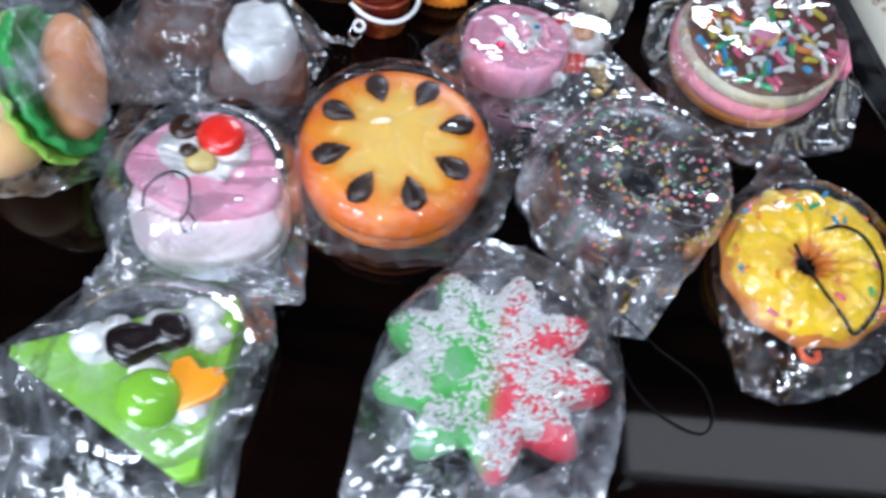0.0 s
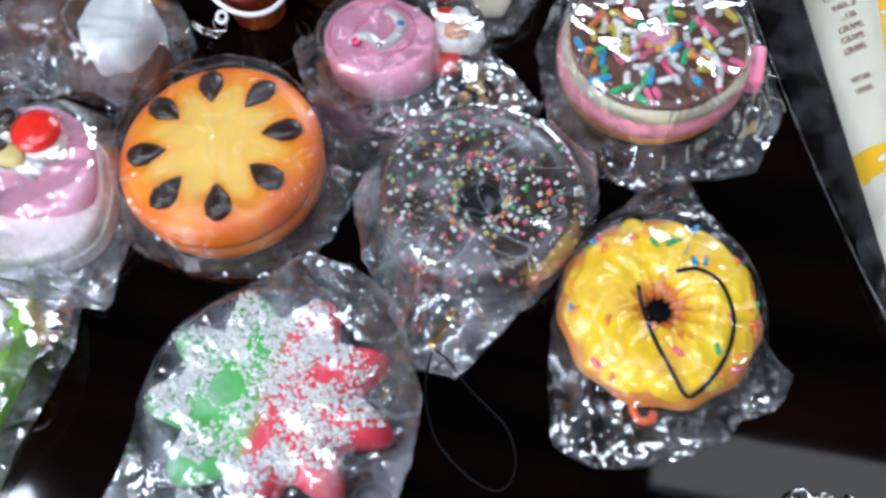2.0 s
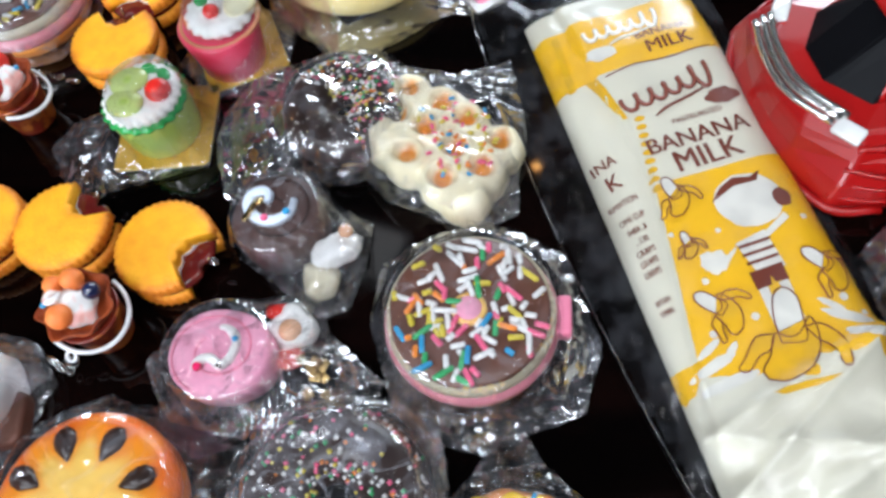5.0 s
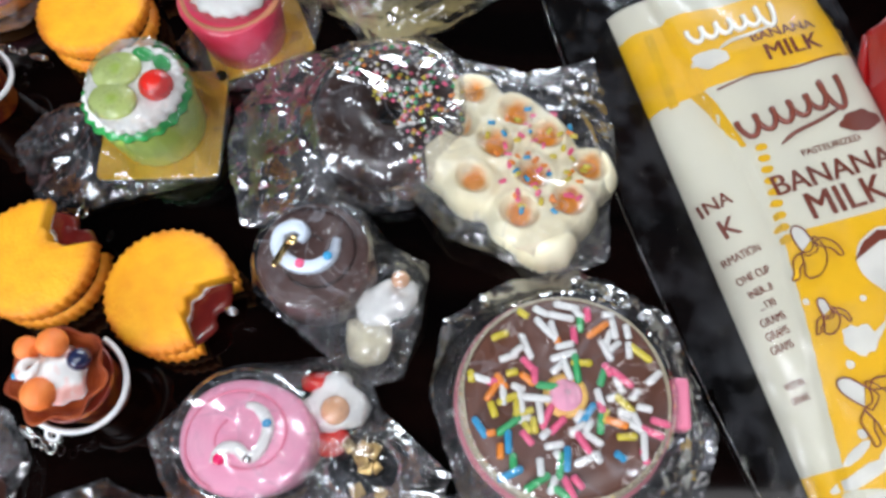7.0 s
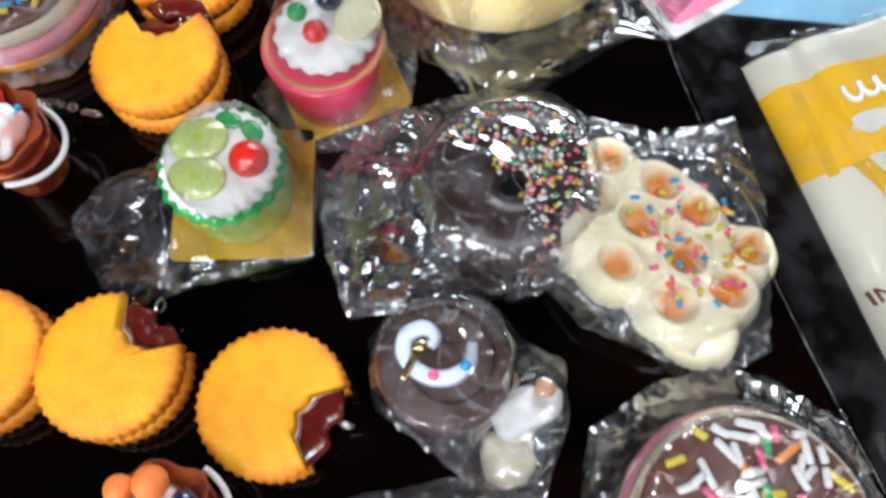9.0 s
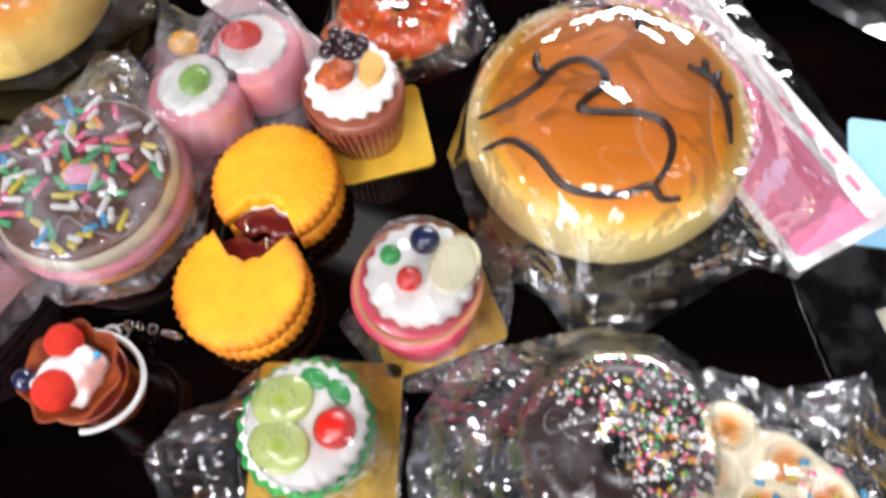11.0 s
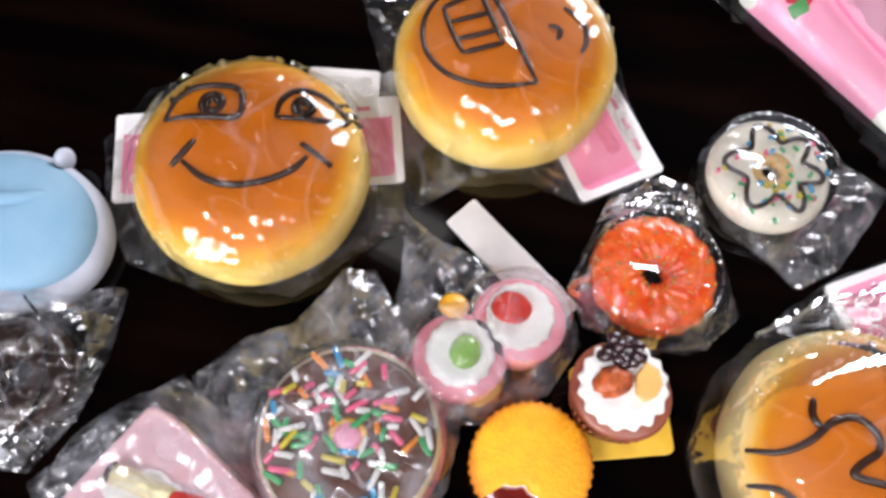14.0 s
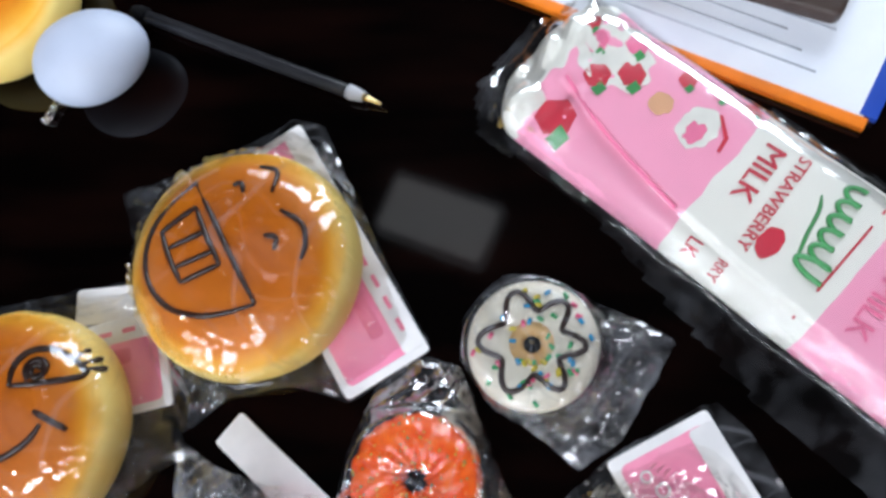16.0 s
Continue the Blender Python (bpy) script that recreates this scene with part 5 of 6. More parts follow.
spiral = lambda cx, cy, r: [(cx + r * (0.25 + 0.75 * k / 14) * math.cos(k * 0.75), cy + r * (0.25 + 0.75 * k / 14) * math.sin(k * 0.75)) for k in range(15)]
b2 = bun(-193, 425, "round toasted bun squishy with drawn wide smile, in clear bag", [
    [(-35, 6), (-34, 17), (-26, 24), (-12, 26), (-6, 22), (-5, 13), (-12, 11), (-24, 9), (-35, 6)], spiral(-17, 16.5, 5.5),
    [(10, 16), (10, 24), (15, 31), (25, 32), (37, 24), (26, 19), (10, 16)], spiral(20, 23.5, 5),
    [(-21, -11), (-11, -16), (1, -17), (14, -12), (23, -5), (27, 2)], [(-25, -14), (-19, -1)], [(23, 7), (37, 1)],
    [(-29, 21), (-33, 25)], [(-33, 16), (-38, 18)], [(36, 25), (42, 27)], [(34, 27), (39, 31)], [(30, 29), (34, 34)]], R=50, top=40)
header_card(b2, 130, 44, -6, 17, 17)
part("white_flap", slab(rounded(34, 17, 2), 1.2, 2.4, 0.3), CARDWHITE, b2, "white paper flap", at=(23, 57, 0), rz=8)
bag(b2, [(-76, 6), (-64, 36), (-40, 52), (0, 62), (38, 70), (60, 24), (72, -6), (52, -20), (30, -46), (-12, -52), (-44, -48), (-60, -34)], [(0, 0, 51, 51, 40.5)], FILM_FLAT, 0.5, seed=117, soft=0.14, dome=lambda r: bun_height(r, 50, 40), n=160, rings=30)

b3 = bun(-98, 500, "round toasted bun squishy with drawn laughing mouth, in bag", [
    [(-20, 30), (-33, 15), (-37, 1), (-33, -13), (-22, -23), (-7, -26), (5, -24), (16, -20)],
    [(-20, 31), (-7, 14), (5, -4), (16, -20)], [(-16, 19), (-23, 13.5), (-30, 8)], [(-30, 8), (-24, -3), (-17, -13)], [(-17, -13), (-9, -9), (-1, -5)],
    [(-16, 19), (-9, 7), (-1, -5)], [(-25, 1), (-17, 5), (-9, 9)], [(-21, -7), (-12, -3), (-4, 1)],
    [(-1, 29), (2, 30), (4, 26)], [(7, 39), (15, 37), (16, 27)], [(16, 8), (21, 7), (21, 2)], [(21, 19), (30, 14), (33, 6), (32, -1)]], R=50, top=40, r_line=1.2)
header_card(b3, 124, 41, 27.5, 9.5, -54.8)
bag(b3, [(-78, 36), (-56, 44), (-30, 54), (4, 74), (20, 72), (54, 12), (80, -28), (48, -54), (22, -48), (-8, -56), (-26, -72), (-50, -44), (-56, -8)], [(0, 0, 51, 51, 40.5)], FILM_FLAT, 0.5, seed=119, soft=0.14, dome=lambda r: bun_height(r, 50, 40), n=160, rings=30)

blue = thing("blue_card", 193, 344, "pale blue printed card with a yellow spot on the table", "card", rz=-6)
part("card", slab(rounded(80, 52, 2), 0.3, 1.5, 0.2), surface("pale_blue_print", (0.30, 0.60, 0.82), (0.36, 0.66, 0.86), scale=40, rough=0.3), blue)
part("yellow_spot", slab(ellipse(-12, 18, 3.5, 3.5), 1.5, 1.8, 0.1), SPR["yellow"], blue)

# ---- milk-packet pouches ----
def bands(name, ground, paint, ranges, side=None, rough=0.35, wob=5.0):
    """Printed film: bands of paint over a ground colour along y (mm), with splashed edges; side: x below which the ground shows between two heights."""
    m = surface(name, ground, tuple(v * 0.94 for v in ground), scale=25, rough=rough, bump=0.12, fine=60)
    nt = m.node_tree
    b = nt.nodes["Principled BSDF"]
    under = b.inputs["Base Color"].links[0].from_socket
    tc = nt.nodes.new("ShaderNodeTexCoord")
    sep = nt.nodes.new("ShaderNodeSeparateXYZ")
    nt.links.new(tc.outputs["Object"], sep.inputs[0])
    nz = nt.nodes.new("ShaderNodeTexNoise")
    nz.inputs["Scale"].default_value, nz.inputs["Detail"].default_value = 70, 1.5
    nt.links.new(tc.outputs["Object"], nz.inputs["Vector"])

    def sock(op, a, b2):
        n = nt.nodes.new("ShaderNodeMath")
        n.operation = op
        for k, v in enumerate((a, b2)):
            if isinstance(v, (int, float)):
                n.inputs[k].default_value = v
            else:
                nt.links.new(v, n.inputs[k])
        return n.outputs[0]

    total = 0.0
    for lo, hi, rag_lo, rag_hi in ranges:
        jitter = sock("SUBTRACT", nz.outputs["Fac"], 0.5)
        ylo = sock("ADD", sep.outputs["Y"], sock("MULTIPLY", jitter, rag_lo * 0.001))
        yhi = sock("ADD", sep.outputs["Y"], sock("MULTIPLY", jitter, rag_hi * 0.001))
        total = sock("MAXIMUM", total, sock("MULTIPLY", sock("GREATER_THAN", ylo, lo * 0.001), sock("LESS_THAN", yhi, hi * 0.001)))
    if side:
        keep = sock("MAXIMUM", sock("GREATER_THAN", sock("SUBTRACT", sep.outputs["X"], sock("MULTIPLY", sep.outputs["Y"], 0.17)), side[0] * 0.001), sock("MAXIMUM", sock("LESS_THAN", sep.outputs["Y"], side[1] * 0.001), sock("GREATER_THAN", sep.outputs["Y"], side[2] * 0.001)))
        total = sock("MULTIPLY", total, keep)
    mx = nt.nodes.new("ShaderNodeMix")
    mx.data_type = "RGBA"
    nt.links.new(total, mx.inputs["Factor"])
    nt.links.new(under, mx.inputs["A"])
    mx.inputs["B"].default_value = rgb(paint)
    nt.links.new(mx.outputs["Result"], b.inputs["Base Color"])
    return m


class Pack:
    def __init__(self, L, W, h, seed, fold=-21.0, tail=0.0, lap=None, wide=1.0):
        self.L, self.W, self.h, self.seed, self.fold, self.tail, self.lap, self.wide = L, W, h, seed, fold, tail, lap, wide

    def half_width(self, y):
        if self.tail:
            return self.W / 2 * (1 - 0.2 * max(0.0, min(1.0, (14 - y - self.tail) / 14)) ** 2)
        return self.W / 2 * (1 if y > 18 else math.sqrt(max(0.02, 1 - ((18 - y) / 20) ** 2)))

    def lift(self, x, y):
        w = self.half_width(y) * (self.wide if x < 0 else 1)
        s = min(1.0, abs(x) / w)
        z = 1.0 + self.h * (1 - s**6) ** 0.5
        z *= min(1.0, 0.12 + math.sqrt(max(0, y + self.tail) / 22)) * (1 - 0.35 * max(0, (y - self.L + 40) / 40))
        crush = max(0.0, 1 - max(0, y - 8) / 42)
        z += crush * ((0.4 if self.tail else 1.0) * 5.0 * noise.noise(V((x * 0.05, y * 0.07, self.seed))) + (0.35 if self.tail else 1.0) * 8.0 * abs(noise.noise(V((x * 0.045 + y * 0.02, y * 0.075 - x * 0.02, self.seed + 4)))) + (0.3 if self.tail else 1.0) * 2.5 * abs(noise.noise(V((x * 0.13, y * 0.16, self.seed + 6)))))
        if self.tail:
            # the empty end folds over in slanting creases
            for at, tilt, high, wide in ((45, 0.28, 4.5, 3.2), (33, 0.55, 4.2, 3.0), (18, -0.35, 4.2, 3.4), (4, 0.3, 3.4, 3.0)):
                d = y - at - tilt * x
                z += high * math.exp(-abs(d) / wide) * (0.5 + 0.5 * noise.noise(V((x * 0.06, at, 3))) + 0.3)
            z -= 2.2 * max(0.0, min(1.0, (40 + 0.28 * x - y) / 6))
        z += 0.9 * noise.noise(V((x * 0.05, y * 0.03, self.seed + 9)))
        fold = self.fold - (0.17 * (147 - y) if y < 147 else 0.06 * (y - 147))
        if x < fold:
            z -= 3.2 * min(1.0, (fold - x) / 1.4)
        if self.lap and y > 16:
            over = x - (self.lap[0] + (self.lap[1] - self.lap[0]) * (1 - math.exp(-(y - 16) / 70)))
            if over > 0:
                z -= 3.0 * min(1.0, over / 1.2) * min(1.0, (y - 16) / 10)
        return max(z, 0.4)

    def skin(self):
        bm = bmesh.new()
        nx, ny = 70, 190
        grid = []
        for j in range(ny + 1):
            y = -self.tail + (self.L + self.tail) * j / ny
            w = self.half_width(y)
            row = []
            for i in range(nx + 1):
                u = 2 * i / nx - 1
                x = w * u * (self.wide if u < 0 else 1)
                row.append(bm.verts.new((x, y, self.lift(x * 0.999, y))))
            grid.append(row)
        for a, b in zip(grid, grid[1:]):
            for i in range(nx):
                bm.faces.new((a[i], a[i + 1], b[i + 1], b[i]))
        edge = [e for e in bm.edges if e.is_boundary]
        ext = bmesh.ops.extrude_edge_only(bm, edges=edge)
        low = [g for g in ext["geom"] if isinstance(g, bmesh.types.BMVert)]
        for v in low:
            v.co.z = 0.3
        return bm


def flat_bag(parent, poly, lift, mat, seed, name="plastic_bag", label="", crumple=1.0):
    """A long clear pouch drawn over a packet: a fine grid cut to an outline."""
    xs, ys = [p[0] for p in poly], [p[1] for p in poly]
    step = 2.6
    rnd = random.Random(seed)
    bm = bmesh.new()
    made = {}

    def within(x, y):
        odd = False
        for (x0, y0), (x1, y1) in zip(poly, poly[1:] + poly[:1]):
            if (y0 > y) != (y1 > y) and x < (x1 - x0) * (y - y0) / (y1 - y0) + x0:
                odd = not odd
        return odd

    for i in range(int((max(xs) - min(xs)) / step) + 2):
        for j in range(int((max(ys) - min(ys)) / step) + 2):
            x, y = min(xs) + i * step, min(ys) + j * step
            if not within(x, y):
                continue
            jx, jy = x + rnd.uniform(-0.4, 0.4), y + rnd.uniform(-0.4, 0.4)
            q = V((jx, jy * 0.6, seed))
            end = 1 + 1.6 * max(0, min(1, (16 - jy) / 20))
            near = sum(lift(jx + e, jy + f) for e in (-5, 0, 5) for f in (-4, 4)) / 6
            z = max(near, lift(jx, jy)) + 0.8 + crumple * end * (abs(noise.noise(V((jx * 0.05, jy * 0.018, seed)))) * 5 + abs(noise.noise(q * 0.1)) * 1.6) * (0.12 if near > 9 else 0.8)
            made[i, j] = bm.verts.new((jx, jy, z))
    for i, j in list(made):
        q = [(i, j), (i + 1, j), (i + 1, j + 1), (i, j + 1)]
        if all(k in made for k in q):
            bm.faces.new((made[q[0]], made[q[1]], made[q[2]]))
            bm.faces.new((made[q[0]], made[q[2]], made[q[3]]))
    return part(name, bm, mat, parent, label)


PRINTWHITE = surface("printed_white", (0.82, 0.80, 0.74), scale=60, rough=0.4, bump=0)
BROWNINK = surface("brown_ink", (0.20, 0.045, 0.025), scale=80, rough=0.4, bump=0)
REDINK = surface("red_ink", (0.62, 0.04, 0.07), scale=80, rough=0.4, bump=0)
GREENINK = surface("green_ink", (0.06, 0.30, 0.09), scale=80, rough=0.4, bump=0)
BANANA = surface("banana_yellow_ink", (0.86, 0.50, 0.012), scale=60, rough=0.35, bump=0)


def logo_stroke(parent, lift, x, y, w, rz, ink):
    """A slanted script mark drawn as plain waves over an underline."""
    c, s = math.cos(radians(rz)), math.sin(radians(rz))
    pts = [(-0.48 + 0.96 * k / 44 - 0.035 * math.sin(k * 0.86) + 0.1 * q0, q0) for k in range(45) for q0 in [(0.085 if k < 36 else 0.15) * math.cos(k * 0.86)]]
    part("logo_mark", tube([(x + w * (p * c - q * s), y + w * (p * s + q * c), lift(x + w * (p * c - q * s), y + w * (p * s + q * c)) + 0.3) for p, q in pts], 1.15, 6, 2), ink, parent)
    line = [(-0.25, -0.24), (-0.1, -0.19), (0.15, -0.17), (0.42, -0.13)]
    part("logo_underline", tube([(x + w * (p * c - q * s), y + w * (p * s + q * c), lift(x + w * (p * c - q * s), y + w * (p * s + q * c)) + 0.3) for p, q in line], 0.8, 6, 4, taper=0.6), ink, parent)


bm_thing = thing("banana_milk_pouch", 277, 65, "yellow and white banana milk packet pouch in a long clear bag", "pouch", rz=17.5)
P1 = Pack(258, 80, 15, 2.0, tail=9.0, wide=1.12)
part("packet", P1.skin(), bands("banana_packet_print", (0.74, 0.71, 0.59), (0.90, 0.52, 0.012), [(50, 141, 40, 0), (206, 243, 3, 4)], side=(-46, 62, 200)), bm_thing, "crumpled white and yellow printed packet")
lift = P1.lift
fitted("words", "BANANA", 11.6, BROWNINK, bm_thing, (5, 159.5), 1, lift)
fitted("words", "MILK", 15, BROWNINK, bm_thing, (5, 148.3), 1, lift, squeeze=0.95)
fitted("words", "BANANA", 6.5, BROWNINK, bm_thing, (13, 222.5), 0, lift)
fitted("words", "MILK", 10.5, BROWNINK, bm_thing, (13.5, 214), 0, lift)
fitted("words", "PASTEURIZED", 3.8, BROWNINK, bm_thing, (9, 169.5), 1, lift)
logo_stroke(bm_thing, lift, 2, 187.5, 46, 8, BROWNINK)
logo_stroke(bm_thing, lift, -4, 231, 38, 2, PRINTWHITE)
sheet([(-25, 203), (-6, 206), (12, 204.4), (35, 206.4), (35, 207.2), (12, 205.2), (-6, 206.8), (-25, 203.8)], BROWNINK, bm_thing, lift, "printed_line", rise=0.3)
for bx, by, a, b in ((24.5, 176.5, 8, 4.5), (-18.7, 218, 7, 4.2)):
    sheet(ellipse(bx, by, a, b, 24, 0.25, bx), BROWNINK if bx > 0 else PRINTWHITE, bm_thing, lift, "printed_badge", rise=0.3)
# the drawn figure stays a set of plain shapes
sheet(ellipse(12, 122, 14.5, 13, 30, 0.1, 4), PRINTWHITE, bm_thing, lift, "printed_splash", rise=0.3)
sheet([(-3, 125), (3, 131), (10, 134), (17, 132), (22, 134), (19, 129.5), (9, 130), (3, 127.5)], BROWNINK, bm_thing, lift, "printed_patch", rise=0.55)
sheet(ellipse(25.5, 119, 3.8, 4.6, 20, 0.2, 3), BROWNINK, bm_thing, lift, "printed_patch", rise=0.55)
sheet([(-2, 104), (12, 107), (13, 89), (1, 88)], PRINTWHITE, bm_thing, lift, "printed_patch", rise=0.4)
for y in (93.5, 97.5, 101.5):
    sheet([(-1.6, y - 0.4), (12.4, y + 0.4), (12.4, y + 1.8), (-1.6, y + 1.0)], BROWNINK, bm_thing, lift, "printed_bar", rise=0.55)
sheet([(-2.5, 90), (12, 91), (11.5, 83), (6, 83.4), (5, 87), (4, 82.6), (-2.5, 82)], BROWNINK, bm_thing, lift, "printed_patch", rise=0.6)
for x in (-2, 7):
    sheet([(x, 83), (x + 4.2, 83.4), (x + 3, 66), (x - 0.6, 66)], PRINTWHITE, bm_thing, lift, "printed_patch", rise=0.4)
sheet(ellipse(-13, 99, 6, 5, 22, 0.5, 8), PRINTWHITE, bm_thing, lift, "printed_splash", rise=0.3)
sheet([(-10, 95), (-3, 101), (-2, 103), (-11, 98)], PRINTWHITE, bm_thing, lift, "printed_patch", rise=0.35)
sheet([(12, 103), (24, 109), (23, 112), (12, 106)], PRINTWHITE, bm_thing, lift, "printed_patch", rise=0.35)


def peeled_banana(cx, cy, s, rot):
    """A half-peeled banana: white fruit, a curved yellow body and two hanging peels, all outlined."""
    c, d = math.cos(rot), math.sin(rot)
    turn = lambda pts: [(cx + s * (x * c - y * d), cy + s * (x * d + y * c)) for x, y in pts]
    fruit = [(-3, 2), (-1, 12), (3, 20), (8, 22), (11, 17), (9, 8), (6, 0)]
    skin = [(-14, -9), (-8, -12), (2, -10), (9, -4), (12, 4), (11, 8), (6, 4), (1, 3), (-4, 6), (-9, -1), (-14, -5)]
    left = [(-4, 6), (-11, 7), (-18, 1), (-22, -2), (-19, -4), (-13, 0), (-8, 1)]
    right = [(8, 5), (14, 4), (18, -4), (16, -13), (13, -13), (13, -6), (10, -1)]
    for pts, mat, rise, what in ((fruit, PRINTWHITE, 0.65, "printed_fruit"), (skin, BANANA, 0.75, "printed_banana"), (left, BANANA, 0.85, "printed_peel"), (right, BANANA, 0.85, "printed_peel")):
        out = turn(pts)
        sheet(out, mat, bm_thing, lift, what, rise=rise)
        part("printed_outline", tube([(x, y, lift(x, y) + rise + 0.1) for x, y in out + out[:1]], 0.3, 5, 3), BROWNINK, bm_thing)


peeled_banana(0, 57, 1.05, 0.05)
for cx, cy, s, rot in ((-16, 131, 0.52, 0.5), (-18, 77, 0.6, 1.0), (29, 82, 0.6, 0.9), (-20, 108, 0.34, 0.4)):
    peeled_banana(cx, cy, s, rot)
sheet(ellipse(-2, 41, 13, 1.3, 24, 0.3, 2), BANANA, bm_thing, lift, "printed_dash", rise=0.3)
for cx, cy, r in ((-20, 92, 1.5), (-25, 116, 1.2), (30, 108, 1.4), (-8, 72, 1.6), (28, 70, 1.8), (-26, 70, 1.6), (33, 62, 1.3), (-6, 112, 1.2)):
    sheet(ellipse(cx, cy, r, r, 14, 0.2, cx), PRINTWHITE, bm_thing, lift, "printed_drop", rise=0.3)
# splash tongues of milk along the yellow field
for cx, cy, a, b, rot in ((-31, 58, 10, 2.2, 0.25), (-28, 50, 12, 2.4, 0.1), (-30, 65, 6, 1.6, 0.5), (26, 62, 10, 2.2, -0.5), (30, 54, 9, 2.2, -0.3), (22, 68, 6, 1.5, -0.8), (-22, 62, 4, 1.4, 0.7)):
    sheet(ellipse(cx, cy, a, b, 20, 0.25, cx, rot), PRINTWHITE, bm_thing, lift, "printed_splash", rise=0.3)
for text, x, y, size, tight in (("INA", -38, 161, 7.8, 0.85), ("K", -37, 150.5, 11, 0.9), ("RMATION", -36.5, 139.5, 4.4, 0.66), ("ONE CUP", -35.8, 131, 4.2, 0.62), ("INER...8", -35.8, 125, 4.0, 0.62), ("...130", -35.8, 119.5, 4.0, 0.66), ("GRAMS", -36, 114, 4.2, 0.6), ("GRAMS", -36.4, 109, 4.2, 0.55), ("GRAMS", -36.8, 104, 4.2, 0.52), ("WITHIN", -37.6, 91, 3.8, 0.42), ("OPENING", -37.6, 86, 3.6, 0.34)):
    fitted("words", text, size, BROWNINK, bm_thing, (x, y), 6, lift, squeeze=tight)
for k in range(9):
    y = 176 - 4.6 * k
    sheet(ellipse(-20.5 - 0.17 * (147 - y), y, 2.4, 1.5, 14, 0.1, k), BANANA, bm_thing, lift, "printed_edge", rise=0.3)
sheet([(-31, 206), (-25.4, 206), (-20.2, 178), (-22.4, 178), (-27, 196)], BANANA, bm_thing, lift, "printed_edge", rise=0.3)
sheet([(-39, 204), (-35.6, 204), (-33, 240), (-36.5, 240)], BANANA, bm_thing, lift, "printed_edge", rise=0.3)
flat_bag(bm_thing, [(-67, 296), (-70, 250), (-69, 150), (-63, 76), (-56, 20), (-48, -24), (-20, -17), (10, -20), (42, -12), (49, 40), (50, 296)], lambda x, y: lift(x, y) if -44 < x < 39 and -9 < y < 258 else 0.5, FILM_POUCH, 131, label="long clear pouch bag with crinkled end")

sm = thing("strawberry_milk_pouch", 18, 606, "pink and white strawberry milk packet pouch in clear bag", "pouch", rz=-128)
P2 = Pack(258, 72, 16, 7.0, fold=-999, lap=(3.0, 29.0))
part("packet", P2.skin(), bands("strawberry_packet_print", (0.82, 0.80, 0.74), (0.90, 0.36, 0.52), [(20, 98, 34, 5), (160, 240, 2, 4)]), sm, "white and pink printed packet")
lift2 = P2.lift
fitted("words", "MILK", 12.5, REDINK, sm, (-9, 109), 4, lift2)
fitted("words", "STRAWBERRY", 7.2, REDINK, sm, (-3, 121), 4, lift2)
fitted("words", "MILK", 12, surface("pale_pink_ink", (0.86, 0.20, 0.36), rough=0.4, bump=0), sm, (8, 172), 4, lift2)
logo_stroke(sm, lift2, -7, 144, 42, 8, GREENINK)
sheet(ellipse(11, 129.5, 7, 4.5, 24, 0.15, 2), REDINK, sm, lift2, "printed_badge", rise=0.3)
sheet([(-26, 153), (28, 153), (28, 154), (-26, 154)], REDINK, sm, lift2, "printed_bar", rise=0.3)
sheet(ellipse(-15, 32, 15, 20, 36, 0.35, 6), PRINTWHITE, sm, lift2, "printed_splash", rise=0.25)
for k, (cx, cy, s) in enumerate(((-15, 24, 5), (-3, 34, 6), (-12, 45, 6), (-24, 38, 5.2), (21, 32, 9), (-24, 64, 4), (-27, 78, 3.4), (-30, 92, 4), (-21, 17, 3.6))):
    sheet([(cx - s, cy - 0.2 * s), (cx - 0.4 * s, cy - s), (cx + 0.6 * s, cy - 0.9 * s), (cx + s, cy), (cx + 0.3 * s, cy + 0.9 * s), (cx - 0.6 * s, cy + 0.7 * s)], REDINK if k % 3 else bpy.data.materials["pale_pink_ink"], sm, lift2, "printed_strawberry", rise=0.35)
    sheet([(cx + 0.2 * s, cy + 0.4 * s), (cx + 1.1 * s, cy + 0.2 * s), (cx + 1.2 * s, cy + 0.9 * s), (cx + 0.4 * s, cy + 1.1 * s)], GREENINK, sm, lift2, "printed_leaf", rise=0.45)
sheet(ellipse(-9, 62, 5, 5, 20, 0.3, 3), bpy.data.materials["peach_pearl"], sm, lift2, "printed_splash", rise=0.3)
sheet([(-20, 84), (-13, 92), (-6, 93), (-6, 91.6), (-12, 90.4), (-19, 83)], REDINK, sm, lift2, "printed_line", rise=0.5)
sheet(ellipse(-10, 80, 10, 8, 30, 0.35, 4), PRINTWHITE, sm, lift2, "printed_splash", rise=0.3)
sheet(ellipse(-7, 80, 5, 4, 24, 0.5, 9), bpy.data.materials["pale_pink_ink"], sm, lift2, "printed_splash", rise=0.45)
part("folded_edge", tube([(x, y, lift2(x - 1.5, y) - 0.2) for x, y in ((5.5, 24), (12, 44), (16, 60), (19.5, 78), (22, 94))], 0.9, 8, 6), bpy.data.materials["pale_pink_ink"], sm)
for text, x, y, size in (("LK", 29, 108, 9), ("RRY", 30, 121, 6.5)):
    fitted("words", text, size, REDINK, sm, (x, y), 4, lift2, squeeze=0.7)
flat_bag(sm, [(-40, 4), (-10, -14), (30, -10), (46, 4), (42, 60), (50, 100), (60, 160), (62, 262), (-44, 262)], lambda x, y: lift2(x, y) if abs(x) < 33 and 0 < y < 258 else 0.5, FILM_POUCH, 137, label="long clear pouch bag")


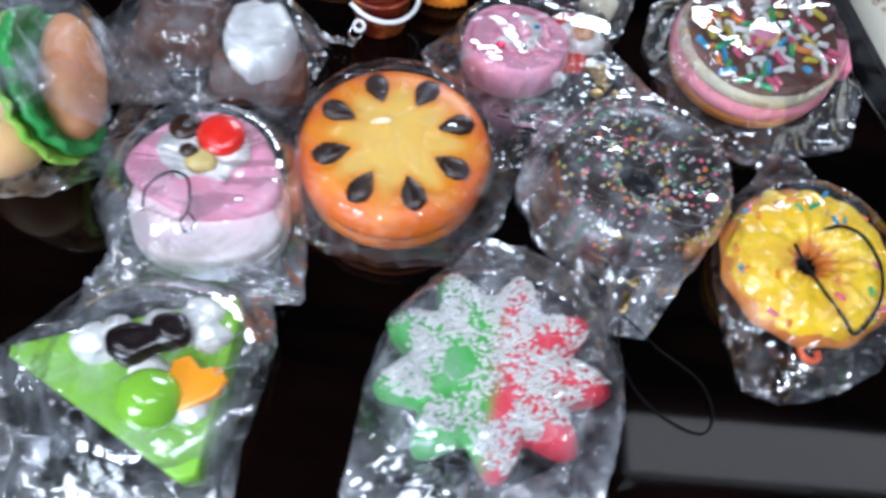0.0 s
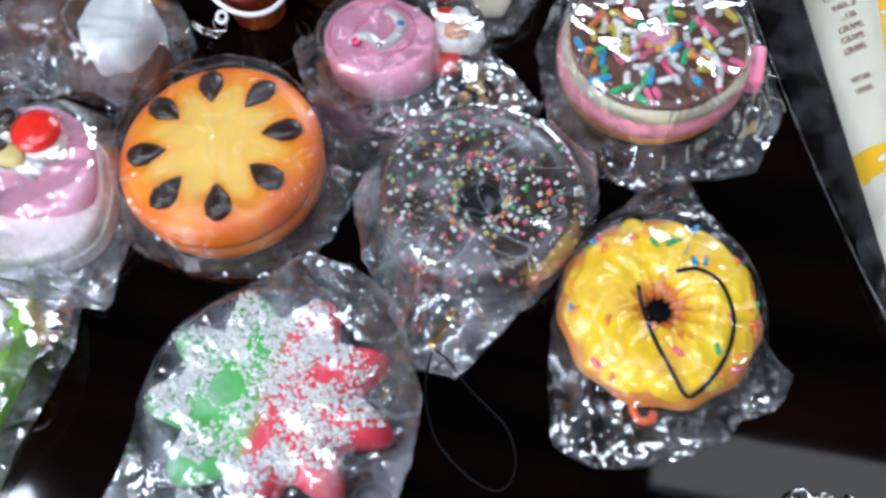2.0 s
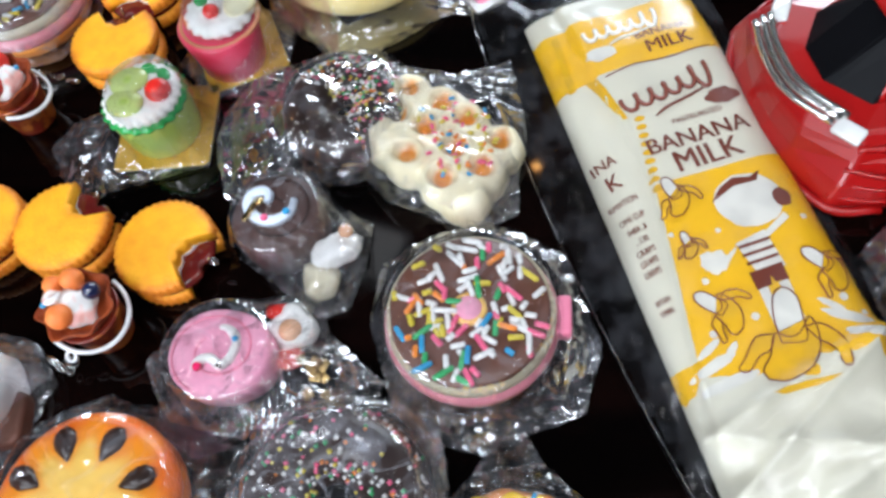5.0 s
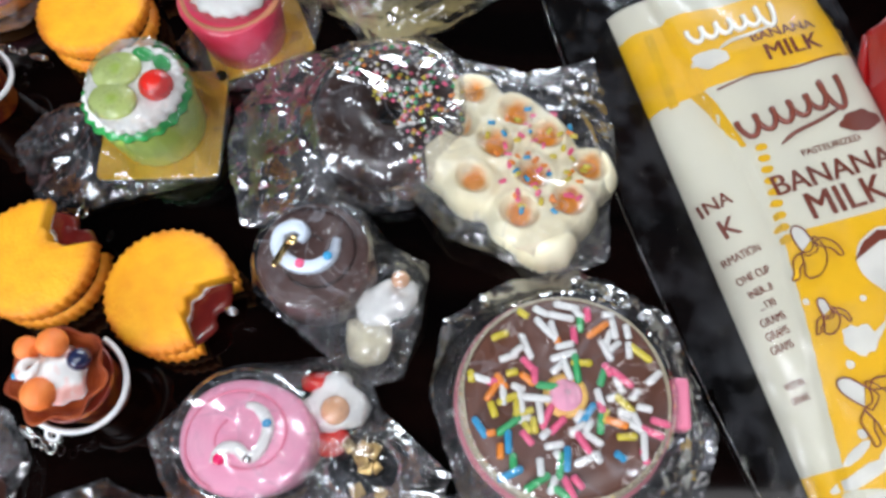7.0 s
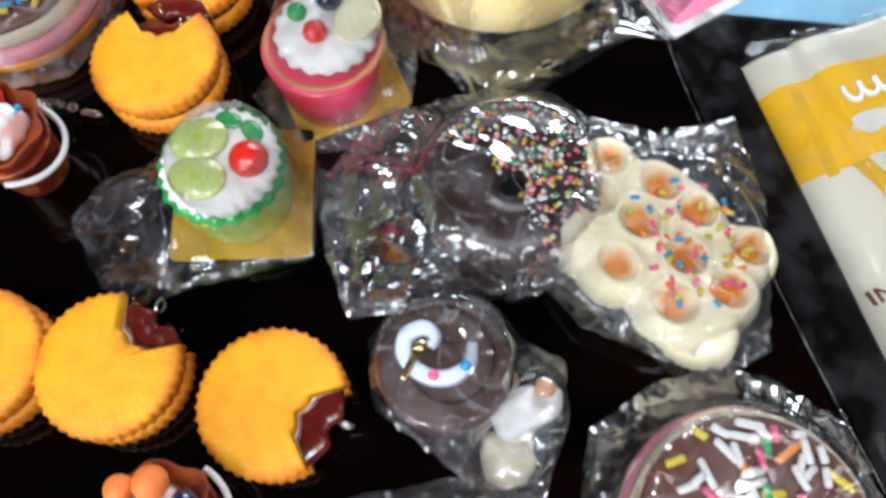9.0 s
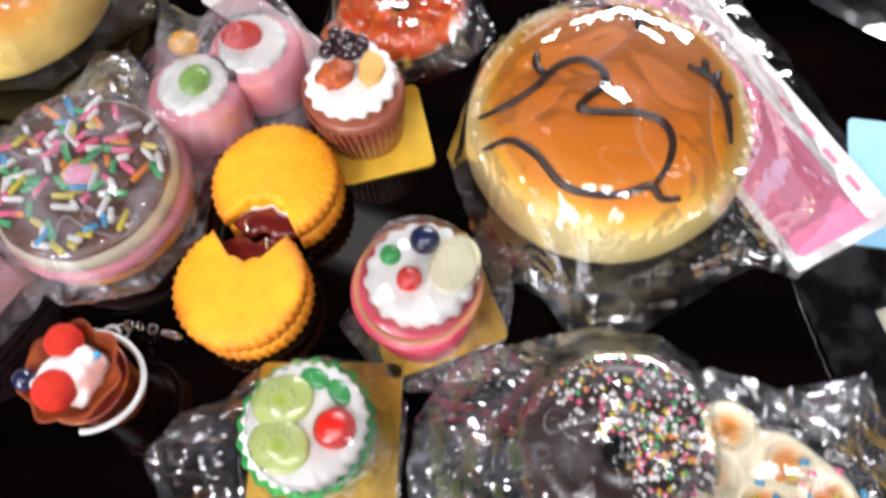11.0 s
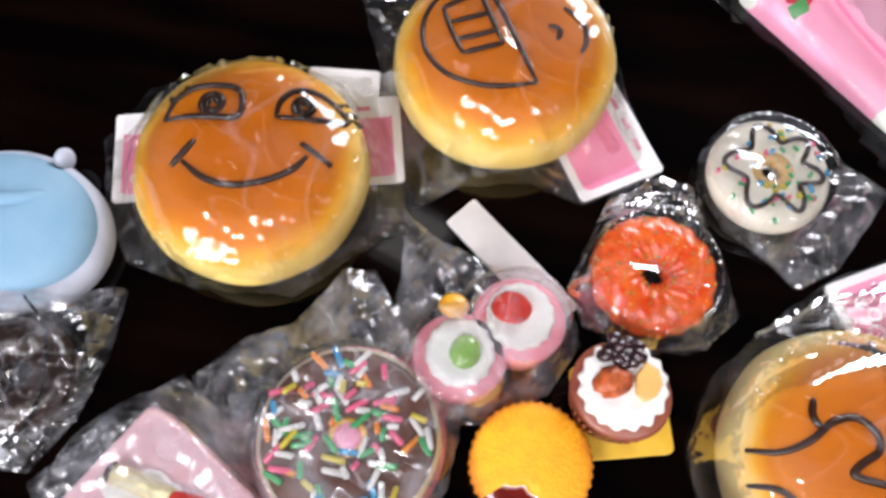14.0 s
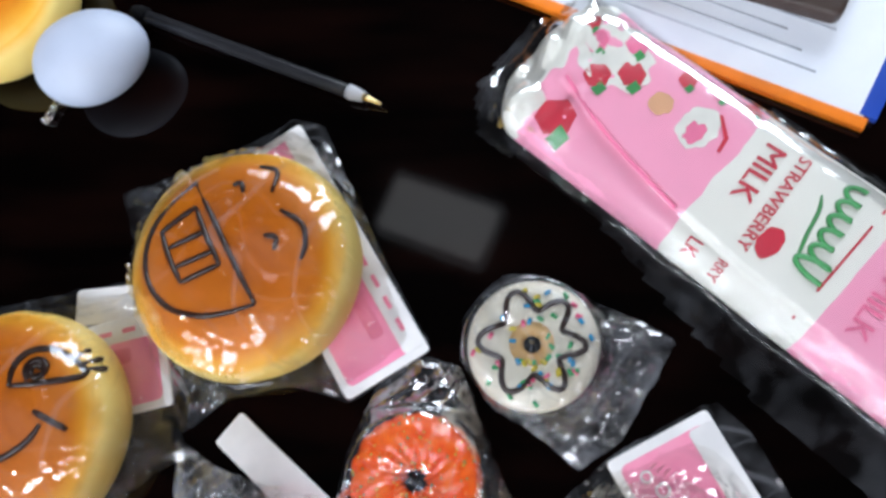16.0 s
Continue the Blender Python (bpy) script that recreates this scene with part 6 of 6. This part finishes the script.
part("bag_seam", tube([(-66.5, 292, 3.2), (-69.5, 250, 2.6), (-68.5, 150, 3.0), (-62.5, 76, 2.4), (-55.5, 20, 2.8), (-48, -20, 3.0)], 0.35, 6, 8), FILM, bm_thing, "welded seam of the clear pouch")

# ---- added white flaps that stand in for bright glare on the cake bags ----
flat_bag(pc, [(-14, -47), (36, -45), (36, -31), (14, -38), (-12, -33)], lambda x, y: 9 + 0.5 * crumpled(x, y, 3), FILM_GLARE, 161, name="glare_flap", label="white crinkled flap added for the bag's bright glare")
flat_bag(pc, [(-40, -53), (-26, -33), (-13, -33), (-16, -50)], lambda x, y: 3 + 0.4 * crumpled(x, y, 5), FILM_GLARE, 163, name="glare_flap", label="white crinkled flap added for the bag's bright glare")
flat_bag(tri, [(-56, -6), (-40, -22), (-24, -26), (-20, -44), (-40, -52), (-58, -34)], lambda x, y: 4 + 0.5 * crumpled(x, y, 7), FILM_GLARE, 165, name="glare_flap", label="white crinkled flap added for the bag's bright glare")


# ---- red toy car ----
car = thing("toy_car", 359, 247, "glossy red toy car with black windows and chrome grille", "toy car", rz=195)
CARRED = surface("red_car_lacquer", (0.33, 0.003, 0.003), (0.28, 0.0025, 0.0025), scale=20, rough=0.3, bump=0.02, coat=0.1)
BLACKGLASS = surface("black_window", (0.004, 0.004, 0.005), scale=20, rough=0.4, bump=0, spec=0.06)
CHROME = surface("chrome_trim", (0.8, 0.79, 0.76), scale=60, rough=0.25, metal=1.0, bump=0.03)


def lofted(outlines, bevel=1.2):
    """A closed shell through flat outlines (points, height) of equal length, its hard edges rounded."""
    bm = bmesh.new()
    rows = [[bm.verts.new((x, y, z)) for x, y in pts] for pts, z in outlines]
    n = len(rows[0])
    for a, b in zip(rows, rows[1:]):
        for k in range(n):
            bm.faces.new((a[k], a[(k + 1) % n], b[(k + 1) % n], b[k]))
    bm.faces.new(rows[0][::-1])
    bm.faces.new(rows[-1])
    bmesh.ops.recalc_face_normals(bm, faces=bm.faces)
    hard = [e for e in bm.edges if len(e.link_faces) == 2 and e.calc_face_angle() > 0.3]
    bmesh.ops.bevel(bm, geom=hard, offset=bevel, segments=2, affect="EDGES", profile=0.5, clamp_overlap=True)
    return bm


def plan(front, corner, side, wide, tail=-105.0):
    """Half of the car's outline, from the middle of its nose round to its tail, mirrored about its long axis."""
    mid = -11.5
    half = [(front, 10), (front - 3, 0.42 * wide), corner, side, (0, wide), (tail, wide)]
    return [(x, mid + 0.9 * y) for x, y in half] + [(x, mid - 0.9 * y) for x, y in half[::-1]]


part("body", lofted([(plan(98, (85, 58), (62, 64), 65), 4), (plan(101, (87, 58), (63, 65), 67), 9), (plan(97, (83, 55), (60, 64), 67), 19), (plan(96, (78, 50), (52, 59), 65), 27), (plan(95, (75, 47), (47, 54), 61), 31), (plan(91, (73, 41), (44, 46), 52), 36), (plan(76, (62, 29), (38, 31), 36), 39)]), CARRED, car, "glossy red angular body", smooth=False)
part("cabin", lofted([(plan(79, (66, 29.5), (38, 31), 35, -95), 38.2), (plan(58, (48, 18), (30, 21), 26, -88), 64)], 0.6), BLACKGLASS, car, "black windows", smooth=False)
part("roof", lofted([(plan(59, (49, 19), (31, 22), 28, -90), 63.5), (plan(60, (50, 20), (32, 23), 29, -91), 66), (plan(54, (44, 15), (28, 18), 24, -86), 68.5)]), CARRED, car, smooth=False)
part("front_lip", tube([(86, -62, 7), (98, -40, 8), (102, -12, 8.5), (99, 12, 8), (87, 41, 7.5), (66, 47.5, 7)], 2.2, 8, 4), CARRED, car)
part("belt_edge", tube([(76, 29.5, 31), (62, 33.5, 31), (47, 36.5, 31), (0, 43.5, 31)], 1.8, 8, 4), CARRED, car)
for k, z in enumerate((35.0, 36.4, 37.6)):
    x = 95 - 3.0 * k
    part("grille_bar", tube([(x - 5, -44, z), (x - 1, -26, z), (x - 2, -4, z), (x - 13, 17, z)], 1.5, 8, 4), CHROME, car, "chrome grille bar")
LAMP = surface("clear_lamp", (0.75, 0.75, 0.72), rough=0.12, coat=0.5)
for s in (-1, 1):
    part("headlight", box(8, 13, 3.6, 1.4), LAMP, car, at=(78, -11.5 + 0.9 * 38 * s, 35.4), rz=34 * s, ry=16)
    part("pillar", tube([(62, -11.5 + 0.9 * 27 * s, 38), (55, -11.5 + 0.9 * 22.5 * s, 51), (48, -11.5 + 0.9 * 18 * s, 64)], 3.0, 8), CARRED, car)
    part("pillar", tube([(2, -11.5 + 0.9 * 33 * s, 38), (1, -11.5 + 0.9 * 29.5 * s, 51), (0, -11.5 + 0.9 * 26 * s, 64)], 2.6, 8), CARRED, car)
    for k in range(3):
        part("bumper_ridge", tube([(87 - 3 * k, -11.5 + 0.9 * (54 - 2 * k) * s, 12 + 6 * k), (76 - 4 * k, -11.5 + 0.9 * (61 - k) * s, 12 + 6 * k), (64 - 4 * k, -11.5 + 0.9 * (65 - k) * s, 12 + 6 * k)], 1.1, 8, 4), CARRED, car)
    for wx in (42, -72):
        w = part("wheel", lathe([(0, -6), (15, -6), (17, -4), (17, 4), (15, 6), (0, 6)], 40), CORD, car, "black tyre", at=(wx, -11.5 + 0.9 * 63 * s, 17), rx=90)
        part("hub", lathe([(0, -6.8), (10.5, -6.8), (11, -6), (11, 6), (10.5, 6.8), (0, 6.8)], 32, lambda a, r, z: r * (1 + 0.08 * math.cos(5 * a))), BRASS, w, "gold hub")

# ---- burger and chocolate box bags ----
bg = thing("burger_squishy", -157, 52, "burger squishy with green lettuce in a clear bag, on its side", "squishy toy", rz=18)
part("bun", blob(22, 31, 24, 0.03, 4, 0.05), surface("pale_bun", (0.86, 0.66, 0.40), (0.86, 0.50, 0.24), scale=22, rough=0.45, bump=0.15), bg, at=(-10, -6, 23))
LETT = surface("lettuce_green", (0.20, 0.50, 0.04), (0.40, 0.66, 0.10), scale=70, rough=0.4, bump=0.4)


def frill(R, h, wave, thick, seed):
    """A round leaf with a ruffled rim."""
    prof = [(0, 0), (R * 0.7, 0), (R * 0.9, h * 0.3), (R, h), (R * 0.97, h + thick), (R * 0.85, h * 0.5 + thick), (R * 0.6, thick), (0, thick)]
    bm = lathe(prof, 96, lambda a, r, z: r * (1 + 0.05 * noise.noise(V((math.cos(a) * 5, math.sin(a) * 5, seed)))))
    for v in bm.verts:
        a, r = math.atan2(v.co.y, v.co.x), math.hypot(v.co.x, v.co.y) / R
        v.co.z += wave * r**3 * (0.5 * math.sin(13 * a + 2 * math.sin(3 * a) + seed) + 1.6 * noise.noise(V((math.cos(a) * 5, math.sin(a) * 5, seed))))
    return bm


part("lettuce", frill(30, 4, 2.0, 1.6, 2), LETT, bg, "ruffled green lettuce", at=(5, -6, 27), ry=74)
part("lettuce", frill(29, 5, 1.6, 3.4, 6), surface("dark_lettuce", (0.03, 0.24, 0.05), (0.06, 0.34, 0.08), scale=60, rough=0.35, bump=0.3), bg, at=(8, -4, 28), ry=74)
part("top_bun", blob(11, 27, 21, 0.03, 4, 0.05), surface("orange_bun", (0.82, 0.30, 0.12), (0.86, 0.44, 0.22), scale=26, rough=0.45, bump=0.15), bg, at=(18, 2, 24))
bag(bg, [(-50, 0), (-40, 40), (0, 48), (36, 44), (50, 14), (30, -26), (0, -36), (-40, -30)], [(2, 0, 30, 34, 52)], FILM_SOFT, 1.0, seed=141, soft=0.3)

cb = thing("chocolate_cake_squishy", -92, 96, "brown and white cake squishy in a heavily crinkled clear bag", "squishy toy")
part("sponge", layered(ellipse(0, 0, 20, 17, 48, 0.2, 3), [(0.94, 0), (1, 3), (0.98, 14), (0.88, 20), (0.7, 22.5), (0.3, 23)]), surface("brown_sponge", (0.09, 0.035, 0.02), (0.14, 0.05, 0.03), scale=80, rough=0.6, bump=0.4), cb, at=(-20, 8, 0), rz=20)
part("white_box", layered(ellipse(0, 0, 16, 18, 48, 0.25, 8), [(0.95, 0), (1, 3), (0.97, 15), (0.9, 21), (0.7, 24), (0.3, 25)]), WHITE, cb, "white cream block", at=(15, 2, 0), rz=12)
part("base", slab(rounded(40, 24, 5), 0, 10, 2), bpy.data.materials["brown_sponge"], cb, at=(16, -10, 0), rz=8)
bag(cb, [(-50, -34), (-58, 6), (-44, 30), (-10, 36), (28, 28), (42, 10), (34, -16), (26, -28), (0, -26), (-20, -28)], [(-20, 8, 20, 18, 22), (15, 0, 18, 18, 24)], FILM_SOFT, 1.5, seed=143, soft=0.5)

cl = thing("leaf_charm", 211, -25, "green and white charm with steel rings on the table", "charm")
part("leaf", blob(6.5, 4, 2.6, 0.15, 3), surface("bright_leaf", (0.14, 0.52, 0.05), rough=0.35), cl, at=(-10, -2, 4), rz=10)
part("puff", blob(11, 9, 8, 0.2, 3), WHITE, cl, at=(10, -6, 8))
for k in range(5):
    ring_loop(cl, -6 + 5 * k, 5 + (k % 2) * 2, 3.5, 3, 80 * (k % 2) + 10, 40 * k)
part("clasp", box(12, 3, 3, 0.8), METAL, cl, at=(4, 3, 6), rz=-20)

# ---- far side of the table ----
eg = thing("mochi_squishy", -193, 599, "smooth white oval mochi squishy with a small chain", "squishy toy")
part("mochi", blob(28, 23, 19, 0.05, 4, 0.03, 2), surface("white_mochi", (0.52, 0.57, 0.70), scale=20, rough=0.5, bump=0.05), eg, at=(0, 0, 18.8), rz=25)
for k in range(4):
    part("chain_link", torus(2, 0.5, 0.5, 14, 6), METAL, eg, at=(-27 - 1.5 * k, -16 - 3.4 * k, 2.4), rx=80 * (k % 2))
bun4 = bun(-257, 633, "round toasted bun squishy with plain top", [], R=44, top=36)

ph = thing("phone", -322, 544, "dark phone with a pale edge lying on the table", "phone", rz=28)
part("body", slab(rounded(66, 130, 9), 0.5, 8, 2), surface("phone_black", (0.008, 0.008, 0.009), rough=0.15, bump=0), ph, at=(0, 40, 0))
part("edge", slab(rounded(68.5, 132.5, 10), 2.4, 5.6, 0.8), CHROME, ph, "pale metal edge", at=(0, 40, 0))

bl = thing("blue_plush_squishy", -288, 380, "pale blue and white soft animal-hood squishy", "squishy toy", rz=-12)
part("rim", layered(ellipse(0, 0, 44, 35, 64), [(0.9, 0), (1, 4), (1.0, 9), (0.94, 13), (0.8, 14)]), surface("soft_white", (0.50, 0.53, 0.62), rough=0.7, bump=0.2), bl)
part("hood", layered(ellipse(0, 2, 39, 30, 64), [(1, 8), (1, 13), (0.94, 17), (0.8, 20.5), (0.55, 22.5), (0.25, 23)]), surface("baby_blue", (0.17, 0.33, 0.47), (0.22, 0.38, 0.51), scale=30, rough=0.7, bump=0.25), bl)
part("ear", blob(4, 5, 8, 0.05, 3), bpy.data.materials["soft_white"], bl, at=(4, 36, 12), ry=15)
part("fold", tube([(-30, 6, 20.5), (-14, 4, 23), (2, 10, 22.6), (14, 20, 20)], 3.0, 8, 5, taper=0.8), bpy.data.materials["baby_blue"], bl)

lb = thing("donut_bag", -262, 322, "crumpled clear bag with a pale donut and black strap", "squishy toy")
part("donut", torus(14, 9, 7, z=8), bpy.data.materials["vanilla_white"], lb)
part("icing", torus(14, 9.2, 7.4, z=8.2, top_only=True, rag=0.6), CHOC, lb)
strap(lb, [(-6, 30, 16), (8, 20, 20), (16, 4, 20), (14, -16, 14), (4, -28, 6)], 0.7)
bag(lb, [(-40, 20), (-14, 34), (28, 44), (30, 18), (26, -12), (14, -36), (-20, -40), (-44, -16)], [(0, 0, 24, 24, 18)], crumple=1.6, seed=149, soft=0.5)

ps = thing("strawberry_cake_squishy", -187, 283, "pink square cake squishy with cream and strawberries, bagged", "squishy toy", rz=-27.5)
part("cake", slab(rounded(60, 56, 3), 0, 18, 2), surface("pink_cake_side", (0.78, 0.42, 0.46), (0.84, 0.58, 0.60), scale=80, rough=0.5, bump=0.3), ps)
part("frosting", slab(rounded(61, 57, 4), 17, 21, 1.5), surface("pale_pink_frost", (0.84, 0.54, 0.60), scale=60, rough=0.5, bump=0.2), ps, "pale pink frosting")
part("cream", blob(19, 15, 5, 0.4, 4, 0.14, 3), CREAM, ps, at=(-2, -2, 21))
part("chocolate_roll", tube([(-20, 2, 26), (-9, 6, 26), (2, 9, 26)], 4, 12, 3), surface("vanilla_roll", (0.74, 0.66, 0.40), rough=0.4), ps)
part("chocolate_end", blob(2.4, 4.2, 4.2, 0, 2), CHOC, ps, at=(-21, 2, 26), rz=18)
for cx, cy, rz in ((8, 10, 30), (6, -4, 70), (-6, -14, 40), (10, -16, 100)):
    part("strawberry_slice", blob(10, 5.5, 3.2, 0.1, 3, 0.2, cx), BERRYRED if cx == 8 else surface("pale_strawberry", (0.84, 0.24, 0.22), (0.84, 0.50, 0.42), scale=90, rough=0.35) if cx == 6 else bpy.data.materials["pale_strawberry"], ps, at=(cx, cy, 26), rz=rz)
bag(ps, [(-52, -28), (-44, 20), (-36, 42), (-10, 40), (24, 34), (40, 26), (38, -30), (0, -40), (-30, -36)], [(-8, 0, 33, 31, 27), (10, 0, 31, 30, 27)], FILM_SOFT, 0.8, seed=151, soft=0.25)

pp = thing("booklet", 152, 574, "white paper booklet with orange and blue edges", "booklet", rz=-24)
part("page_block", slab([(-190, 0), (0, 0), (0, 120), (-190, 120)], 0.4, 4, 0.5), surface("paper_white", (0.78, 0.80, 0.84), (0.70, 0.73, 0.80), scale=30, rough=0.6, bump=0.05), pp)
part("orange_edge", slab([(-190, -4), (2, -4), (2, 1), (-190, 1)], 0.3, 4.6, 0.4), surface("orange_print", (0.88, 0.22, 0.012), rough=0.4), pp)
part("blue_edge", slab([(-2, 2), (5, 2), (5, 121), (-2, 121)], 0.3, 4.4, 0.4), surface("blue_print", (0.02, 0.07, 0.42), rough=0.4), pp)
for k in range(7):
    part("writing_bar", slab([(-150 + 5 * (k % 2), 12 + 7 * k), (-24 - 9 * (k % 3), 12 + 7 * k), (-24 - 9 * (k % 3), 13 + 7 * k), (-150 + 5 * (k % 2), 13 + 7 * k)], 4, 4.15), surface("grey_ink", (0.58, 0.61, 0.68), rough=0.6) if k == 0 else bpy.data.materials["grey_ink"], pp)
bx = thing("wallet", 100, 665, "brown checked wallet lying on the paper booklet", "wallet", rz=-20)
part("cover", slab(rounded(116, 64, 4), 4.6, 14, 2), surface("dark_brown_leather", (0.045, 0.025, 0.018), scale=120, rough=0.45, bump=0.4), bx)
for i in range(7):
    for j in range(4):
        if (i + j) % 2:
            part("check_patch", slab(rounded(13, 12, 1), 14, 14.5, 0.2), surface("tan_check", (0.15, 0.075, 0.04), rough=0.5) if (i, j) == (0, 1) else bpy.data.materials["tan_check"], bx, at=(-46 + 15.3 * i, -22 + 14.6 * j, 0))

pn = thing("ballpoint_pen", -50, 581, "clear plastic ballpoint pen with a brass tip", "pen", rz=159.5)
part("tip", lathe([(0, 0), (0.5, 0.2), (0.6, 2), (1.6, 7), (2.2, 12), (0, 12)], 20), BRASS, pn, "brass writing tip", at=(0, 0, 4.4), ry=90)
part("barrel", lathe([(0, 11), (2.6, 11), (3.3, 17), (3.5, 20), (3.5, 135), (3.0, 138), (0, 138)], 8), surface("smoky_clear_barrel", (0.02, 0.02, 0.023), scale=60, rough=0.25, bump=0.05), pn, "smoky clear barrel", at=(0, 0, 4.4), ry=90)
part("collar", lathe([(0, 10), (2.6, 10), (3.6, 16), (3.6, 18), (0, 18)], 16), surface("frosted_collar", (0.5, 0.5, 0.52), rough=0.3), pn, at=(0, 0, 4.4), ry=90)
part("cap", lathe([(0, 137), (4.4, 137), (4.4, 142), (3.4, 145), (0, 145)], 16), CORD, pn, at=(0, 0, 4.4), ry=90)
